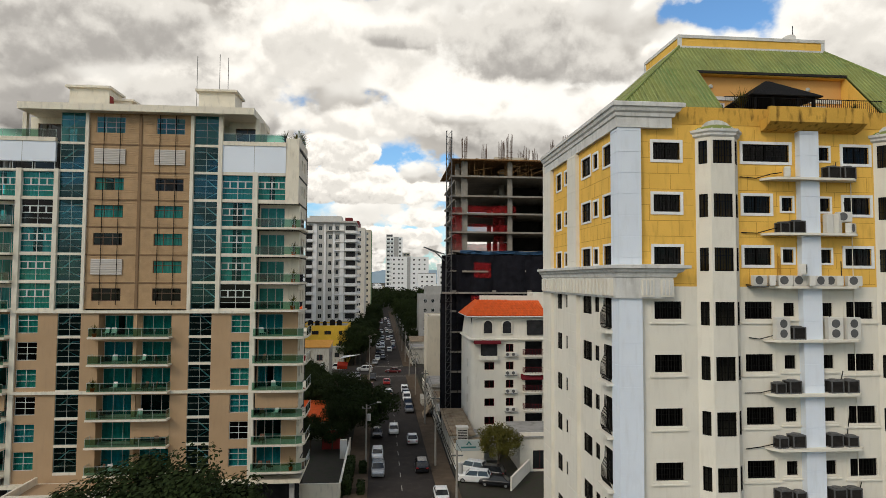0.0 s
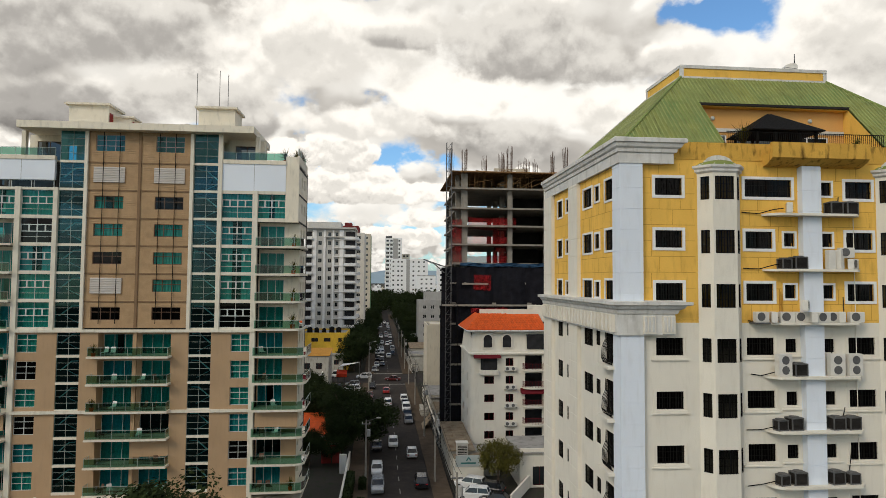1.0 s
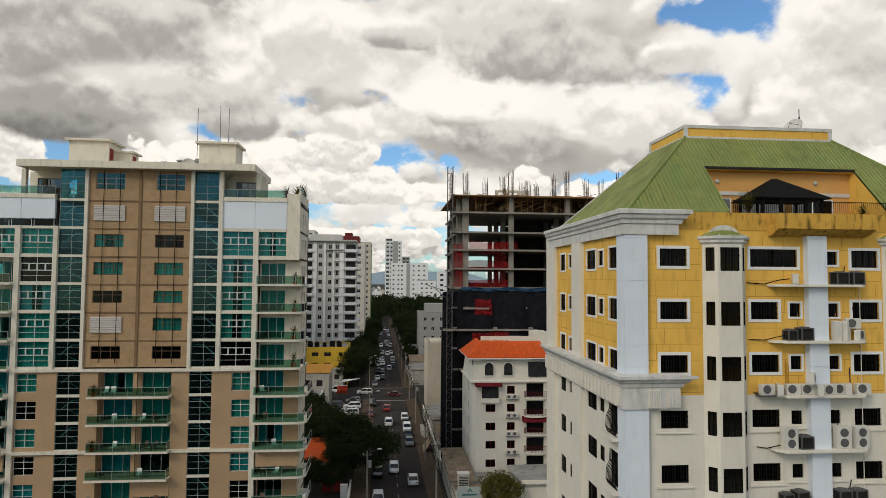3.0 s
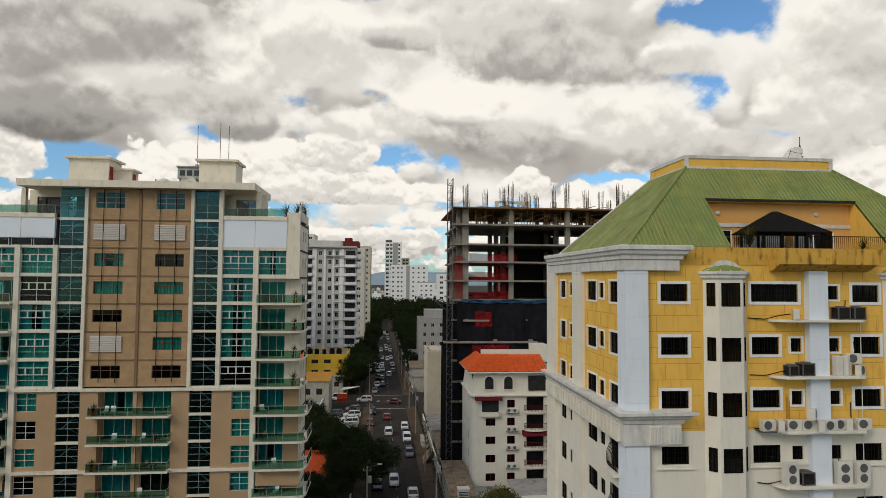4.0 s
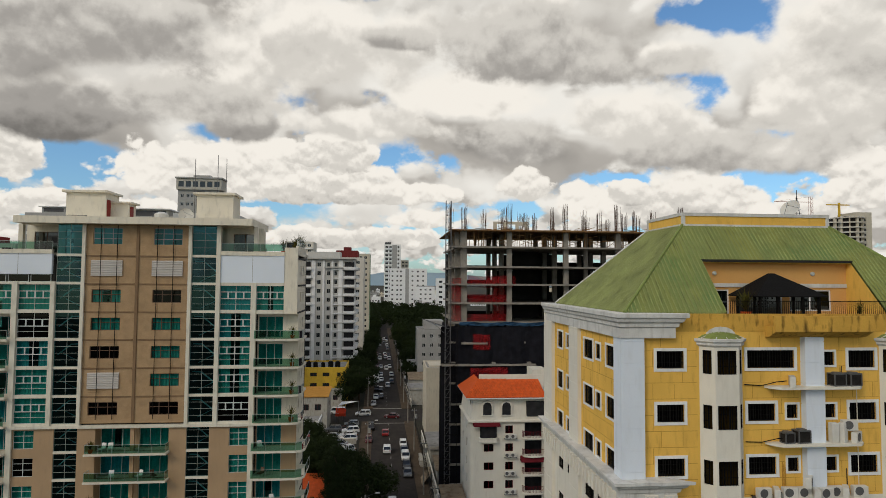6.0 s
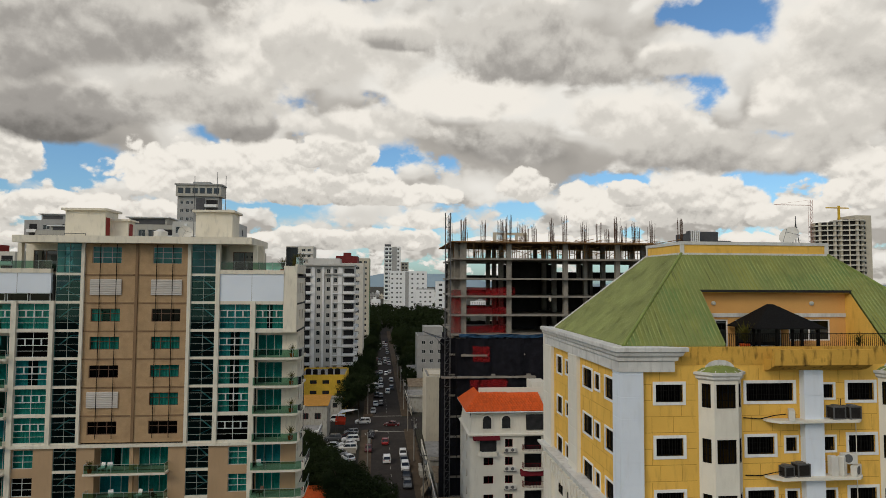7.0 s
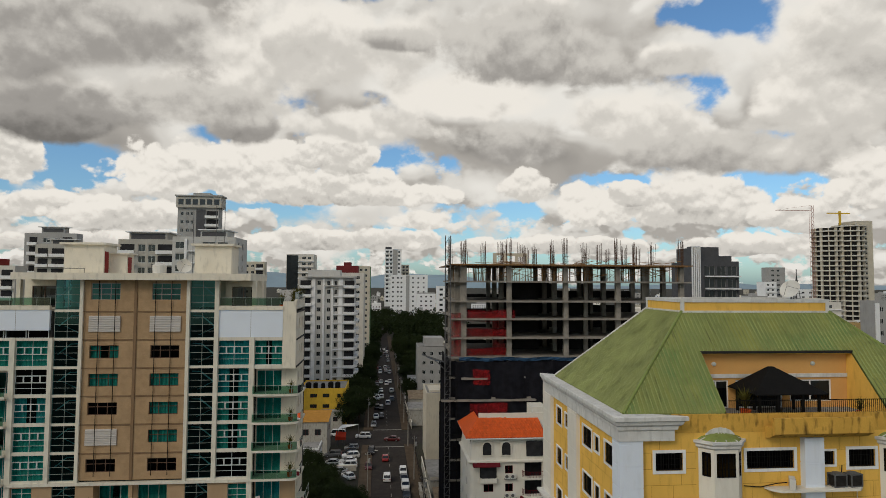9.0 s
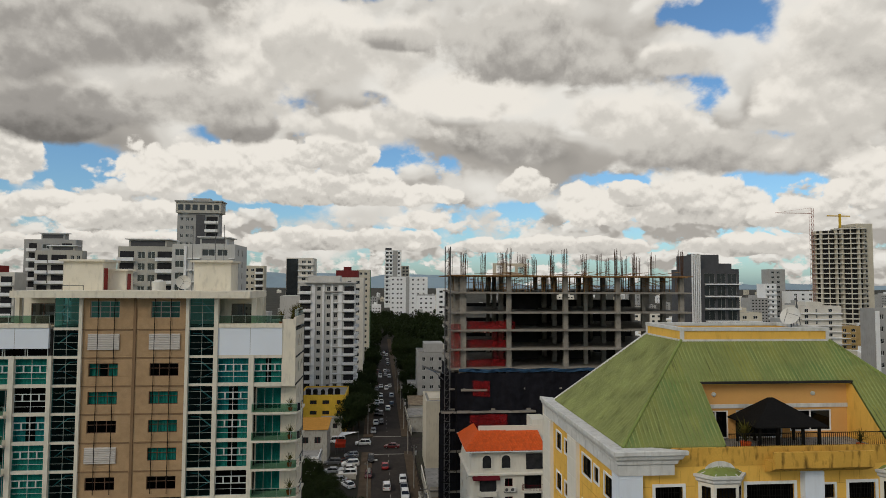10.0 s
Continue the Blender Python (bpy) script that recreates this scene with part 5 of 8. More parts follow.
    s.bar((CX0 + 0.1, 35.1, 37.05), (CX1, 35.1, 37.05), 0.03, 4).bar((CX0 + 0.1, 35.1, 36.25), (CX1, 35.1, 36.25), 0.02, 4)
    part("railing", s, M_BLACK, b, "black iron terrace railing")
    for x in (21.2, 28.0):
        part("wall_lamp", Solid().loft([[(x + r * math.cos(a), 38.55 - q, 38.75 + r * math.sin(a)) for a in [i * math.pi / 5 for i in range(10)]] for r, q in ((0.14, 0), (0.14, 0.1), (0.07, 0.16))]), M_FRAME, b)
    return b


yellow_block()


def gazebo():
    g = thing("gazebo", (24.5, 36.3, 35.9), "black gazebo with a sheet hip roof on the roof terrace", "gazebo")
    x0, x1, y0, y1, ze, za = 22.05, 26.7, 35.3, 38.4, 37.35, 38.75
    s = Solid().loft([[(x0, y0, ze - 0.06), (x1, y0, ze - 0.06), (x1, y1, ze - 0.06), (x0, y1, ze - 0.06)], [(x0, y0, ze), (x1, y0, ze), (x1, y1, ze), (x0, y1, ze)], [(24.1, 37.1, za), (24.4, 37.1, za), (24.4, 37.3, za), (24.1, 37.3, za)]])
    part("canopy", s, M_BLACK, g)
    for x in (x0 + 0.4, 23.6, 25.2, x1 - 0.45):
        part("post", Solid().box(x - 0.07, x + 0.07, 35.5, 35.64, 35.9, ze), M_BLACK, g)
        part("post", Solid().box(x - 0.07, x + 0.07, 37.9, 38.04, 35.9, ze), M_BLACK, g)


gazebo()


def dish(loc, r, tilt, turn, label, lift=0.5):
    d = thing("satellite_dish", loc, label, "satellite dish")
    m = Matrix.Translation((loc[0], loc[1], loc[2] + r + lift)) @ pose(0, 0, 0, tilt, 0, turn)
    rings = [[(r * k * math.cos(a), r * k * math.sin(a), 0.28 * r * k * k) for a in [i * math.pi / 9 for i in range(18)]] for k in (0.02, 0.35, 0.7, 1.0)]
    part("reflector", Solid().loft(rings, caps=False), M_AC, d, m=m)
    part("stand", Solid().bar(loc, (loc[0], loc[1], loc[2] + r + lift - 0.05), 0.05), M_STEEL, d)
    s = Solid()
    for k in range(3):
        a = k * 2.1
        s.bar((0.9 * r * math.cos(a), 0.9 * r * math.sin(a), 0.22 * r), (0, 0, 0.9 * r), 0.015, 4)
    part("feed_arm", s, M_STEEL, d, m=m)


dish((29.5, 42.7, 42.3), 0.72, 62, -62, "large weathered white satellite dish on the roof")
dish((-24.0, 76.2, 44.75), 0.85, 75, 20, "white satellite dish on the tower's roof", 0.05)

def mast_antenna(x, y, z, h):
    t = thing("antenna", (x, y, z), "slim lattice antenna on the roof parapet", "antenna")
    s = Solid()
    for dx in (-0.28, 0.28):
        s.bar((x + dx, y, z), (x, y, z + h), 0.03, 4)
    part("mast", s.bar((x, y, z), (x, y, z + h + 0.5), 0.03, 4), M_STEEL, t)
    for f in (0.25, 0.45, 0.62, 0.8):
        part("crossbar", Solid().bar((x - 0.45 * (1.1 - f), y, z + h * f), (x + 0.45 * (1.1 - f), y, z + h * f), 0.025, 4), M_STEEL, t)


mast_antenna(30.15, 43.0, 42.85, 1.7)
tank = thing("water_tank", (-26.6, 75.6, 44.75), "round white water tank on the tower's roof", "water tank")
tank_ring = lambda r, z: [(-26.6 + r * math.cos(i * math.pi / 8), 75.6 + r * math.sin(i * math.pi / 8), z) for i in range(16)]
part("tank", Solid().loft([tank_ring(0.75, 44.75), tank_ring(0.78, 45.7), tank_ring(0.7, 45.8)]), M_AC, tank)
part("lid", Solid().loft([tank_ring(0.62, 45.8), tank_ring(0.3, 46.0)]), M_AC, tank)
part("pipe", Solid().bar((-27.5, 75.4, 44.75), (-27.5, 75.4, 45.9), 0.05).bar((-27.5, 75.4, 45.9), (-27.0, 75.5, 45.6), 0.05), M_STEEL, tank)
AC_ROWS = [
    [("split", 23.8, 60), ("cube", 26.65, 4), ("cube", 27.66, 8)],
    [("small", 23.45, 10), ("cube", 24.35, 5), ("narrow", 26.25, 0), ("narrow", 26.9, 30), ("split", 27.75, 35), ("upper", 27.2, -8)],
    [("split", 21.85, 5), ("split", 22.7, 65), ("split", 23.4, -4), ("split", 24.3, 0), ("split", 24.95, 70), ("split", 25.5, 6), ("split", 26.3, 3), ("split", 26.98, 55), ("split", 27.75, -5), ("upper", 24.55, 50)],
    [("tall", 23.2, 8), ("cube", 24.2, 3), ("tall", 26.45, -3), ("tall", 27.6, 4)],
    [("small", 23.0, 6), ("cube", 23.9, 9), ("cube", 26.5, 4), ("cube", 27.5, 10)],
    [("small", 23.1, 12), ("cube", 24.05, 2), ("cube", 26.4, 7), ("small", 27.4, 3)],
    [("cube", 23.2, 7), ("small", 24.1, 4), ("cube", 26.5, 2), ("cube", 27.5, 8)],
    [("cube", 23.0, 3), ("cube", 24.0, 9), ("cube", 26.6, 5), ("cube", 27.6, 2)],
]
for z, row in zip(LEDGES, AC_ROWS):
    for kind, x, turn in row:
        ac_unit("split" if kind == "upper" else kind, (x, 34.4 if 24.5 > x or x > 25.8 else 34.18, z + (0.68 if kind == "upper" else 0.0)), turn)
part("unit_bracket", Solid().box(21.35, 22.3, 34.35, 35.0, LEDGES[2] - 0.08, LEDGES[2]), M_STEEL, bpy.data.objects["apartment_building.001"])


# ---- the tower under construction ----
def frame_tower():
    X0, X1, Y0, Y1 = 12.2, 54.2, 108.0, 132.0
    b = thing("unfinished_tower", (33, 120, 0), "unfinished concrete frame tower with red and black safety nets", "construction site")
    levels = [3.4, 6.8, 10.2, 13.6, 17.0, 20.6, 24.1, 27.6, 31.0, 34.35, 37.62, 40.72, 44.2]
    rnd = random.Random(11)
    for z in levels:
        s = Solid().prism([(X0 - 1.2, Y0 - 0.9), (X1 + 0.6, Y0 - 0.9), (X1 + 0.6, Y1), (X0 - 0.1, Y1), (X0 - 0.1, Y0 + 2.5), (X0 - 1.2, Y0 + 2.5)], z - 0.3, z)
        part("floor_slab", s, M_CONCRETE, b)
    cols = [13.5, 21.65, 31.9, 41.5, 53.4]
    for x in cols:
        for i, y in enumerate((Y0, Y0 + 7.5, Y0 + 15, Y0 + 22.5)):
            w = 0.55 if i == 0 and x < 15 else 0.42
            part("column", Solid().box(x - w, x + w, y, y + 0.8, 0, 47.0), M_CONCRETE, b)
    for x in (12.6, 36.5, 47.5):
        part("column", Solid().box(x - 0.35, x + 0.35, Y0 + 3, Y0 + 3.7, 0, 47.0), M_CONCRETE, b)
    # cores and partitions added deep inside, painted near-black for the shade between floors
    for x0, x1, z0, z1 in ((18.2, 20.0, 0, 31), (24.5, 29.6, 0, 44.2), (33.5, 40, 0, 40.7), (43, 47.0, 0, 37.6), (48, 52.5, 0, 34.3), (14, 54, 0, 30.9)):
        part("core_wall", Solid().box(x0, x1, Y0 + 11, Y0 + 11.4, z0, z1), M_SHADECON, b)
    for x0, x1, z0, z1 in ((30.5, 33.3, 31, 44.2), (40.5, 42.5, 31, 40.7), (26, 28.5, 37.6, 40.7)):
        part("core_wall", Solid().box(x0, x1, Y0 + 17, Y0 + 17.4, z0, z1), M_SHADECON, b)
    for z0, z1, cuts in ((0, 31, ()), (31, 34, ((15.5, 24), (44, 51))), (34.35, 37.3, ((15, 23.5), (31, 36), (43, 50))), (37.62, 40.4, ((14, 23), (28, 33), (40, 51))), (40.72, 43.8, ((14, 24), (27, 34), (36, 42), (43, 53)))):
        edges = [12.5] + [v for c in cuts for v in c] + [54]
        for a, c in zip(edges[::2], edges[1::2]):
            part("core_wall", Solid().box(a, c, Y1 - 0.6, Y1 - 0.3, z0, z1), M_SHADECON, b)
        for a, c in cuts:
            part("core_wall", Solid().box(a, c, Y1 - 0.6, Y1 - 0.3, z0, z0 + (0.7 if a < 17 else 1.5)), M_SHADECON, b)
    # top deck of formwork on props
    part("formwork_deck", Solid().box(X0 - 1, X1 + 0.8, Y0 - 1.0, Y1, 46.95, 47.12), M_TIMBER, b, "rusty timber formwork deck")
    s = Solid()
    for i in range(150):
        x, y = rnd.uniform(X0, X1), rnd.choice((Y0 + 0.3, Y0 + 2, Y0 + 5, Y0 + 9, Y0 + 14, Y0 + 20))
        s.bar((x, y, 44.2), (x + rnd.uniform(-0.15, 0.15), y, 46.95), 0.06, 4)
    for i in range(40):
        x = rnd.uniform(X0, X1 - 4)
        y = rnd.choice((Y0 + 0.2, Y0 + 2, Y0 + 6))
        s.bar((x, y, rnd.uniform(44.5, 46.6)), (x + rnd.uniform(2, 4.5), y, rnd.uniform(44.8, 46.8)), 0.055, 4)
    tagged(part("formwork_prop", s, M_TIMBER, b, "timber and steel formwork props"), kind="stuff")
    s = Solid()
    for i in range(70):
        x = X0 + i * (X1 - X0) / 70
        s.box(x, x + 0.16, Y0 - 1.5, Y0 + 1.0, 46.78, 46.95)
    for i in range(26):
        x = rnd.uniform(X0, X1 - 3)
        z = rnd.uniform(47.12, 47.5)
        s.bar((x, Y0 + rnd.uniform(-0.8, 4), z), (x + rnd.uniform(1.5, 4), Y0 + rnd.uniform(-0.8, 4), z + rnd.uniform(-0.1, 0.5)), 0.06, 4)
    tagged(part("formwork_beam", s, M_TIMBER, b), kind="stuff")
    # starter bars above the columns
    spots = [(x, Y0 + 0.4, 4.9) for x in cols] + [(11.4, Y0 + 3.3, 5.0), (18.3, Y0 + 7.9, 4.6), (26.2, Y0 + 12, 4.6), (28.2, Y0 + 8, 4.0), (36.5, Y0 + 4, 4.2), (46.9, Y0 + 6, 4.6), (24.0, Y0 + 16, 4.3), (33.4, Y0 + 15, 3.8), (45, Y0 + 15, 4.0), (50, Y0 + 12, 4.2), (38.5, Y0 + 9, 3.4), (16, Y0 + 18, 4.0), (20.6, Y0 + 3, 4.4), (25.6, Y0 + 4, 3.6), (30.2, Y0 + 3, 4.6), (39.8, Y0 + 5, 4.2), (43.4, Y0 + 2, 3.8), (48.6, Y0 + 2, 4.4)]
    for x, y, h in spots:
        s = Solid()
        for i in range(13):
            dx, dy = rnd.uniform(-0.5, 0.5), rnd.uniform(-0.35, 0.35)
            hh = h * rnd.uniform(0.75, 1.05)
            s.bar((x + dx, y + dy, 46.9), (x + dx * 1.25 + rnd.uniform(-0.08, 0.08), y + dy, 47 + hh), 0.032, 4)
        for z in (47.7, 48.6):
            s.bar((x - 0.5, y - 0.35, z), (x + 0.5, y - 0.35, z), 0.025, 4)
        tagged(part("starter_bar", s, M_REBAR, b, "bundle of rusty starter bars"), kind="stuff")
    # small rooftop crate of formwork
    s = holed(Solid(), 20.3, 27.0, 47.12, 49.5, [(21, 22.2, 47.5, 49.1), (23.0, 24.6, 47.9, 49.0), (25.2, 26.4, 47.4, 48.8)], 9, 9.2)
    part("stair_core_form", s, M_BEIGE, b, "half-built stair core on the top deck", m=Face(0, Y0).m())
    # nets: red between the first columns, black over the lower floors, blue along its upper edge
    def net(name, mat, x0, x1, y, z0, z1, label, sag=0.35, seed=1):
        r = random.Random(seed)
        nx, nz = max(4, int((x1 - x0) / 0.8)), max(3, int((z1 - z0) / 0.8))
        ph = [r.uniform(0, 6) for _ in range(4)]
        rings = []
        for k in range(nz + 1):
            f = k / nz
            ring = []
            for i in range(nx + 1):
                x = x0 + (x1 - x0) * i / nx
                droop = 0.25 * sag * math.sin(x * 0.9 + ph[0]) * (1 if k in (0, nz) else 0)
                ring.append((x, y + sag * 0.6 * math.sin(x * 1.1 + ph[1]) * math.sin(math.pi * f) + 0.12 * math.sin(3 * x + 5 * f + ph[2]), z0 + (z1 - z0) * f + droop))
            rings.append(ring)
        return part(name, Solid().loft(rings, closed=False, caps=False), mat, b, label)

    net("black_net", M_NET, 12.0, 55, 106.85, 19.5, 30.3, "black safety net hung over the lower floors", 0.5, 2)
    net("black_net", M_NET, 9.3, 55, 107.6, 1.0, 23.4, "black safety net hung over the lower floors", 0.4, 6)
    net("black_net", M_NET, 9.5, 12.2, 107.55, 23.4, 30.2, "", 0.3, 12)
    net("blue_tarpaulin", M_BLUENET, 12.6, 55, 106.7, 30.35, 30.95, "blue tarpaulin strip along the net", 0.4, 3)
    net("red_net", M_REDNET, 14.2, 22.8, 108.5, 37.0, 39.0, "red safety net between columns", 0.4, 4)
    net("red_net", M_REDNET, 18.9, 21.1, 109.4, 34.3, 37.0, "", 0.3, 5)
    net("red_net", M_REDNET, 13.2, 21.3, 108.9, 34.0, 35.7, "", 0.4, 15)
    net("red_net", M_REDNET, 19.0, 21.2, 109.4, 31.1, 33.9, "", 0.3, 7)
    net("red_net", M_REDNET, 13.4, 21.2, 108.9, 31.0, 32.3, "", 0.4, 17)
    net("red_net", M_REDNET, 15.0, 18.0, 106.5, 26.3, 28.9, "", 0.3, 8)
    net("red_net", M_REDNET, 14.5, 21, 106.4, 20.6, 23.2, "", 0.3, 9)
    net("red_net", M_REDNET, 11.3, 13.0, 107.6, 31.1, 38.6, "", 0.2, 21)
    side_net = Solid().loft([[(11.95 + 0.1 * math.sin(q * 1.3 + z), q, z) for q in [108.5 + i for i in range(24)]] for z in (0.5, 8, 16, 24, 29.5)], closed=False, caps=False)
    part("black_net", side_net, M_NET, b, "black safety net hung over the lower floors")
    part("platform", Solid().box(9.6, 26.0, 106.2, 108, 23.5, 23.8), M_CONCRETE, b)
    part("platform", Solid().box(13, 17.5, 106.3, 107.4, 27.2, 27.5), M_CONCRETE, b)
    s = Solid()
    for y in (105.8, 106.6, 107.4):
        s.bar((9.9, y, 30.3), (6.3, y, 31.5), 0.06, 4).bar((9.9, y, 29.2), (8.0, y, 30.9), 0.05, 4)
    for f in (0.0, 0.33, 0.66, 1.0):
        s.bar((9.9 - 3.6 * f, 105.8, 30.3 + 1.2 * f), (9.9 - 3.6 * f, 107.4, 30.3 + 1.2 * f), 0.05, 4)
    fan = part("safety_fan", s, M_STEEL, b, "cantilevered safety fan with blue netting")
    net_ = Solid().loft([[(9.9 - 3.6 * f, y, 30.34 + 1.2 * f - 0.25 * math.sin(math.pi * f)) for f in (0, 0.25, 0.5, 0.75, 1)] for y in (105.8, 107.4)], closed=False, caps=False)
    part("fan_net", net_, M_BLUENET, fan)
    # hoist mast
    s = Solid()
    for x, y in ((10.2, 106.5), (11.1, 106.5), (10.2, 107.4), (11.1, 107.4)):
        s.bar((x, y, 0), (x, y, 52), 0.06, 4)
    for i in range(40):
        z = i * 1.3
        s.bar((10.2, 106.5, z), (11.1, 106.5, z), 0.045, 4).bar((10.2, 106.5, z), (11.1, 106.5, z + 1.3), 0.04, 4).bar((10.2, 107.4, z), (10.2, 106.5, z + 1.3), 0.04, 4).bar((11.1, 106.5, z), (11.1, 107.4, z + 1.3), 0.04, 4)
    part("hoist_mast", s, M_STEEL, b, "steel lattice hoist mast")
    s = Solid()
    for z in [2 * i for i in range(15)]:
        for x in (9.4, 12.2):
            s.bar((x, 106.2, z), (x, 106.2, z + 2), 0.06, 4)
        s.bar((9.4, 106.2, z), (12.2, 106.2, z), 0.05, 4).bar((9.4, 106.2, z), (12.2, 106.2, z + 2), 0.04, 4)
    tagged(part("scaffold", s, M_BLACK, b), kind="stuff")


frame_tower()


# ---- the white house with the orange tiled roof ----
def red_roof_house():
    YF = 94.5
    b = thing("apartment_house", (19, 101, 0), "white apartment house with orange tiled mansard roof and arched windows", "building")
    fc, sd = Face(0, YF), Face(12.9, 106.5, -90)
    holes = []
    for k, z in enumerate((14.9, 12.2, 9.45, 6.7, 3.95)):
        if k:
            holes.append((15.0, 16.5, z, z + 1.15))
        holes.append((18.3, 19.5, z, z + 1.2))
        holes.append((21.3, 24.0, z - 0.5, z + 1.6))
    part("front_wall", holed(Solid(), 13.6, 26, 2.8, 16.6, holes, 0, 0.3), M_OFFWHITE, b, m=fc.m())
    # rounded corner
    ring = [(13.6 - 0.7 * math.sin(a), YF + 0.7 - 0.7 * math.cos(a)) for a in [i * math.pi / 10 for i in range(6)]]
    part("corner_wall", Solid().prism(ring + [(13.6, YF + 0.7)], 2.8, 16.6), M_OFFWHITE, b)
    hs = [(a, a + 0.9, z, z + 1.2) for z in (14.9, 12.2, 9.45, 6.7, 3.95) for a in (3.0, 7.6)]
    part("side_wall", holed(Solid(), 0, 11.3, 2.8, 16.6, hs, 0, 0.3), M_OFFWHITE, b, m=sd.m())
    for h in hs:
        simple_window(b, sd, *h, M_MAROON, G_DARK, 0.12)
    for h in holes:
        if h[1] - h[0] < 2:
            window(b, fc, *h, M_MAROON, G_DARK, (0.5,), (), 0.07, 0.12)
    part("inner_wall", Solid().box(13.2, 26, YF + 2, YF + 2.2, 2.8, 20), M_SHADE, b)
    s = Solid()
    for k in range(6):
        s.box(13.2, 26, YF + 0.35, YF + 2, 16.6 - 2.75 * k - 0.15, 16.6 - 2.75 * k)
    part("inner_floor", s, M_SHADE, b)
    for z in (14.3, 11.6, 8.85, 6.1, 3.35):
        ring = [(20.9, 0.1), (21.1, -0.55), (22.0, -0.95), (23.4, -0.95), (24.3, -0.55), (24.5, 0.1)]
        part("balcony_slab", Solid().prism(ring, z - 0.15, z + 0.12), M_OFFWHITE, b, m=fc.m())
        g = Solid()
        for (xa, ya), (xb, yb) in zip(ring, ring[1:]):
            for i in range(6):
                x, y = xa + (xb - xa) * i / 6, ya + (yb - ya) * i / 6
                g.bar((x, y, z + 0.1), (x, y, z + 1.0), 0.02, 4)
            g.bar((xa, ya, z + 1.0), (xb, yb, z + 1.0), 0.03, 4)
        part("balcony_railing", g, M_MAROON, b, m=fc.m())
    for x0, x1, z in ((20.6, 25, 10.9), (13.3, 17.4, 16.3)):
        s = Solid().loft([[(x, 0.0, z + 0.65), (x, -1.1, z), (x, -1.1, z - 0.12), (x, 0.0, z - 0.05)] for x in (x0, x1)])
        part("awning", s, M_MAROON, b, "maroon awning", m=fc.m())
    part("bay_window", Solid().prism([(14.4, 0.02), (14.7, -0.45), (16.7, -0.45), (17.0, 0.02)], 14.0, 16.2), M_SHADE, b, "dark glazed bay under the awning", m=fc.m())
    part("bay_balustrade", Solid().prism([(14.1, 0.02), (14.5, -0.75), (16.9, -0.75), (17.3, 0.02)], 13.7, 14.35), M_OFFWHITE, b, m=fc.m())
    # mansard storey
    ring0 = [(13.0, YF), (26, YF), (26, YF + 11.5), (13.0, YF + 11.5)]
    rr = lambda o, z: [(13.0 - o, YF - o, z), (26 + o, YF - o, z), (26 + o, YF + 11.5, z), (13.0 - o, YF + 11.5, z)]
    part("cornice", Solid().loft([rr(0.1, 16.5), rr(0.45, 16.7), rr(0.45, 16.9), rr(0.1, 17.0)]), M_OFFWHITE, b)
    part("mansard_wall", Solid().loft([rr(0.05, 17.0), rr(-0.35, 20.0)]), M_OFFWHITE, b)
    part("eave", Solid().loft([rr(-0.2, 20.0), rr(0.75, 20.25), rr(0.75, 20.4), rr(0.2, 20.45)]), M_WHITE, b)
    for cx in (15.5, 18.45):
        pts = [(cx - 0.65, 17.75)] + [(cx - 0.65 * math.cos(a), 19.0 + 0.65 * math.sin(a)) for a in [i * math.pi / 8 for i in range(9)]] + [(cx + 0.65, 17.75)]
        big = [(cx + (x - cx) * 1.28, 18.6 + (z - 18.6) * 1.22) for x, z in pts]
        part("arched_surround", Solid().loft([[(x, y, z) for x, z in big] for y in (YF - 0.16, YF + 0.3)]), M_OFFWHITE, b)
        part("arched_window", Solid().loft([[(x, y, z) for x, z in pts] for y in (YF - 0.19, YF + 0.2)]), M_SHADE, b, "dark arched dormer window")
    # solid box, its dark colour standing for the shade inside the dormer
    part("dormer_opening", Solid().box(21.6, 24.6, YF - 0.2, YF + 0.3, 17.5, 19.7), M_SHADE, b)
    # tiled roof, one row after another
    y0, z0, y1, z1 = YF - 0.7, 20.4, YF + 2.5, 22.7
    x0, x1 = 12.2, 14.6
    base = Solid().poly([(x0, y0, z0), (24.6, y0, z0), (24.0, y1, z1), (x1, y1, z1)]).poly([(x0, y0, z0), (x1, y1, z1), (x1, YF + 8, z1), (x0, YF + 11, z0)])
    part("roof_deck", base, M_TERRACOTTA, b, "bright orange clay tile roof")
    parapet = Solid().box(x1, 26, y1, y1 + 0.25, 21.5, 23.45)
    for i in range(5):
        parapet.box(16 + i * 2.2, 16.3 + i * 2.2, y1 - 0.08, y1, 22.75, 23.45)
    part("roof_parapet", parapet, M_OFFWHITE, b)
    part("roof_room", Solid().box(23.6, 26, y1 + 2, y1 + 6, 21.5, 23.9), M_OFFWHITE, b)
    n_r, n_c = 9, 42
    def tile():
        s = Solid()
        s.loft([[(0.13 * math.cos(a), y, 0.07 * math.sin(a) + (0.03 if y < 0.1 else 0)) for a in [i * math.pi / 4 for i in range(5)]] for y in (0, 0.5)], closed=False, caps=False)
        return s.mesh("tile", M_TERRACOTTA)
    tm = tile()
    slope = math.degrees(math.atan2(z1 - z0, y1 - y0))
    for r in range(n_r):
        f = r / n_r
        y, z = y0 + (y1 - y0) * f, z0 + (z1 - z0) * f
        xa, xb = x0 + (x1 - x0) * f, 24.6 - 0.6 * f
        n = int((xb - xa) / 0.42)
        for c in range(n):
            if r * 40 + c > 330:
                break
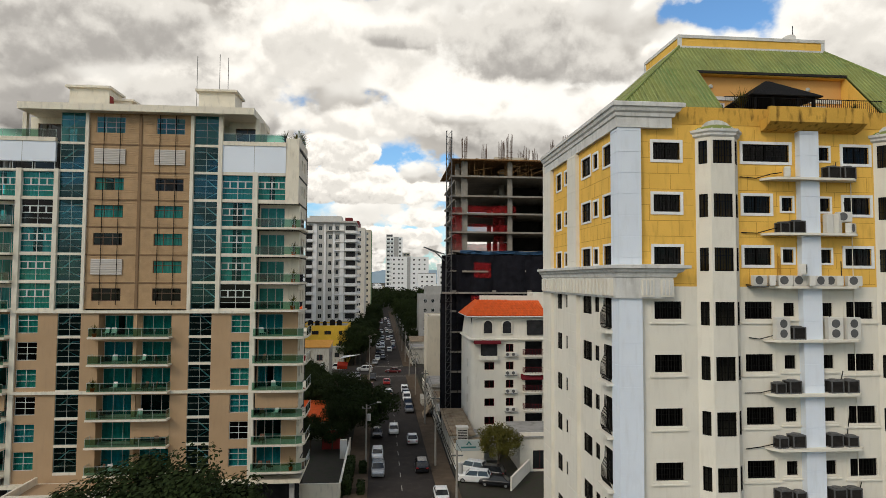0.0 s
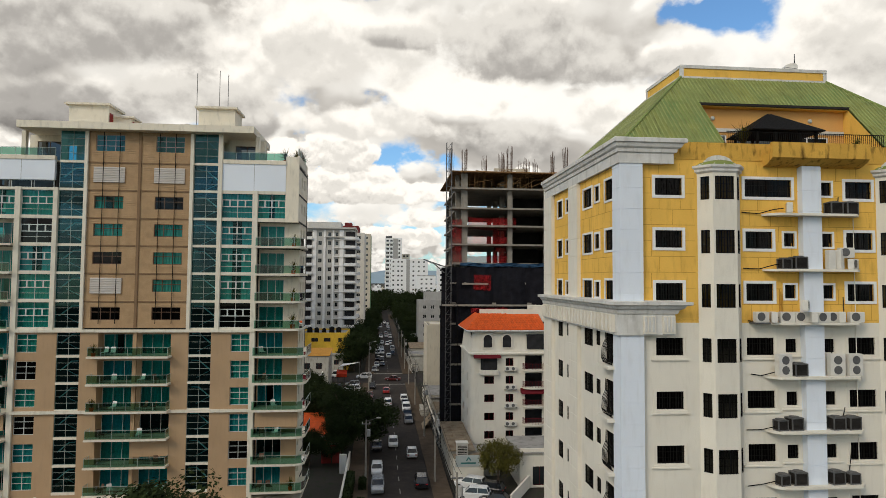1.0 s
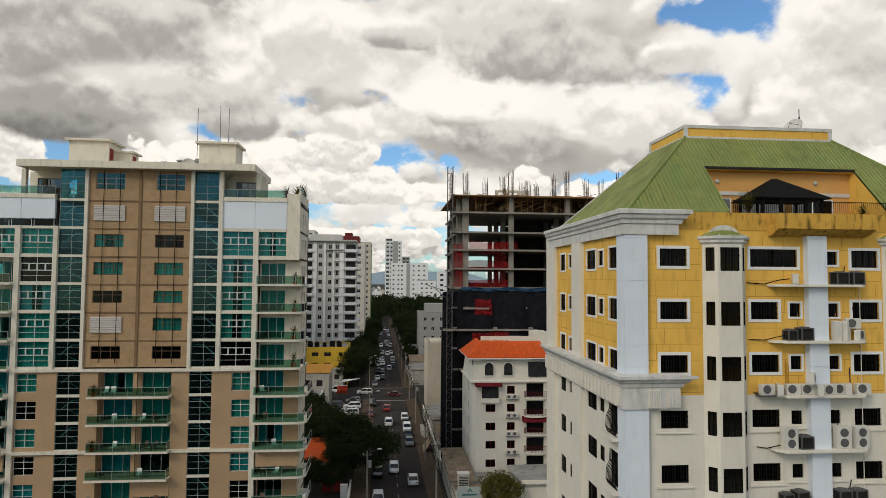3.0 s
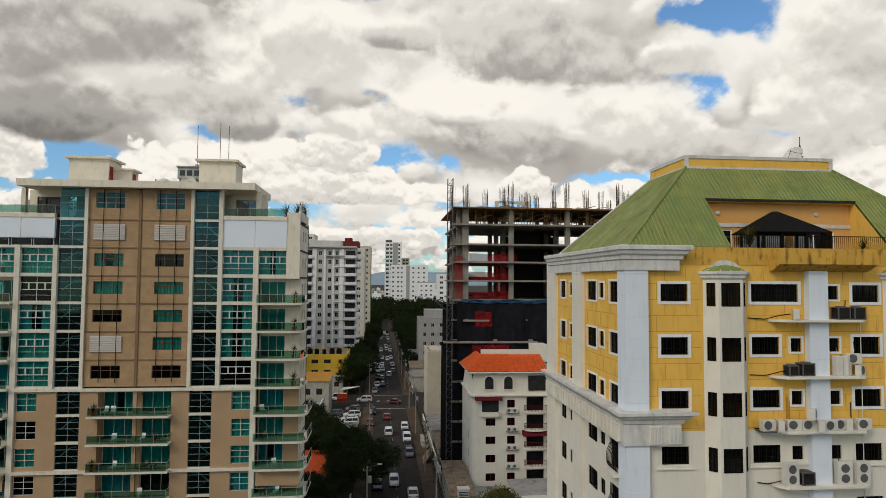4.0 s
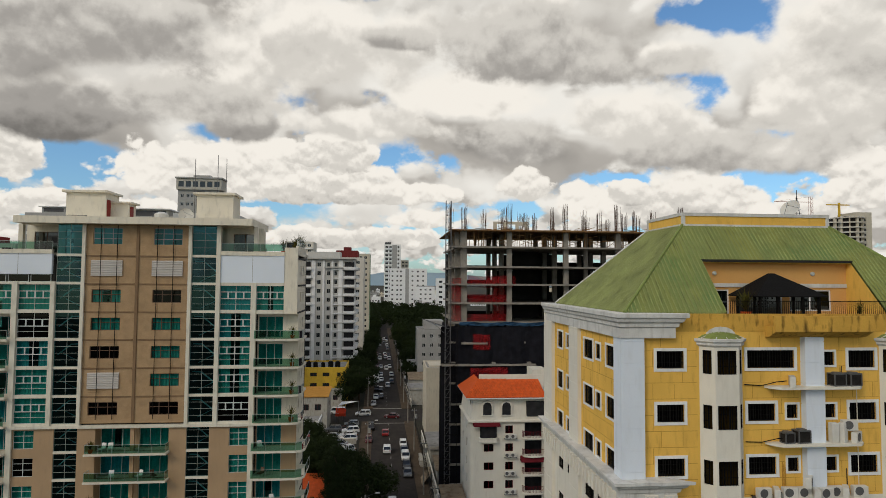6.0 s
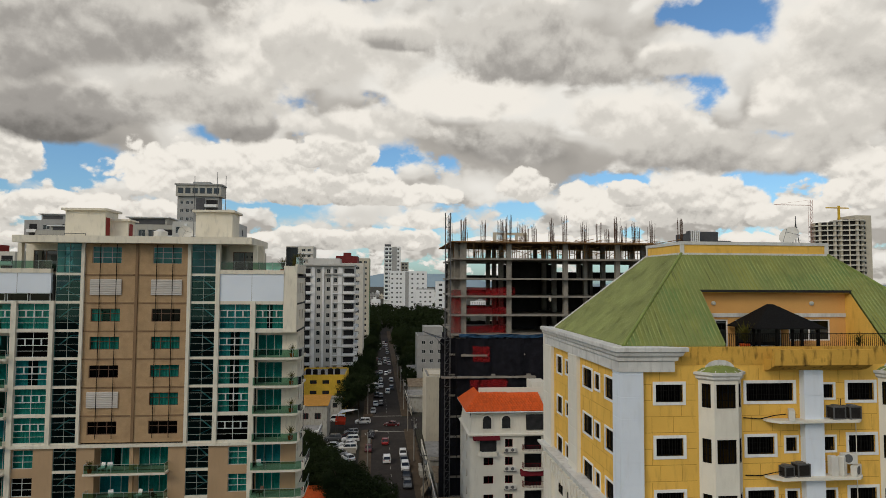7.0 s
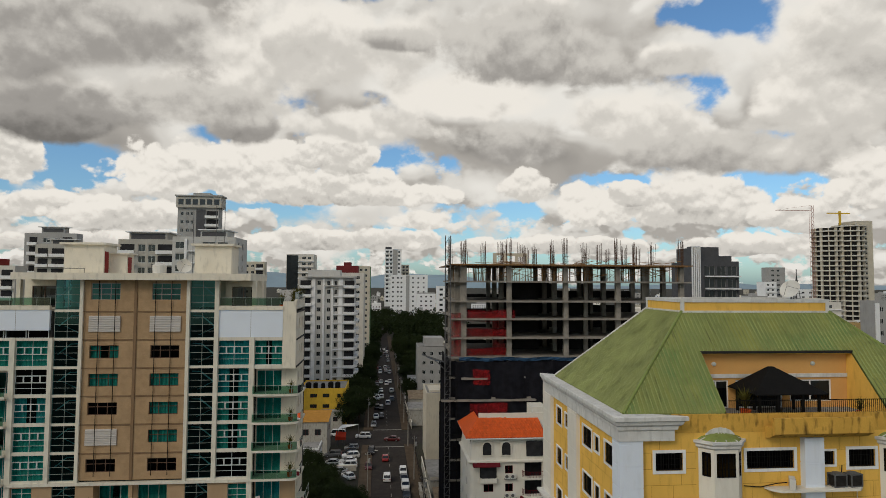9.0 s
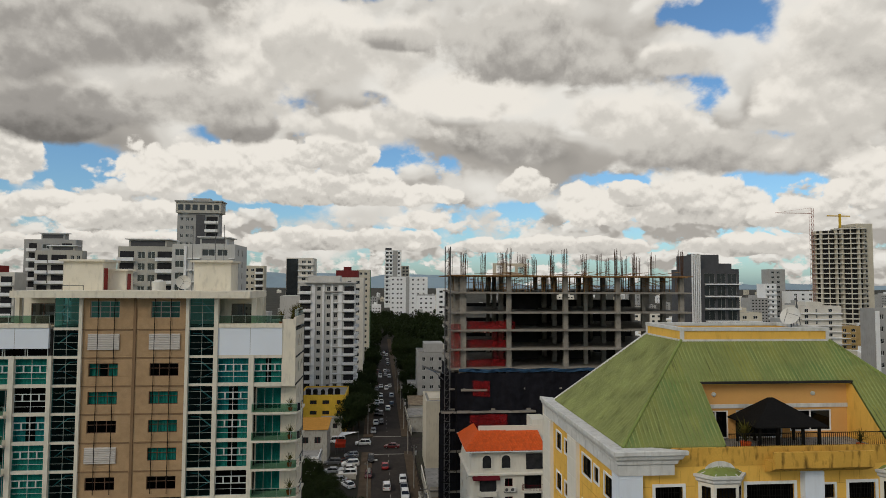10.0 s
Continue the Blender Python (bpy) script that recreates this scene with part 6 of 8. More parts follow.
            place("tile", tm, b, Matrix.Translation((xa + 0.2 + c * 0.42, y, z + 0.01)) @ pose(0, 0, 0, slope, 0, 0) @ Matrix.Diagonal((1.5, 1, 1.4, 1)))
    for i, z in enumerate((14.2, 11.4, 8.65, 5.9)):
        ac_unit("split", (18.6, YF - 0.4, z), 0)
        ac_unit("split", (19.5, YF - 0.4, z), 0)
        part("ac_bracket", Solid().box(18.1, 20.0, YF - 0.5, YF, z - 0.06, z), M_STEEL, b)


red_roof_house()


# ---- blocks farther off ----
def tower(label, x0, x1, y0, y1, z0, z1, wall, cols, floor=3.0, first=None, sill=1.0, head=2.3, frame_mat=None, pane=None, side="", side_cols=(), bands=(), balconies=(), roof=(), category="building", strips=(), strip_mat=None, seed=0, side_mat=None, side_balconies=()):
    """A block of flats: front to -y with windows at cols on each floor, a side with windows (R looks to +x, L to -x), slab bands, balconies, and boxes on the roof."""
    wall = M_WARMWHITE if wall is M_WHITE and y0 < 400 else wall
    b = thing("apartment_building", ((x0 + x1) / 2, (y0 + y1) / 2, 0), label, category)
    frame_mat, pane = frame_mat or M_WHITE, pane or M_GLAZING
    fc = Face(0, y0)
    n = int((z1 - 0.6 - z0) / floor)
    zs = [z1 - 0.7 - floor * (k + 1) for k in range(n)]
    holes = [(a, c, z + sill, z + head) for z in zs for a, c in cols]
    part("front_wall", holed(Solid(), x0, x1, min(zs) if first is None else first, z1, holes, 0, 0.3), wall, b, m=fc.m())
    for h in holes:
        simple_window(b, fc, *h, frame_mat, pane, 0.14, (0.5,) if h[1] - h[0] > 0.7 else ())
    for s_, xw in (("L", x0), ("R", x1)):
        f = Face(xw, y1, -90) if s_ == "L" else Face(xw, y0, 90)
        w = y1 - y0
        hs = [(a, c, z + sill, z + head) for z in zs for a, c in side_cols] if s_ in side else []
        part("side_wall", holed(Solid(), 0.0 if s_ == "L" else 0.3, w - 0.3 if s_ == "L" else w, min(zs), z1, hs, 0, 0.3), side_mat or wall, b, m=f.m())
        for h in hs:
            simple_window(b, f, *h, frame_mat, pane, 0.14, ())
        if s_ in side:
            for a, c in side_balconies:
                for z in zs:
                    part("balcony", Solid().box(a, c, -1.2, 0, z - 0.15, z + 0.85), M_WHITE, b, m=f.m())
    part("rear_wall", Solid().box(x0 + 0.3, x1 - 0.3, y1 - 0.3, y1, min(zs), z1), wall, b)
    part("roof", Solid().box(x0 + 0.3, x1 - 0.3, y0 + 0.3, y1 - 0.3, z1 - 0.6, z1 - 0.4), M_ROOFGREY, b)
    if min(zs) > 0.02:
        part("plinth", Solid().box(x0, x1, y0, y1, 0, min(zs)), wall, b)
    for a, c, out in bands:
        for z in zs:
            part("slab_band", Solid().box(a, c, -out, 0, z - 0.2, z + 0.1), M_WHITE, b, m=fc.m())
    for a, c, out in balconies:
        for z in zs:
            part("balcony", Solid().box(a, c, -out, -out + 0.12, z - 0.15, z + 0.8).box(a, c, -out + 0.12, 0, z - 0.15, z + 0.05), M_WHITE, b, m=fc.m())
            # flat dark sheet on the wall paints the balcony recess's shade
            part("balcony_opening", Solid().box(a + 0.3, c - 0.3, -0.012, 0.0, z + 0.1, z + 2.5), M_SHADE, b, m=fc.m())
    for a, c in strips:
        part("wall_strip", Solid().box(a, c, -0.35, 0, min(zs), z1 - 0.6), strip_mat or M_GREYPAINT, b, m=fc.m())
    for bx in roof:
        mat = bx[6] if len(bx) > 6 else wall
        part("roof_house", Solid().box(*bx[:6]), mat, b)
    return b


M_GLAZING = material("dark_glazing", (0.02, 0.024, 0.026), 0.15, 0.3, 0.5, 0.0)
M_MAROONW = material("maroon_wall", (0.16, 0.03, 0.03), 0.8, 0.15)
M_GREENP = material("green_paint", (0.10, 0.20, 0.09), 0.8, 0.1)

# grey and white block on the street's west side
G = 215.0
tower("tall white and grey apartment block with stacked balconies", -29.5, -11.0, G, G + 16, 0, 45.4, M_LIGHTGREY, [(-23.4, -22.2), (-20.1, -19.0), (-17.6, -16.6)], 3.0, sill=0.9, head=2.3, frame_mat=M_GREYPAINT, side="R", side_cols=((3, 4), (7, 8)), side_balconies=((1.0, 6.0), (9.0, 14.0)),
      balconies=((-14.5, -10.6, 1.1), (-29.4, -25.3, 1.0)), strips=((-25.2, -24.0), (-21.6, -20.9), (-18.6, -18.0), (-16.2, -14.8)), strip_mat=M_WHITE, bands=((-18.0, -10.9, 0.5),),
      roof=((-27, -16, G + 3, G + 12, 45.2, 47.8), (-36.0, -29.52, G + 1, G + 14, 0, 40.8), (-27.6, -10.6, G - 1.2, G + 15, 45.2, 45.7), (-21, -11.4, G - 1.0, G + 1, 42.2, 42.6)))
tower("white apartment block with a maroon rooftop", -22.5, -9.4, 262, 282, 0, 47.5, M_WHITE, [(-20, -18.5), (-16, -14.5), (-12.5, -11)], 3.0, side="R", side_cols=((2, 3.2), (6, 7.2), (11, 12.2), (15, 16.2)), roof=((-21, -12, 264, 280, 47.5, 50.5, M_MAROONW), (-18, -15, 266, 272, 50.5, 52.0, M_MAROONW)))
tower("slim apartment block with green edge columns", -15.5, -8.6, 330, 350, 0, 52, M_BEIGE, [(-14, -12.5), (-11.5, -10)], 3.0, side="R", side_cols=((2, 3.2), (6, 7.2), (11, 12.2), (15, 16.2)), side_mat=M_GREENP)
# bright yellow house
tower("bright yellow low house with a cluttered flat roof", -25.5, -11.7, 190, 206, 0, 11.9, M_YHOUSE, [(-22.3, -20.3), (-18.6, -16.6), (-14.3, -13.3)], 3.1, sill=1.1, head=2.2, frame_mat=M_MAROON)
# beige block east of the street
tower("beige four-storey block beside the street", 10.0, 18.0, 152, 166, 0, 16.9, M_BEIGE, [(15.0, 16.2)], 3.2, side="L", side_cols=((2, 3), (9, 10)), roof=((11, 16, 156, 164, 16.3, 16.88),))
tower("white low block with small square windows", 11.6, 22.0, 224, 240, 0, 20.5, M_GREYPAINT, [(13.2, 14.4), (16.0, 17.2), (19.0, 20.2)], 3.3, side="L", side_cols=((3, 4), (8, 9), (12, 13)), roof=((14, 21, 226, 236, 20.5, 23.5),))
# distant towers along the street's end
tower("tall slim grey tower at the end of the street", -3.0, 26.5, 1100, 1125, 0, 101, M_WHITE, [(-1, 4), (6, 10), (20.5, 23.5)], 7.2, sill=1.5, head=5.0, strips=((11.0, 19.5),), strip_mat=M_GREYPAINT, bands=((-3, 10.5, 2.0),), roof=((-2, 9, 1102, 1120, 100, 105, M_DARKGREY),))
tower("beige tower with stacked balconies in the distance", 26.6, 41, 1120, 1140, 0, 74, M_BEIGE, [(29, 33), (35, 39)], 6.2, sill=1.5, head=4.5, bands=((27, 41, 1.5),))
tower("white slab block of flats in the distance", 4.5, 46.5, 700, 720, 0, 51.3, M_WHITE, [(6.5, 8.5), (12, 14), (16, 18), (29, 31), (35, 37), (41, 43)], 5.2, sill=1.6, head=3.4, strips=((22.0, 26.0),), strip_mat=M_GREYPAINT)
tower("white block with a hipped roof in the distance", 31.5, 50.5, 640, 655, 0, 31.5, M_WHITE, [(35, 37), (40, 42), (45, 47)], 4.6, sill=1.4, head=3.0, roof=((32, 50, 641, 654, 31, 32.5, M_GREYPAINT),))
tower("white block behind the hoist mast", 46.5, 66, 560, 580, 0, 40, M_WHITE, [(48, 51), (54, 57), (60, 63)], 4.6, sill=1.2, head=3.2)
# behind the teal tower
tower("tall grey and white tower with a projecting top storey", -75.0, -60.6, 230, 235, 0, 70.2, M_GREYPAINT, [(-74, -73), (-72, -71), (-70.4, -69.6)], 3.0, sill=0.9, head=2.1, balconies=((-65.2, -60.6, 1.3),), strips=((-68.4, -65.4),), strip_mat=M_DARKGREY,
      roof=((-75.4, -59.6, 229.2, 235.4, 70.2, 74.2, M_PALEGREY), (-75.8, -59.2, 228.8, 235.8, 74.2, 74.7, M_GREYPAINT), (-70, -64, 231, 234, 74.7, 75.7, M_GREYPAINT), *((-74.6 + 2.5 * i, -72.8 + 2.5 * i, 229.17, 229.2, 71.2, 73.2, M_GLAZING) for i in range(6))))
tower("white stepped apartment block with wide windows", -56.6, -40.3, 170, 184, 0, 55.6, M_LIGHTGREY, [(-55.8, -53.6), (-48.9, -45.6), (-44.9, -42.3)], 3.1, sill=0.7, head=2.4, side="R", side_cols=((3, 4.2), (8, 9.2)), bands=((-52.5, -49.2, 1.0), (-41.8, -40.4, 0.8)), strips=((-53.4, -52.8),), strip_mat=M_WHITE, roof=((-50, -43, 172, 180, 55.6, 57.5), (-49.6, -43.4, 171.98, 171.995, 55.9, 57.1, M_DARKGREY), (-50.6, -42.4, 171.4, 181, 57.5, 57.75, M_WHITE)))
tower("white apartment block with long balconies", -72, -56.8, 174, 188, 0, 55.0, M_PALEGREY, [(-66.8, -65.0), (-64.2, -62.4), (-60.8, -57.8)], 3.1, sill=0.6, head=2.4, balconies=((-71.8, -67.5, 1.2), (-62.0, -57.2, 1.0)), roof=((-70, -60, 176, 184, 55, 57), (-69.5, -60.5, 175.98, 175.995, 55.2, 56.7, M_DARKGREY), (-70.8, -59.2, 175.2, 185, 57, 57.25, M_WHITE)))
tower("grey apartment tower with pale balconies", -112.5, -97.0, 204, 208, 0, 58.5, M_GREYPAINT, [(-107, -105), (-103.5, -102), (-99.5, -98)], 3.0, sill=0.8, head=2.2, balconies=((-111.3, -108.4, 1.0), (-101.5, -98, 1.0)), roof=((-108, -101, 205, 207.5, 58.5, 60.4), (-107.5, -101.5, 204.98, 204.995, 58.9, 60.0, M_DARKGREY), (-108.8, -100.2, 204.3, 207.8, 60.4, 60.65, M_WHITE)), bands=((-107.6, -102, 0.5),))
tower("white apartment block with dark recessed balconies", -106, -92.3, 198, 201, 0, 54.8, M_PALEGREY, [(-95.6, -94.6), (-93.9, -92.9)], 3.1, sill=0.8, head=2.3, balconies=((-105.5, -102, 1.0), (-101.5, -96.5, 1.2)), roof=((-102, -95, 199, 201, 54.8, 56.2), (-101.5, -95.5, 198.98, 198.995, 55.0, 56.0, M_DARKGREY), (-102.8, -94.2, 198.4, 201.2, 56.2, 56.45, M_WHITE)))
tower("white apartment block with a red hipped roof", -125, -107, 190, 196, 0, 48.0, M_WHITE, [(-120, -118.8), (-117.6, -116.4), (-113, -112)], 3.0, sill=0.7, head=2.2, balconies=((-111, -107.3, 1.0),), roof=((-122, -112, 190.5, 196, 48, 50, M_REDPAINT),))
tower("beige apartment block in the distance", -72, -57.5, 300, 306, 0, 53, M_BEIGE, [(-70.5, -68.5), (-66.8, -64.8), (-63.6, -62.2)], 3.0, balconies=((-61.6, -57.8, 1.0),))
tower("glass-fronted block in the distance", -52, -38, 330, 345, 0, 58, M_WHITE, [(-44, -42), (-41, -39.3)], 3.0, strips=((-51.8, -46),), strip_mat=M_GLAZING, bands=((-46, -38, 1.0),))
# east of the yellow block
tower("dark grey modern apartment tower with white slab edges", 79.0, 89.2, 150, 166, 0, 49.5, M_DARKGREY, [(80.0, 82.8), (83.4, 85.6), (86.2, 88.6)], 3.1, sill=0.2, head=2.6, frame_mat=M_GREYPAINT, bands=((80.2, 89.3, 0.9),), strips=tuple((76.65 + 0.5 * i, 76.9 + 0.5 * i) for i in range(5)), strip_mat=M_WHITE, roof=(*((76.65 + 0.5 * i, 76.9 + 0.5 * i, 149.65, 150.0, 48.9, 53.3, M_WHITE) for i in range(5)), (76.5, 78.995, 150.01, 151.99, 0, 53.2, M_DARKGREY), (79.5, 85, 152, 164, 49.5, 53.2, M_DARKGREY), (85, 89, 153, 164, 49.5, 51, M_DARKGREY)))
tower("pale grey tower with vertical fins", 125.8, 145, 150, 155, 0, 39.6, M_GREYPAINT, [(127.3, 128.3), (133.8, 134.9)], 3.1, strips=((125.9, 126.9), (129.3, 132.3), (135.3, 137.3)), strip_mat=M_WHITE)
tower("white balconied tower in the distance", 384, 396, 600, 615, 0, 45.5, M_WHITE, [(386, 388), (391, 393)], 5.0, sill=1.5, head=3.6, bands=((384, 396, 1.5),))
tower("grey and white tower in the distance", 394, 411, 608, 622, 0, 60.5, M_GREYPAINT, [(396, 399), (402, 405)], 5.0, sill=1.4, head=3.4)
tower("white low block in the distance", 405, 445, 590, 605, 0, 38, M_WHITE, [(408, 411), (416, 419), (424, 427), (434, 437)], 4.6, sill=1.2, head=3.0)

tower("ochre low apartment block with dark window openings", 250, 268, 330, 345, 0, 22.0, material("ochre_paint", (0.42, 0.29, 0.12), 0.85, 0.15, 0.4, 0.1, dirt=(0.2, 0.14, 0.07), dirt_amount=0.5, streak=0.8), [(252, 254), (257, 259), (262, 264.5)], 3.1, sill=0.7, head=2.3, bands=((255, 261, 1.0),))
tower("white low apartment block with long open balconies", 211, 233, 300, 315, 0, 34.5, M_WHITE, [(213, 215), (219, 220), (226, 228)], 3.1, sill=0.6, head=2.3, bands=((211, 233, 1.2),), roof=((215, 224, 302, 310, 34.5, 36.5),))
tower("grimy low block with a flat roof", 150, 166, 262, 276, 0, 33.0, M_BEIGE, [(152, 154), (157, 159), (162, 164)], 3.1, bands=((150, 166, 0.8),), roof=((153, 160, 264, 270, 33, 35),))


def round_tower(cx, cy, r, x_wall, z1, label):
    b = thing("apartment_tower", (cx, cy, 0), label, "building")
    n = int(z1 / 3.55)
    ring = lambda rr: [(cx + rr * math.cos(a), cy + rr * math.sin(a)) for a in [i * math.pi / 12 for i in range(24)]]
    # near-black core paints the shade of the recesses between the slabs
    part("core", Solid().prism(ring(r - 2.2), 0, z1), M_SHADECON, b)
    for i in range(12):
        a = i * math.pi / 6
        p, q = Vector((cx, cy, 0)) + (r - 3) * Vector((math.cos(a), math.sin(a), 0)), Vector((cx, cy, 0)) + (r - 0.7) * Vector((math.cos(a), math.sin(a), 0))
        w = Vector((-math.sin(a), math.cos(a), 0)) * (0.7 if i % 2 else 0.3)
        part("partition_wall", Solid().prism([tuple(v)[:2] for v in (p - w, q - w, q + w, p + w)], 0, z1), M_BEIGE, b)
    for k in range(1, n + 1):
        z = k * 3.55
        part("balcony_slab", Solid().prism(ring(r), z - 0.45, z + 0.35), M_WARMWHITE, b)
    if x_wall:
        a, c = x_wall
        hs = [(x, x + 1.6, k * 3.55 + 1.0, k * 3.55 + 2.4) for k in range(2, n) for x in (a + 2.5, a + 6.5)]
        f = Face(0, cy - r * 0.6)
        part("wall", holed(Solid(), a, c, 0, z1 + 3, hs, 0, 0.4), M_BEIGE, b, m=f.m())
        for h in hs:
            simple_window(b, f, *h, M_BEIGE, M_GLAZING, 0.2, ())
        part("wall_body", Solid().box(a, c, cy - r * 0.6 + 0.5, cy + r, 0, z1 + 3), M_BEIGE, b)


round_tower(319.5, 424, 10.5, None, 84, "unfinished round tower with curved balcony slabs")
round_tower(333.0, 420, 11.0, (334, 346.5), 86, "unfinished tall tower with curved balcony slabs")
M_CRANE = material("faded_red_crane", (0.42, 0.22, 0.18), 0.7, 0.15)
crane = thing("tower_crane", (308, 424, 0), "red tower crane beside the unfinished towers", "crane")
s = Solid()
for x, y in ((307, 423), (309, 423), (307, 425), (309, 425)):
    s.bar((x, y, 0), (x, y, 101), 0.1, 4)
for i in range(34):
    s.bar((307, 423, i * 2.95), (309, 423, i * 2.95 + 2.95), 0.08, 4).bar((309, 423, i * 2.95), (307, 423, i * 2.95 + 2.95), 0.08, 4)
part("mast", s, M_CRANE, crane)
part("jib", Solid().bar((280, 424, 97), (308, 424, 97), 0.25, 4).bar((308, 424, 101), (280, 424, 97), 0.08, 4), M_CRANE, crane)
crane = thing("tower_crane", (330, 424, 0), "yellow tower crane on top of the tower", "crane")
part("mast", Solid().box(329.4, 330.6, 423.4, 424.6, 84, 97), M_YHOUSE, crane)
part("jib", Solid().box(320, 338, 423.7, 424.3, 95, 95.8), M_YHOUSE, crane)


# low town between the streets, out to the hills
def low_town():
    rnd = random.Random(21)
    cells = []
    for i in range(420):
        y = 200 + 2200 * rnd.random() ** 1.6
        x = rnd.uniform(-0.85, 0.95) * y
        if -40 < x < 28 and y < 720:
            continue
        if y < 300 and -130 < x < 90:
            continue
        w, d, h = rnd.uniform(10, 24), rnd.uniform(10, 20), rnd.uniform(6, 20) if rnd.random() < 0.86 else rnd.uniform(22, 34)
        if y > 800:
            h *= 0.8
        cells.append((x, y, w, d, h))
    mats = (M_WHITE, M_BEIGE, M_GREYPAINT, M_OFFWHITE)
    far = [Solid() for _ in mats]
    for i, (x, y, w, d, h) in enumerate(cells):
        k = rnd.randrange(4)
        s = far[k]
        s.box(x, x + w, y, y + d, 0, h)
        if rnd.random() < 0.6:
            s.box(x + w * 0.2, x + w * 0.5, y + d * 0.2, y + d * 0.6, h, h + 2.6)
    dark = Solid()
    for x, y, w, d, h in cells:
        n = int(h / 3)
        for k in range(n):
            for q in range(int(w / 3.5)):
                dark.box(x + 1 + q * 3.5, x + 2.6 + q * 3.5, y - 0.03, y + 0.1, k * 3 + 1, k * 3 + 2.3)
    t = thing("low_town", (0, 900, 0), "low pale houses of the town stretching to the hills", "town", kind="stuff")
    for s, m in zip(far, mats):
        tagged(part("houses", s, m, t), kind="stuff")
    tagged(part("house_windows", dark, M_GLAZING, t), kind="stuff")


low_town()


def hills():
    s = Solid()
    n = 120
    rings = []
    for y, amp in ((4300, 0.0), (4500, 0.75), (4700, 1.0), (4890, 0.6)):
        ring = []
        for i in range(n + 1):
            x = -4000 + 8500 * i / n
            hgt = 60 + 70 * noise.noise(Vector((x * 0.0011, 3.3, 0))) + 45 * noise.noise(Vector((x * 0.004, 8.0, y * 0.002)))
            if x < 1200:
                hgt += 45 * math.exp(-((x + 100) / 900) ** 2)
            ring.append((x, y, max(0, hgt) * amp * (0.9 if x < 700 else 0.5) - (2 if amp == 0 else 0)))
        rings.append(ring)
    s.loft(rings, closed=False, caps=False)
    tagged(part("hills", s, M_HILL), "hazy blue hills on the horizon", "hills", kind="structure")


hills()


# ---- trees ----
def tree_meshes(seed, h, r, leaf_mat, clumps=150, leaf=0.42, count=58):
    rnd = random.Random(seed)
    t, l = Solid(), Solid()
    t.bar((0, 0, 0), (0.1, 0.05, h * 0.45), 0.04 * h * 0.6, 8, 0.02 * h)
    tips = []
    for i in range(9):
        a, e = i * 2.4 + rnd.uniform(-0.3, 0.3), rnd.uniform(0.35, 0.95)
        p = Vector((0.1, 0.05, h * rnd.uniform(0.3, 0.45)))
        q = Vector((r * 0.75 * math.cos(a) * (1.1 - 0.5 * e), r * 0.75 * math.sin(a) * (1.1 - 0.5 * e), h * (0.45 + 0.45 * e)))
        t.bar(p, q, 0.012 * h, 5, 0.004 * h)
        tips.append(q)
    for c in range(clumps):
        u, v = rnd.uniform(-1, 1), rnd.uniform(0, 6.283)
        k = rnd.uniform(0.55, 1.0)
        w = math.sqrt(1 - u * u)
        ctr = Vector((r * k * w * math.cos(v), r * k * w * math.sin(v), h * 0.66 + h * 0.33 * k * u))
        ctr += 0.18 * r * Vector((noise.noise(ctr * 0.6), noise.noise(ctr * 0.6 + Vector((9, 0, 0))), 0.5 * noise.noise(ctr * 0.6 + Vector((0, 9, 0)))))
        cr = r * rnd.uniform(0.16, 0.30)
        for i in range(count):
            d = Vector((rnd.gauss(0, 1), rnd.gauss(0, 1), rnd.gauss(0, 0.8))).normalized()
            p = ctr + d * cr * rnd.uniform(0.6, 1.0)
            n = (d + Vector((rnd.uniform(-0.7, 0.7), rnd.uniform(-0.7, 0.7), rnd.uniform(0, 0.8)))).normalized()
            a1 = n.orthogonal().normalized()
            a2 = n.cross(a1)
            g = leaf * rnd.uniform(0.6, 1.2)
            l.poly([p - a1 * g * 0.5, p - a2 * g * 0.28, p + a1 * g * 0.5, p + a2 * g * 0.28])
    return t.mesh("trunk", M_BARK), l.mesh("crown", leaf_mat)


TREES = [tree_meshes(1, 9, 4.6, M_LEAF), tree_meshes(2, 11, 4.2, M_LEAF, 210, 0.27, 150), tree_meshes(3, 8, 3.4, M_LEAFDRY, 120, 0.32)]


def tree(kind, x, y, s=1.0, turn=0, label="dark green leafy street tree", spread=1.0):
    t = thing("tree", (x, y, 0), label, "tree")
    m = Matrix.Translation((x, y, 0)) @ pose(0, 0, 0, 0, 0, turn) @ Matrix.Diagonal((s * spread, s * spread, s, 1))
    place("trunk", TREES[kind][0], t, m)
    place("crown", TREES[kind][1], t, m)


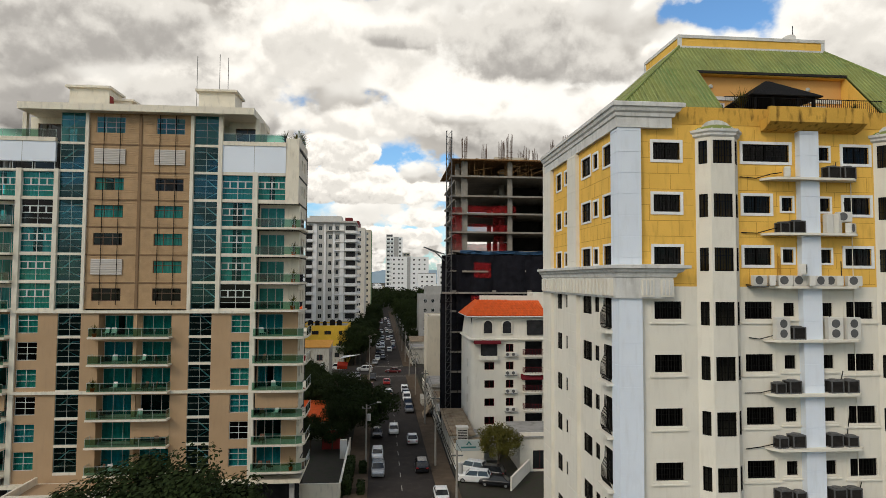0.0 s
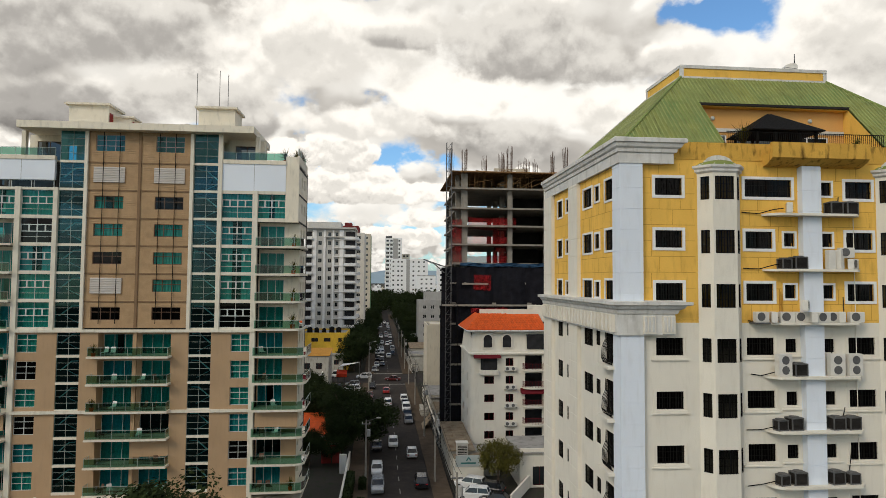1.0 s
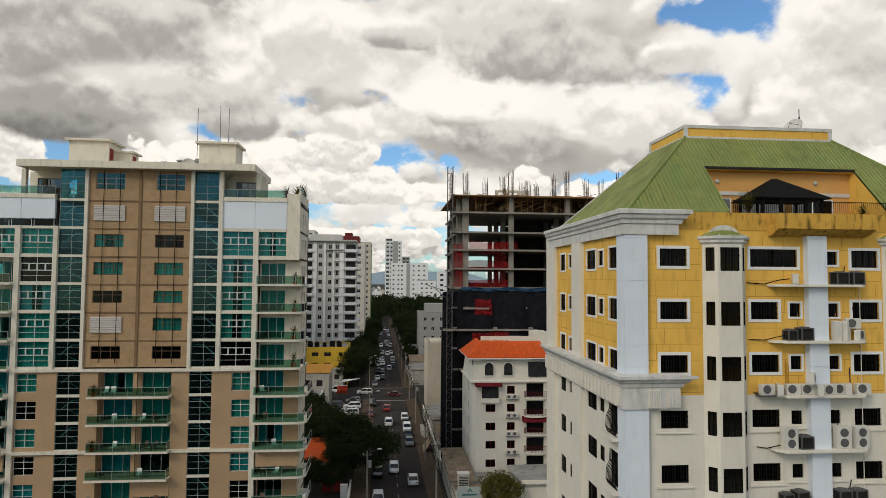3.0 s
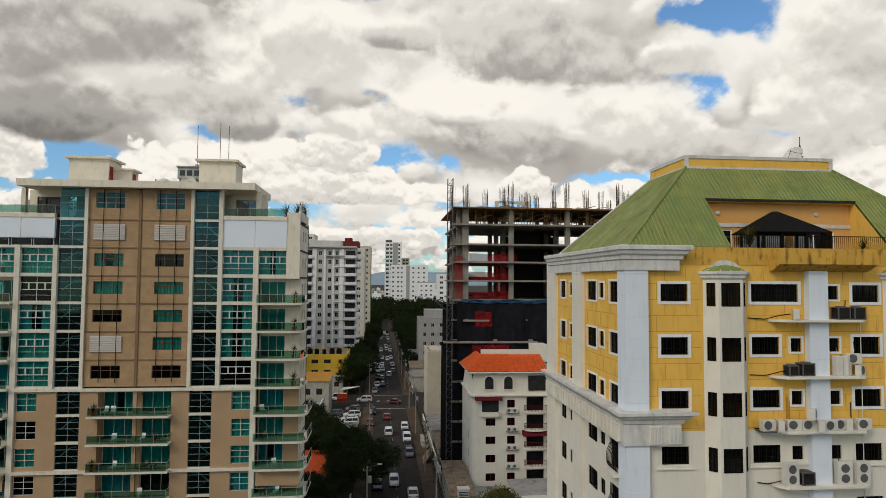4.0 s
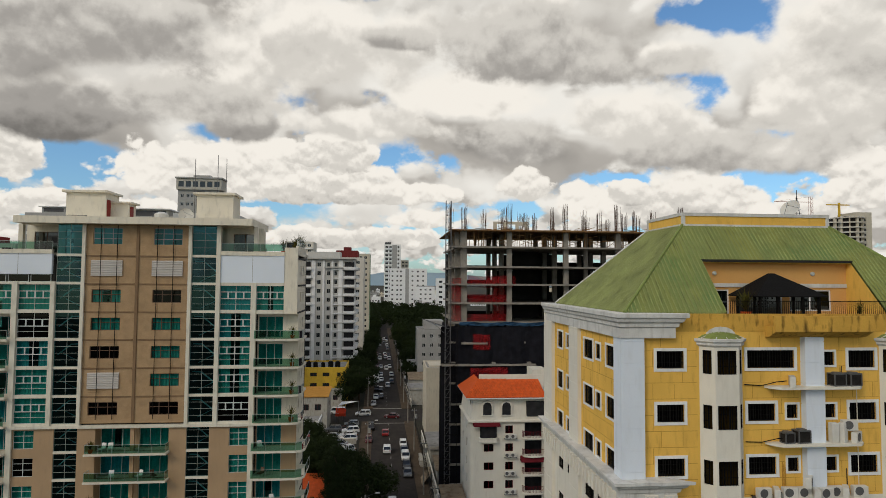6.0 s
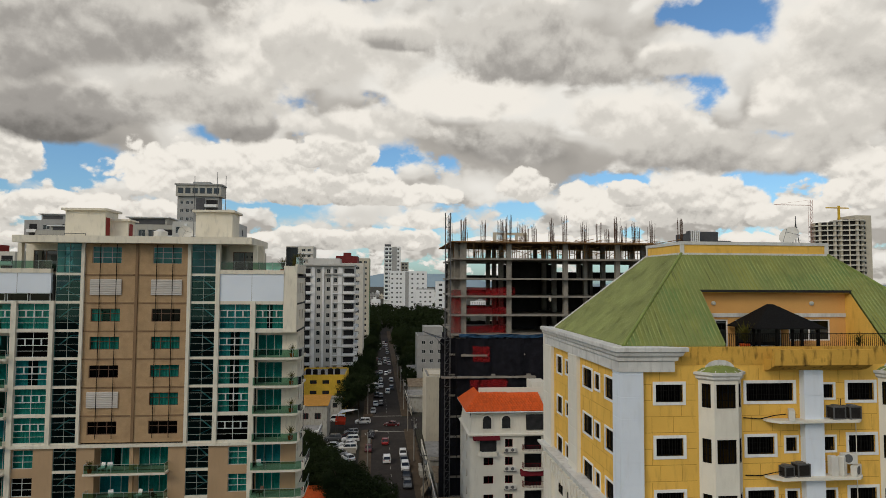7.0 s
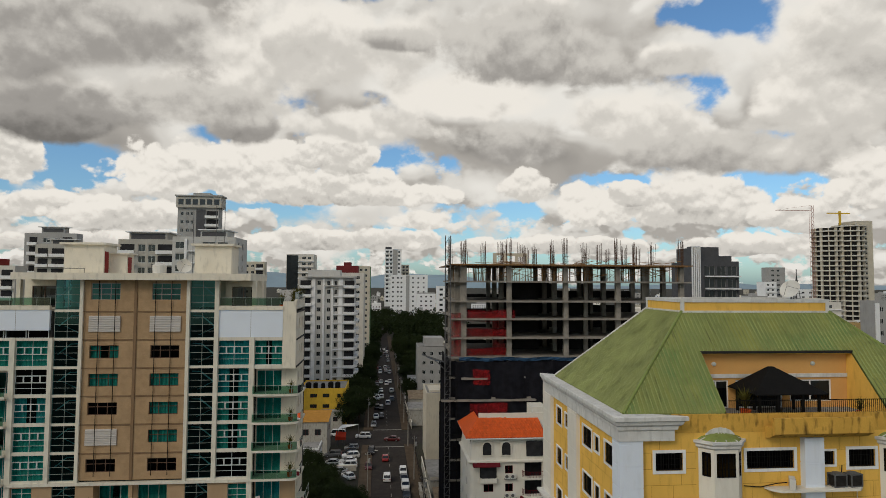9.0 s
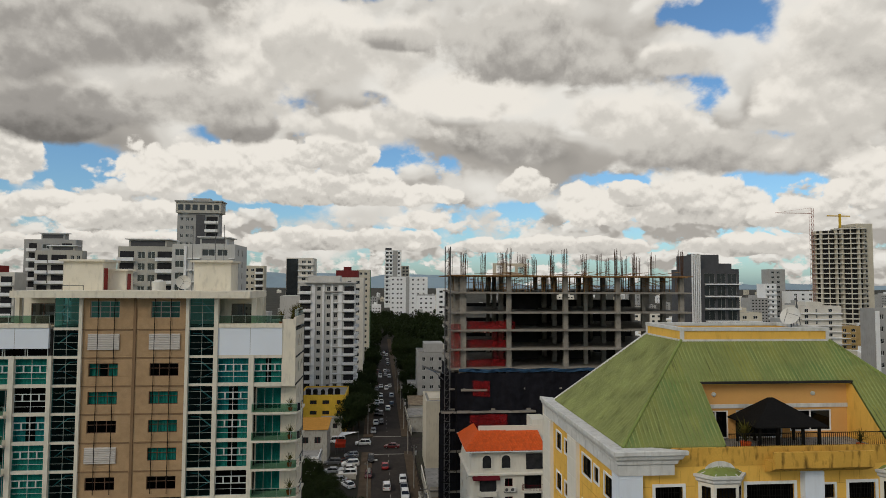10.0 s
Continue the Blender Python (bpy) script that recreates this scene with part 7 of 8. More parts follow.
tree(1, -15.8, 46.5, 1.17, 20, "dense round dark green tree before the tan tower", 1.5)
for x, y, s, k in ((-2.9, 100.5, 1.02, 0), (-8.0, 96.4, 0.5, 0), (-11.2, 95.8, 0.5, 1), (-13.6, 97.5, 0.55, 0), (-6.6, 98.5, 0.7, 1), (-6.4, 105, 0.95, 1), (-10.5, 112, 0.9, 0), (-14, 114, 0.85, 1), (-8.4, 114, 0.85, 0), (-12, 122, 0.85, 0), (-17, 120, 0.9, 1), (-16, 134, 0.8, 1), (-12.5, 131, 0.75, 0), (-9.5, 191, 1.1, 1), (-8.0, 198, 1.2, 0), (-12.0, 189, 0.8, 0), (-9.5, 209, 1.2, 1), (-7.6, 216, 1.1, 0), (-8.2, 232, 1.2, 1), (-8.5, 246, 1.2, 0), (-8.0, 268, 1.1, 1), (-8.0, 300, 1.3, 1), (-9.0, 345, 1.4, 0), (-7.5, 322, 1.2, 0), (10.5, 262, 1.1, 0), (13, 275, 1.3, 1), (10, 300, 1.2, 0), (9, 330, 1.4, 1), (17, 290, 1.5, 0), (20, 320, 1.5, 1), (15, 350, 1.6, 0), (8.5, 228, 0.8, 1)):
    tree(k, x, y, s, (x * 37 + y * 11) % 360)
tree(2, 15.2, 83.6, 0.84, 40, "olive-yellow leafy tree in a yard beside the street")


def woods():
    rnd = random.Random(4)
    l = Solid()
    for i in range(150):
        y = rnd.uniform(380, 620)
        x = rnd.uniform(-20, 45) if rnd.random() < 0.7 else rnd.uniform(-60, 80)
        if -6 < x < 9 and y < 470:
            continue
        h, r = rnd.uniform(11, 19), rnd.uniform(4, 7)
        for c in range(26):
            u, v = rnd.uniform(-0.6, 1), rnd.uniform(0, 6.283)
            w = math.sqrt(1 - u * u)
            ctr = Vector((x + r * 0.8 * w * math.cos(v), y + r * 0.8 * w * math.sin(v), h * 0.6 + h * 0.38 * u))
            for q in range(16):
                d = Vector((rnd.gauss(0, 1), rnd.gauss(0, 1), rnd.gauss(0, 1))).normalized()
                p = ctr + d * 1.5
                a1 = (d + Vector((0.3, 0.1, 0.5))).orthogonal().normalized()
                a2 = d.cross(a1)
                l.poly([p - a1 * 0.7, p - a2 * 0.5, p + a1 * 0.7, p + a2 * 0.5])
    tagged(part("far_trees", l, M_LEAF), "dark tree canopy at the end of the street", "trees", kind="stuff")


woods()


# ---- cars ----
M_TYRE = material("tyre_rubber", (0.015, 0.015, 0.015), 0.9, 0.2)
M_RIM = material("alloy_rim", (0.45, 0.45, 0.46), 0.35, 0.1, metal=0.8)
M_CARGLASS = material("car_glass", (0.012, 0.014, 0.016), 0.08, 0.2, bump=0.0)
M_HEAD = material("headlamp", (0.75, 0.76, 0.78), 0.2, 0.05, bump=0.0)
M_TAIL = material("tail_lamp", (0.35, 0.01, 0.01), 0.3, 0.1, bump=0.0)
PAINTS = {
    "white": material("white_car_paint", (0.72, 0.72, 0.71), 0.3, 0.03, bump=0.0),
    "silver": material("silver_car_paint", (0.38, 0.39, 0.40), 0.3, 0.05, metal=0.5, bump=0.0),
    "black": material("black_car_paint", (0.012, 0.012, 0.014), 0.22, 0.1, bump=0.0),
    "grey": material("grey_car_paint", (0.10, 0.105, 0.11), 0.3, 0.05, bump=0.0),
    "red": material("red_car_paint", (0.30, 0.03, 0.03), 0.3, 0.05, bump=0.0),
    "maroon": material("maroon_car_paint", (0.09, 0.012, 0.014), 0.3, 0.05, bump=0.0),
}
SHAPES = {
    # length, width, belt height, roof height, hood height, cabin: rear foot, rear top, front top, front foot
    "sedan": (4.5, 1.78, 0.92, 1.45, 0.86, -1.75, -1.1, 0.35, 1.15),
    "hatch": (4.0, 1.74, 0.95, 1.5, 0.9, -1.9, -1.6, 0.45, 1.1),
    "suv": (4.6, 1.86, 1.08, 1.72, 1.02, -2.15, -1.85, 0.5, 1.15),
    "van": (4.9, 1.86, 1.15, 1.98, 1.05, -2.4, -2.3, 1.3, 1.95),
}


def car_parts(kind, paint):
    ln, wd, belt, roof, hood, c0, c1, c2, c3 = SHAPES[kind]
    hw, hl = wd / 2, ln / 2

    def ring(y, w, lo, hi):
        return [(-w * 0.94, y, lo), (w * 0.94, y, lo), (w, y, lo + 0.18), (w, y, hi - 0.14), (w * 0.9, y, hi), (-w * 0.9, y, hi), (-w, y, hi - 0.14), (-w, y, lo + 0.18)]

    tail = belt if kind != "sedan" else belt - 0.02
    body = Solid().loft([ring(-hl, hw * 0.86, 0.34, tail - 0.16), ring(-hl + 0.12, hw * 0.95, 0.26, tail - 0.03), ring(-hl + 0.5, hw, 0.22, tail), ring(c3 - 0.1, hw, 0.2, belt), ring(hl - 0.55, hw * 0.98, 0.22, hood), ring(hl - 0.12, hw * 0.92, 0.26, hood - 0.14), ring(hl, hw * 0.8, 0.34, hood - 0.28)])
    glassy = Solid().loft([[(-hw * 0.93, c0, belt - 0.04), (hw * 0.93, c0, belt - 0.04), (hw * 0.93, c3, belt - 0.04), (-hw * 0.93, c3, belt - 0.04)], [(-hw * 0.78, c1, roof - 0.05), (hw * 0.78, c1, roof - 0.05), (hw * 0.78, c2, roof - 0.05), (-hw * 0.78, c2, roof - 0.05)]])
    top = Solid().loft([[(-hw * 0.8, c1 - 0.04, roof - 0.06), (hw * 0.8, c1 - 0.04, roof - 0.06), (hw * 0.8, c2 + 0.04, roof - 0.06), (-hw * 0.8, c2 + 0.04, roof - 0.06)], [(-hw * 0.7, c1 + 0.08, roof), (hw * 0.7, c1 + 0.08, roof), (hw * 0.7, c2 - 0.08, roof), (-hw * 0.7, c2 - 0.08, roof)]])
    pillars = []
    for sx in (-1, 1):
        for (ya, yb) in ((c0, c1), (c3, c2), ((c0 + c3) / 2 - 0.1, (c1 + c2) / 2)):
            pillars.append(Solid().bar((sx * hw * 0.94, ya, belt - 0.04), (sx * hw * 0.79, yb, roof - 0.04), 0.045, 4))
    return [("body", body.mesh("body", PAINTS[paint])), ("glasshouse", glassy.mesh("glasshouse", M_CARGLASS)), ("roof", top.mesh("roof", PAINTS[paint])), *(("pillar", p.mesh("pillar", PAINTS[paint])) for p in pillars)]


def wheel_meshes():
    ring = lambda r, x: [(x, r * math.cos(i * math.pi / 7), r * math.sin(i * math.pi / 7)) for i in range(14)]
    tyre = Solid().loft([ring(0.28, -0.1), ring(0.32, -0.08), ring(0.32, 0.08), ring(0.28, 0.1)]).mesh("tyre", M_TYRE)
    rim = Solid().loft([ring(0.19, -0.105), ring(0.19, 0.105)]).mesh("rim", M_RIM)
    return tyre, rim


TYRE, RIM = wheel_meshes()
LAMP = Solid().box(-0.17, 0.17, -0.06, 0.05, -0.07, 0.07)
HEADLAMP, TAILLAMP = LAMP.mesh("headlight", M_HEAD), LAMP.mesh("taillight", M_TAIL)
WORDS = {"sedan": "sedan", "hatch": "hatchback", "suv": "sport utility car", "van": "panel van"}


def car(kind, paint, x, y, heading, state):
    """heading 0 looks along the street away from the eye."""
    ln, wd, belt, roof, hood = SHAPES[kind][:5]
    t = thing("car" if kind != "van" else "van", (x, y, 0), f"{paint} {WORDS[kind]} {state}", "car" if kind != "van" else "van", "cars on the street")
    m = Matrix.Translation((x, y, 0.0)) @ pose(0, 0, 0, 0, 0, heading) @ Matrix.Diagonal((0.94, 0.96, 0.94, 1))
    for nm, me in cached(("car", kind, paint), lambda: car_parts(kind, paint)):
        place(nm, me, t, m)
    for sx in (-1, 1):
        for yy in (ln * 0.3, -ln * 0.31):
            w = place("tyre", TYRE, t, m @ Matrix.Translation((sx * (wd / 2 - 0.08), yy, 0.32)))
            place("rim", RIM, w, m @ Matrix.Translation((sx * (wd / 2 - 0.08), yy, 0.32)))
        place("headlight", HEADLAMP, t, m @ Matrix.Translation((sx * wd * 0.33, ln / 2 - 0.1, hood - 0.28)))
        place("taillight", TAILLAMP, t, m @ Matrix.Translation((sx * wd * 0.36, -ln / 2 + 0.05, belt - 0.22)))


for c in (("suv", "silver", -0.9, 84.5, 180, "parked at the kerb"), ("hatch", "white", -1.1, 92.0, 180, "parked at the kerb"), ("sedan", "black", -1.3, 104.5, 180, "parked in the shade of a tree"),
          ("suv", "black", 5.0, 86.0, 0, "driving along the street"), ("sedan", "white", 4.3, 100.5, 0, "driving along the street"), ("hatch", "white", 1.4, 106.5, 180, "driving down the street"),
          ("sedan", "white", 6.7, 74.8, 0, "stopped at the kerb"), ("sedan", "white", 4.7, 70.5, 0, "driving along the street"),
          ("sedan", "grey", 4.6, 123.5, 180, "parked in a row at the kerb"), ("suv", "white", 4.5, 134.6, 180, "parked in a row at the kerb"), ("sedan", "black", 4.55, 129.2, 180, "parked in a row at the kerb"), ("hatch", "white", 4.3, 145.0, 180, "parked in a row at the kerb"), ("sedan", "grey", 4.4, 139.8, 180, "parked in a row at the kerb"),
          ("suv", "white", 0.6, 140.5, 0, "driving along the street"), ("sedan", "red", 0.2, 156.0, 0, "driving along the street"), ("suv", "black", -3.4, 162, 180, "waiting at the crossing"), ("sedan", "maroon", -3.7, 149.5, 180, "parked at the kerb"),
          ("suv", "white", -6.0, 178.0, 90, "crossing the junction"), ("van", "white", -13.5, 181.0, 90, "crossing the junction"), ("sedan", "maroon", 2.0, 174.5, 80, "turning at the junction"), ("hatch", "silver", -3.4, 192, 180, "waiting at the junction"),
          ("suv", "white", -8.6, 150.5, 95, "parked in the open lot"), ("sedan", "white", -8.8, 154.3, 98, "parked in the open lot"), ("suv", "white", -8.4, 158.4, 96, "parked in the open lot"), ("sedan", "black", -8.9, 162.4, 94, "parked in the open lot"), ("hatch", "silver", -8.6, 166.2, 96, "parked in the open lot"), ("suv", "grey", -12.9, 160, 94, "parked in the open lot"), ("sedan", "white", -12.6, 153, 90, "parked in the open lot"), ("sedan", "silver", -10.5, 146.3, 90, "parked behind a low wall"), ("sedan", "white", -8.0, 142.5, 30, "parked behind a low wall"),
          ("suv", "white", 11.6, 84.5, 60, "parked in a yard"), ("suv", "white", 11.4, 80.4, 75, "parked in a yard"), ("sedan", "black", 14.0, 78.6, 70, "parked in a yard"), ("suv", "black", 13.6, 82.2, 65, "parked in a yard")):
    car(*c)
rnd_car = random.Random(17)
for lane, heads in ((4.5, 0), (2.9, 0), (0.4, 180), (-1.2, 180)):
    y = 200 + rnd_car.uniform(0, 8)
    while y < 430:
        if rnd_car.random() < (0.75 if lane in (4.5, -1.2) else 0.55):
            car(rnd_car.choice(("sedan", "sedan", "suv", "hatch", "suv")), rnd_car.choice(("white", "white", "silver", "black", "grey", "white", "silver", "maroon", "white", "black")), lane + bend(y) + rnd_car.uniform(-0.2, 0.2), y, heads + rnd_car.uniform(-2, 2), "in the traffic queue" if lane in (2.9, 0.4) else "parked along the street")
        y += rnd_car.uniform(9, 30)


# ---- street furniture and yards ----
M_POLE = material("pole_concrete", (0.27, 0.25, 0.22), 0.9, 0.15, 2.0)
M_SIGN = material("pale_sign_board", (0.42, 0.47, 0.46), 0.6, 0.08)
M_SIGNTEXT = material("teal_sign_mark", (0.05, 0.17, 0.17), 0.6, 0.1)
M_RUST = material("rusty_sheet", (0.28, 0.22, 0.15), 0.85, 0.25, 0.8, 0.3, dirt=(0.12, 0.06, 0.03), dirt_amount=0.7)
M_ORANGE = material("faded_orange_roof", (0.50, 0.25, 0.05), 0.8, 0.15)
M_REDAWN = material("red_awning", (0.55, 0.05, 0.02), 0.8, 0.1)
M_WALLGREY = material("grimy_wall", (0.42, 0.40, 0.35), 0.9, 0.15, 0.5, 0.3, dirt=(0.15, 0.13, 0.10), dirt_amount=0.6, streak=0.8)


def utility_pole(x, y, h, arm=1.2, lamp=False):
    p = thing("utility_pole", (x, y, 0), "grey concrete utility pole with a crossarm" + (" and a street lamp" if lamp else ""), "utility pole", "poles along the street")
    part("pole", Solid().bar((x, y, 0), (x, y, h), 0.16, 8, 0.1), M_POLE, p)
    part("crossarm", Solid().box(x - arm / 2, x + arm / 2, y - 0.06, y + 0.06, h - 0.6, h - 0.48), M_STEEL, p)
    for dx in (-arm / 2 + 0.1, 0, arm / 2 - 0.1):
        part("insulator", Solid().bar((x + dx, y, h - 0.48), (x + dx, y, h - 0.28), 0.05, 6), M_AC, p)
    part("transformer", Solid().bar((x + 0.35, y, h - 2.2), (x + 0.35, y, h - 1.3), 0.26, 10), M_GREYPAINT, p)
    if lamp:
        part("lamp_arm", Solid().bar((x, y, h - 0.2), (x + 1.6, y, h + 0.3), 0.04, 5), M_STEEL, p)
        part("lamp_head", Solid().box(x + 1.4, x + 2.0, y - 0.12, y + 0.12, h + 0.22, h + 0.36), M_AC, p)


EAST = [(6.9, 60), (6.95, 87), (7.0, 112), (6.6, 140), (6.2, 168), (5.9, 196), (5.6, 226), (5.2, 260), (4.8, 300)]
for i, (x, y) in enumerate(EAST):
    utility_pole(x, y, 9.6 if i != 1 else 9.9)
for x, y, h in ((-2.6, 87.3, 8.6), (-3.4, 130, 9.0), (-5.0, 190, 9.0), (-6.0, 240, 9.0)):
    utility_pole(x, y, h, lamp=True)


def cable(a, c, sag, r=0.03):
    a, c = Vector(a), Vector(c)
    s = Solid()
    pts = [a.lerp(c, i / 8) - Vector((0, 0, sag * 4 * (i / 8) * (1 - i / 8))) for i in range(9)]
    for p, q in zip(pts, pts[1:]):
        s.bar(p, q, r, 4)
    return s


rnd_w = random.Random(2)
for (xa, ya), (xb, yb) in zip(EAST, EAST[1:]):
    line = thing("power_line", ((xa + xb) / 2, (ya + yb) / 2, 8), "sagging black power and phone cables between poles", "cables", "cables along the street")
    for dx, z, r in ((-0.5, 9.35, 0.02), (0.0, 9.35, 0.02), (0.5, 9.35, 0.02), (0.1, 7.6, 0.04), (0.15, 7.1, 0.05), (-0.1, 6.7, 0.04), (0.2, 6.2, 0.05)):
        part("cable", cable((xa + dx, ya, z), (xb + dx, yb, z + rnd_w.uniform(-0.1, 0.1)), rnd_w.uniform(0.3, 0.8), r), M_BLACK, line)


def house(label, x0, x1, y0, y1, h, wall, roof_mat, holes=(), slope=0.0, over=0.3, side_holes=()):
    b = thing("house", ((x0 + x1) / 2, (y0 + y1) / 2, 0), label, "house")
    fc = Face(0, y0)
    part("front_wall", holed(Solid(), x0, x1, 0, h, holes, 0, 0.2), wall, b, m=fc.m())
    for q in holes:
        simple_window(b, fc, *q, M_MAROON, M_GLAZING, 0.08)
    part("side_wall", Solid().box(x0, x0 + 0.2, y0 + 0.2, y1, 0, h), wall, b)
    fr = Face(x1, y0, 90)
    part("side_wall", holed(Solid(), 0.2, y1 - y0, 0, h, side_holes, 0, 0.2), wall, b, m=fr.m())
    for q in side_holes:
        simple_window(b, fr, *q, M_MAROON, M_GLAZING, 0.08)
    part("rear_wall", Solid().box(x0 + 0.2, x1 - 0.2, y1 - 0.2, y1, 0, h), wall, b)
    s = Solid().loft([[(x0 - over, y0 - over, h + t), (x1 + over, y0 - over, h + t), (x1 + over, y1 + over, h + slope + t), (x0 - over, y1 + over, h + slope + t)] for t in (0.0, 0.14)])
    part("roof", s, roof_mat, b)
    if slope:
        r = Solid()
        n = int((x1 - x0) / 0.5)
        for i in range(n):
            x = x0 + (x1 - x0) * i / n
            r.bar((x, y0 - over, h + 0.16), (x, y1 + over, h + slope + 0.16), 0.05, 4)
        tagged(part("roof_rib", r, roof_mat, b), kind="stuff")
    else:
        part("roof_kerb", Solid().box(x0, x1, y0, y0 + 0.2, h + 0.14, h + 0.6).box(x1 - 0.2, x1, y0 + 0.2, y1, h + 0.14, h + 0.6), wall, b)
    return b


house("low shed with a rusty corrugated roof", 9.2, 12.4, 88, 103, 4.0, M_WALLGREY, M_RUST, slope=0.5)
house("low annex with a flat grimy roof", 12.6, 16.5, 89.5, 93.8, 3.2, M_WALLGREY, M_ROOFGREY)
house("small grey yard house with a flat roof", 18.2, 26, 84.0, 92.5, 4.6, M_OFFWHITE, M_ROOFGREY, holes=((20, 22, 0.3, 2.8),))
kiosk = thing("kiosk", (11.6, 86.3, 0), "pale boarded kiosk with a teal sign", "kiosk")
part("front_board", Solid().box(9.7, 13.6, 86.0, 86.15, 0, 3.4), M_OFFWHITE, kiosk)
part("side_board", Solid().box(9.6, 9.7, 86.0, 88.5, 0, 3.4), M_OFFWHITE, kiosk)
sign = part("sign_board", Solid().box(9.7, 13.0, 85.9, 85.98, 2.4, 3.9), M_SIGN, kiosk, "pale grey sign with a teal mark")
mark = Solid().loft([[(11.1, y, 3.2), (11.5, y, 3.75), (11.9, y, 3.2), (11.7, y, 3.2), (11.5, y, 3.5), (11.3, y, 3.2)] for y in (85.88, 85.9)])
part("sign_mark", mark, M_SIGNTEXT, sign)
part("sign_bar", Solid().box(10.4, 12.5, 85.88, 85.9, 2.75, 2.98), M_SIGNTEXT, sign)
part("roof", Solid().box(9.5, 13.7, 86.1, 88.6, 3.4, 3.55), M_RUST, kiosk)
part("roof_unit", Solid().box(10.0, 11.5, 87.0, 88.2, 3.55, 5.2).box(9.9, 11.6, 86.9, 88.3, 5.2, 5.35), M_AC, kiosk, "white louvred roof unit")
lou = Solid()
for i in range(6):
    lou.box(10.1, 11.4, 86.95, 87.0, 3.75 + i * 0.22, 3.85 + i * 0.22)
part("roof_louvre", lou, M_ACDARK, kiosk)


def yard_wall(label, pts, h, mat, w=0.18):
    t = thing("yard_wall", (*pts[0], 0), label, "wall")
    for (xa, ya), (xb, yb) in zip(pts, pts[1:]):
        n = Vector((yb - ya, xa - xb)).normalized() * w / 2
        ring = [(xa + n.x, ya + n.y), (xb + n.x, yb + n.y), (xb - n.x, yb - n.y), (xa - n.x, ya - n.y)]
        part("wall_run", Solid().prism(ring, 0, h), mat, t)
        big = [(xa + 1.4 * n.x, ya + 1.4 * n.y), (xb + 1.4 * n.x, yb + 1.4 * n.y), (xb - 1.4 * n.x, yb - 1.4 * n.y), (xa - 1.4 * n.x, ya - 1.4 * n.y)]
        part("wall_cap", Solid().prism(big, h, h + 0.07), M_OFFWHITE, t)


yard_wall("cream boundary wall beside the pavement", [(-5.3, 97), (-5.3, 75.5), (-12, 75.5)], 1.7, M_CREAM)
yard_wall("white gate pillar wall", [(-6.5, 92), (-5.5, 92)], 2.6, M_WHITE, 0.5)
yard_wall("low wall before the car park", [(-15, 147.8), (-6.5, 147.8)], 1.2, M_WALLGREY)
yard_wall("grimy yard wall behind the pavement", [(9.1, 104), (8.8, 150)], 2.3, M_WALLGREY)
yard_wall("grimy yard wall behind the pavement", [(8.0, 188), (7.0, 222)], 2.0, M_WALLGREY)
yard_wall("low pale wall of the yard", [(15.5, 76.5), (19.5, 84)], 1.6, M_OFFWHITE)
house("dark red shed behind the wall", -9.6, -6.9, 97, 101, 2.9, M_REDPAINT, M_ROOFGREY)
house("house with an orange clay roof under the trees", -15.5, -8.6, 103, 109, 2.9, M_WALLGREY, M_TERRACOTTA, slope=2.0, over=0.6)
house("two-storey grey house with a faded orange roof", -21.5, -14.4, 160, 170, 8.6, M_WALLGREY, M_ORANGE, holes=((-20.5, -19, 5.3, 6.8), (-17.5, -16, 5.3, 6.8), (-17.2, -15.8, 1.0, 2.4)), slope=0.8, side_holes=((2, 3.4, 5.2, 6.8), (6, 7.4, 5.2, 6.8)))
house("small white house with a flat roof", -19.5, -15.0, 146, 153, 5.2, M_WHITE, M_ROOFGREY, holes=((-17.2, -16.2, 2.6, 4.2),))
house("low grimy house with a lean-to roof", -18.6, -12.6, 186.6, 189.6, 5.6, M_WALLGREY, M_ROOFGREY, holes=((-17.6, -16.2, 2.8, 4.2), (-15.2, -13.8, 2.8, 4.2)))
house("low grey house with a flat roof", 7.4, 13.5, 192, 204, 4.6, M_WALLGREY, M_ROOFGREY)
house("low house with a pale sheet roof", 8.0, 14, 206, 220, 5.4, M_WALLGREY, M_RUST, slope=0.4)
house("low house with a sheet roof beside the site", 9.6, 16, 114, 122, 3.6, M_WALLGREY, M_RUST, slope=0.4)
house("low house with an ochre front", 9.2, 15, 126, 140, 4.2, M_WALLGREY, M_ROOFGREY)
house("low white house with a flat roof", 9.0, 14.0, 244, 254, 6.0, M_WHITE, M_ROOFGREY)
aw = thing("awning", (-11.5, 170, 0), "bright red street stall awning on posts", "awning")
part("canopy", Solid().loft([[(-13.0, y, z), (-10.3, y, z - 0.2), (-10.3, y, z - 0.1), (-13.0, y, z + 0.1)] for y, z in ((168.2, 2.9), (170.6, 3.6))]), M_REDAWN, aw)
part("valance", Solid().box(-13.0, -10.3, 168.1, 168.2, 2.0, 2.8), M_REDAWN, aw)
for x in (-12.8, -10.5):
    part("post", Solid().bar((x, 168.3, 0), (x, 168.3, 2.9), 0.05, 5), M_STEEL, aw)
sail = thing("shade_sail", (-10, 171, 0), "white tensioned shade sail over the car park corner", "shade sail")
part("cloth", Solid().loft([[(-12.5, 169.0, 4.6), (-7.0, 169.8, 5.6), (-11.5, 173.0, 4.9)], [(-12.5, 169.0, 4.65), (-7.0, 169.8, 5.65), (-11.5, 173.0, 4.95)]]), M_WHITE, sail)
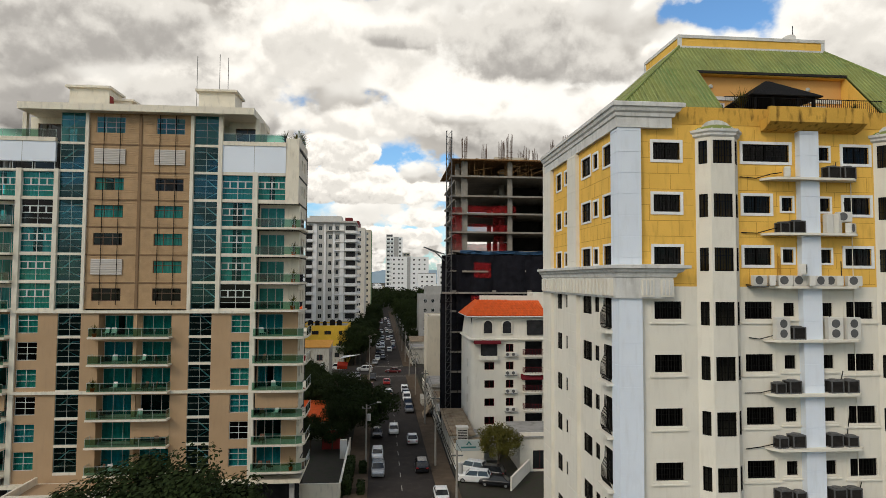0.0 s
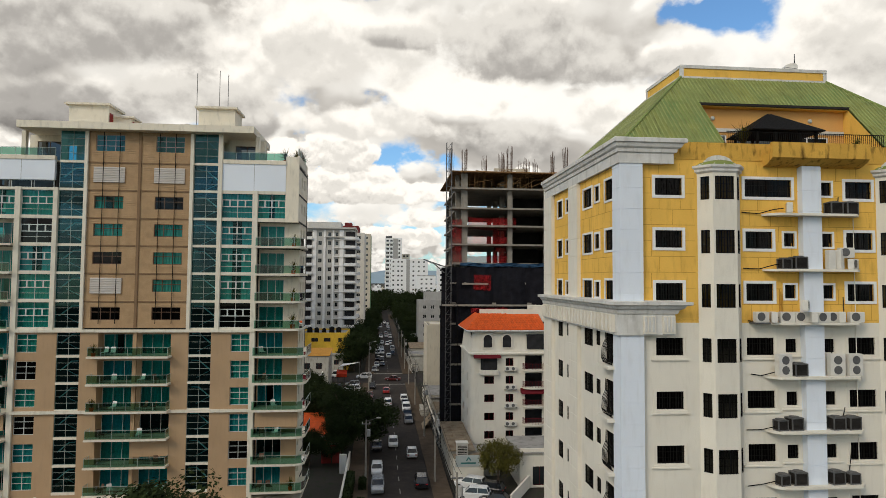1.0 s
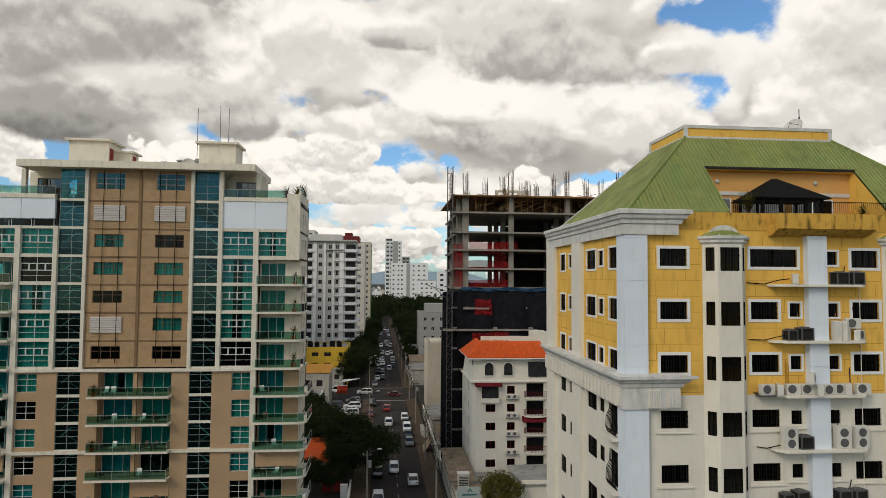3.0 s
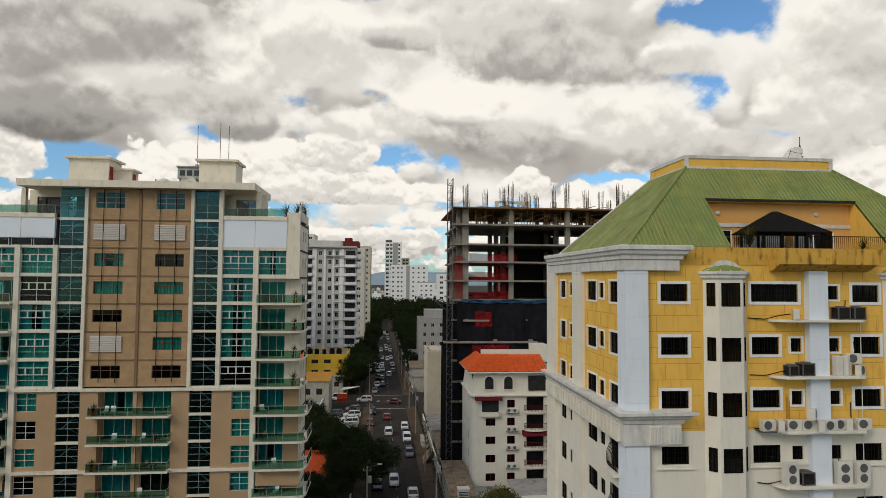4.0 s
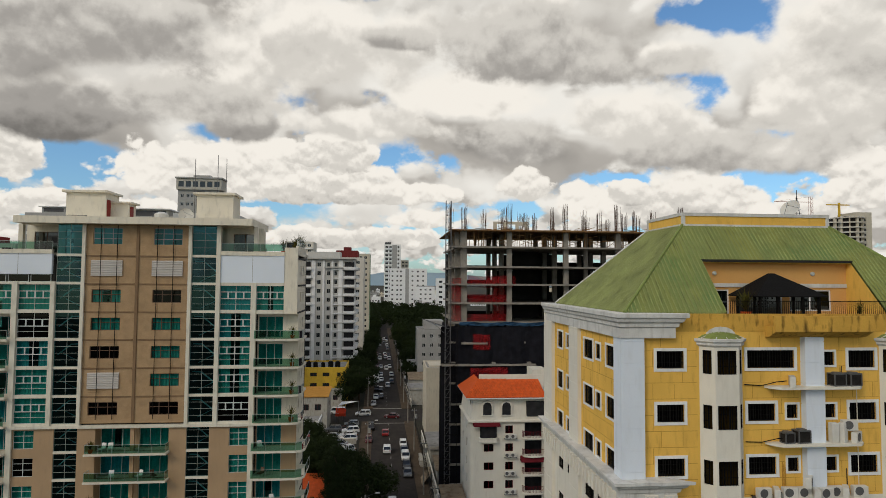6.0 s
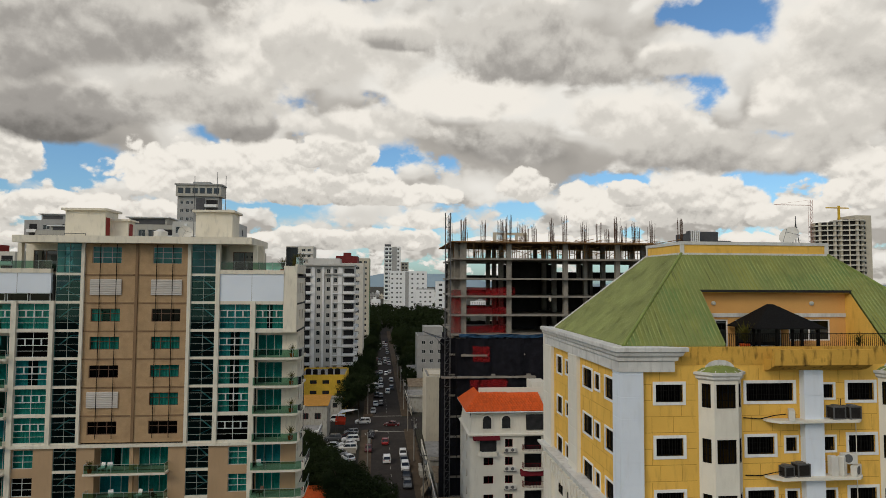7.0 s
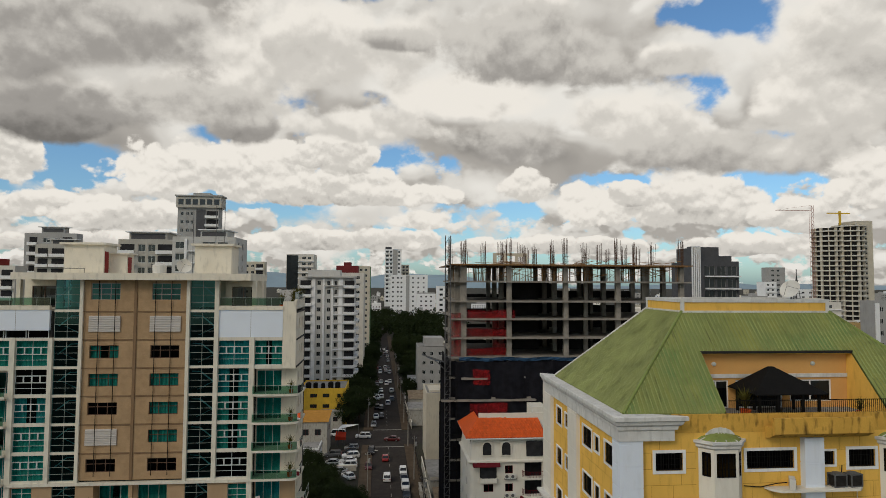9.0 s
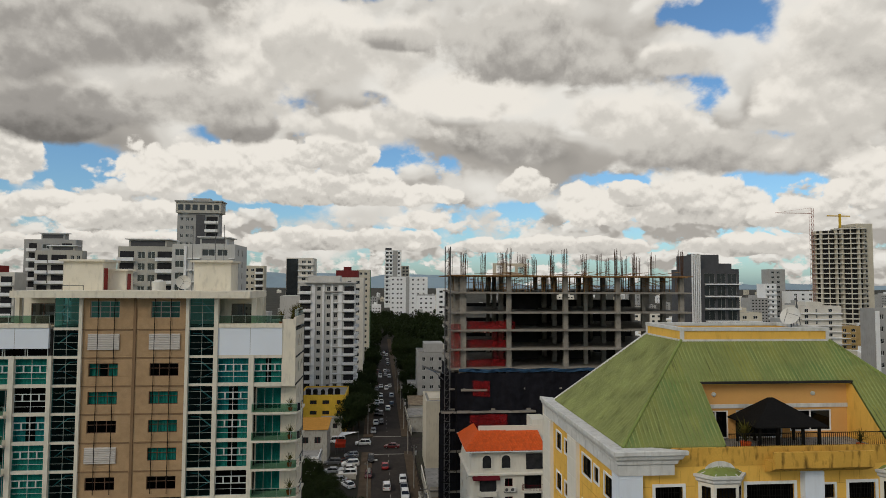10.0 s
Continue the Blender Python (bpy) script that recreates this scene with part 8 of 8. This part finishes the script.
for x, y, z in ((-12.5, 169.0, 4.6), (-7.0, 169.8, 5.6), (-11.5, 173.0, 4.9)):
    part("mast", Solid().bar((x, y, 0), (x, y, z), 0.06, 5), M_STEEL, sail)


def hedge(x0, x1, y0, y1, h, seed):
    rnd = random.Random(seed)
    l = Solid()
    for i in range(int(500 * (y1 - y0) / 6)):
        f = rnd.random()
        p = Vector((rnd.uniform(x0, x1), rnd.uniform(y0, y1), rnd.uniform(0.1, h)))
        k = rnd.randrange(4)
        if k == 0:
            p.z = h * rnd.uniform(0.93, 1.02)
        elif k == 1:
            p.x = x0 + rnd.uniform(-0.05, 0.1)
        elif k == 2:
            p.x = x1 + rnd.uniform(-0.1, 0.05)
        else:
            p.y = y0 + rnd.uniform(-0.05, 0.1)
        d = Vector((rnd.gauss(0, 1), rnd.gauss(0, 1), rnd.gauss(0, 1) + 0.5)).normalized()
        a1 = d.orthogonal().normalized() * 0.16
        a2 = d.cross(a1)
        l.poly([p - a1, p - a2 * 0.7, p + a1, p + a2 * 0.7])
    t = thing("hedge", ((x0 + x1) / 2, (y0 + y1) / 2, 0), "clipped dark green hedge beside the pavement", "hedge")
    part("core", Solid().box(x0 + 0.12, x1 - 0.12, y0 + 0.12, y1 - 0.12, 0, h - 0.12), M_LEAF, t)
    part("foliage", l, M_LEAF, t)


hedge(-5.1, -4.1, 76.0, 88.0, 1.6, 1)
hedge(-3.4, -2.5, 84.2, 86.6, 1.3, 2)
hedge(-3.3, -2.5, 76.0, 78.5, 1.2, 3)

# entrance canopy before the tan tower
cp = thing("entrance_canopy", (-32, 66.5, 0), "tan concrete entrance canopy with a low parapet", "canopy")
part("slab", Solid().box(-36.5, -24.0, 63.6, 69.6, 3.9, 4.25), M_TAN, cp)
for x0, x1, y0, y1 in ((-36.5, -24.0, 63.6, 63.85), (-36.5, -36.25, 63.85, 69.6), (-28.5, -28.25, 63.85, 69.6)):
    part("parapet", Solid().box(x0, x1, y0, y1, 4.25, 5.0), M_CREAM, cp)
for x in (-36, -30, -25):
    part("column", Solid().box(x - 0.2, x + 0.2, 64.0, 64.4, 0, 3.9), M_TAN, cp)

# building material beside the site
rnd_s = random.Random(6)
for k in range(7):
    x, y = 7.6 + 0.8 * (k % 2) + rnd_s.uniform(-0.15, 0.15), 128.5 + 1.5 * (k // 2)
    st = thing("sack_stack", (x, y, 0.15), "stack of white cement sacks on the pavement", "sacks", "stacks beside the site")
    for q in range(4):
        o = rnd_s.uniform(-0.06, 0.06)
        ring = lambda e, z: [(x - 0.38 + e + o, y - 0.6 + e, z), (x + 0.38 - e + o, y - 0.6 + e, z), (x + 0.38 - e + o, y + 0.6 - e, z), (x - 0.38 + e + o, y + 0.6 - e, z)]
        z = 0.15 + q * 0.36
        part("sack", Solid().loft([ring(0.09, z), ring(0.0, z + 0.1), ring(0.0, z + 0.26), ring(0.09, z + 0.36)]), M_WALLGREY, st)
board = thing("leaning_sheet", (8.0, 119, 0), "pale metal sheet leaning over the pavement", "sheet")
part("sheet", Solid().loft([[(7.0, y, 0.16), (8.6, y, 2.3), (8.68, y, 2.26), (7.08, y, 0.15)] for y in (117.0, 121.5)]), M_RUST, board)

# clutter on the yellow house's roof
for x, y, r, h in ((-23.0, 192, 0.8, 1.7), (-21.0, 192.5, 0.7, 1.5), (-16.4, 192, 0.8, 1.8), (-14.4, 193, 0.8, 1.6), (-18.8, 193, 0.6, 1.3)):
    t = thing("water_tank", (x, y, 11.2), "black plastic water tank on the flat roof", "water tank", "tanks on the yellow house")
    ring = lambda rr, z: [(x + rr * math.cos(i * math.pi / 6), y + rr * math.sin(i * math.pi / 6), z) for i in range(12)]
    part("tank", Solid().loft([ring(r, 11.5), ring(r, 11.5 + h), ring(r * 0.5, 11.7 + h)]), M_BLACK, t)
    part("lid", Solid().loft([ring(r * 0.4, 11.7 + h), ring(r * 0.35, 11.8 + h)]), M_ACDARK, t)


# potted plant on the yellow block's terrace
def potted_plant(x, y, z, s):
    t = thing("potted_plant", (x, y, z), "spiky potted plant behind the terrace railing", "plant")
    ring = lambda rr, zz: [(x + rr * math.cos(i * math.pi / 5), y + rr * math.sin(i * math.pi / 5), zz) for i in range(10)]
    part("pot", Solid().loft([ring(0.2 * s, z), ring(0.28 * s, z + 0.4 * s)]), M_TERRACOTTA, t)
    rnd = random.Random(int(x * 10))
    l = Solid()
    for i in range(70):
        a, e = rnd.uniform(0, 6.283), rnd.uniform(0.1, 1.4)
        d = Vector((math.cos(a) * math.cos(e), math.sin(a) * math.cos(e), math.sin(e)))
        p = Vector((x, y, z + rnd.uniform(0.4, 0.9) * s))
        side = d.cross(Vector((0, 0, 1))).normalized() * 0.05 * s
        l.poly([p - side, p + side, p + d * rnd.uniform(0.6, 1.0) * s])
    part("leaves", l, M_LEAFDRY, t)


potted_plant(21.75, 35.9, 35.9, 1.2)
potted_plant(29.0, 35.7, 35.9, 0.8)
potted_plant(-11.6, 71.2, 40.85, 1.3)
potted_plant(-10.6, 72.0, 40.85, 1.0)


# chairs and plants on the balconies of the tan tower
def balcony_chair(x, y, z, turn, mat, label):
    t = thing("chair", (x, y, z), label, "chair", "balcony chairs")
    m = Matrix.Translation((x, y, z)) @ pose(0, 0, 0, 0, 0, turn)
    part("seat", Solid().box(-0.26, 0.26, -0.26, 0.26, 0.38, 0.44), mat, t, m=m)
    part("backrest", Solid().loft([[(-0.26, 0.24, 0.44), (0.26, 0.24, 0.44), (0.26, 0.28, 0.44), (-0.26, 0.28, 0.44)], [(-0.24, 0.36, 0.95), (0.24, 0.36, 0.95), (0.24, 0.40, 0.95), (-0.24, 0.40, 0.95)]]), mat, t, m=m)
    for sx in (-1, 1):
        for sy in (-1, 1):
            part("leg", Solid().bar((sx * 0.23, sy * 0.23, 0), (sx * 0.23, sy * 0.23, 0.38), 0.02, 5), mat, t, m=m)


rnd_b = random.Random(12)
for k in range(6):
    z = [5.0, 7.9, 10.8, 13.7, 16.6, 19.5][k] + 0.1
    for x in (-30.2, -28.9, -26.0, -24.6, -13.4, -12.2):
        if rnd_b.random() < 0.6:
            pale = rnd_b.random() < 0.55
            balcony_chair(x + rnd_b.uniform(-0.3, 0.3), 69.9, z, rnd_b.uniform(-60, 60), M_WHITE if pale else M_BROWN, "white plastic balcony chair" if pale else "dark wicker balcony chair")
    if rnd_b.random() < 0.8:
        potted_plant(rnd_b.choice((-31.1, -23.7, -10.2)), 69.7, z, 0.9)
for z in (22.5, 25.53, 28.56, 31.6):
    potted_plant(-10.4, 70.5, z, rnd_b.uniform(0.8, 1.2))
for y in (73.5, 74.6, 75.6):
    potted_plant(-10.5, y, 40.85, 1.6)
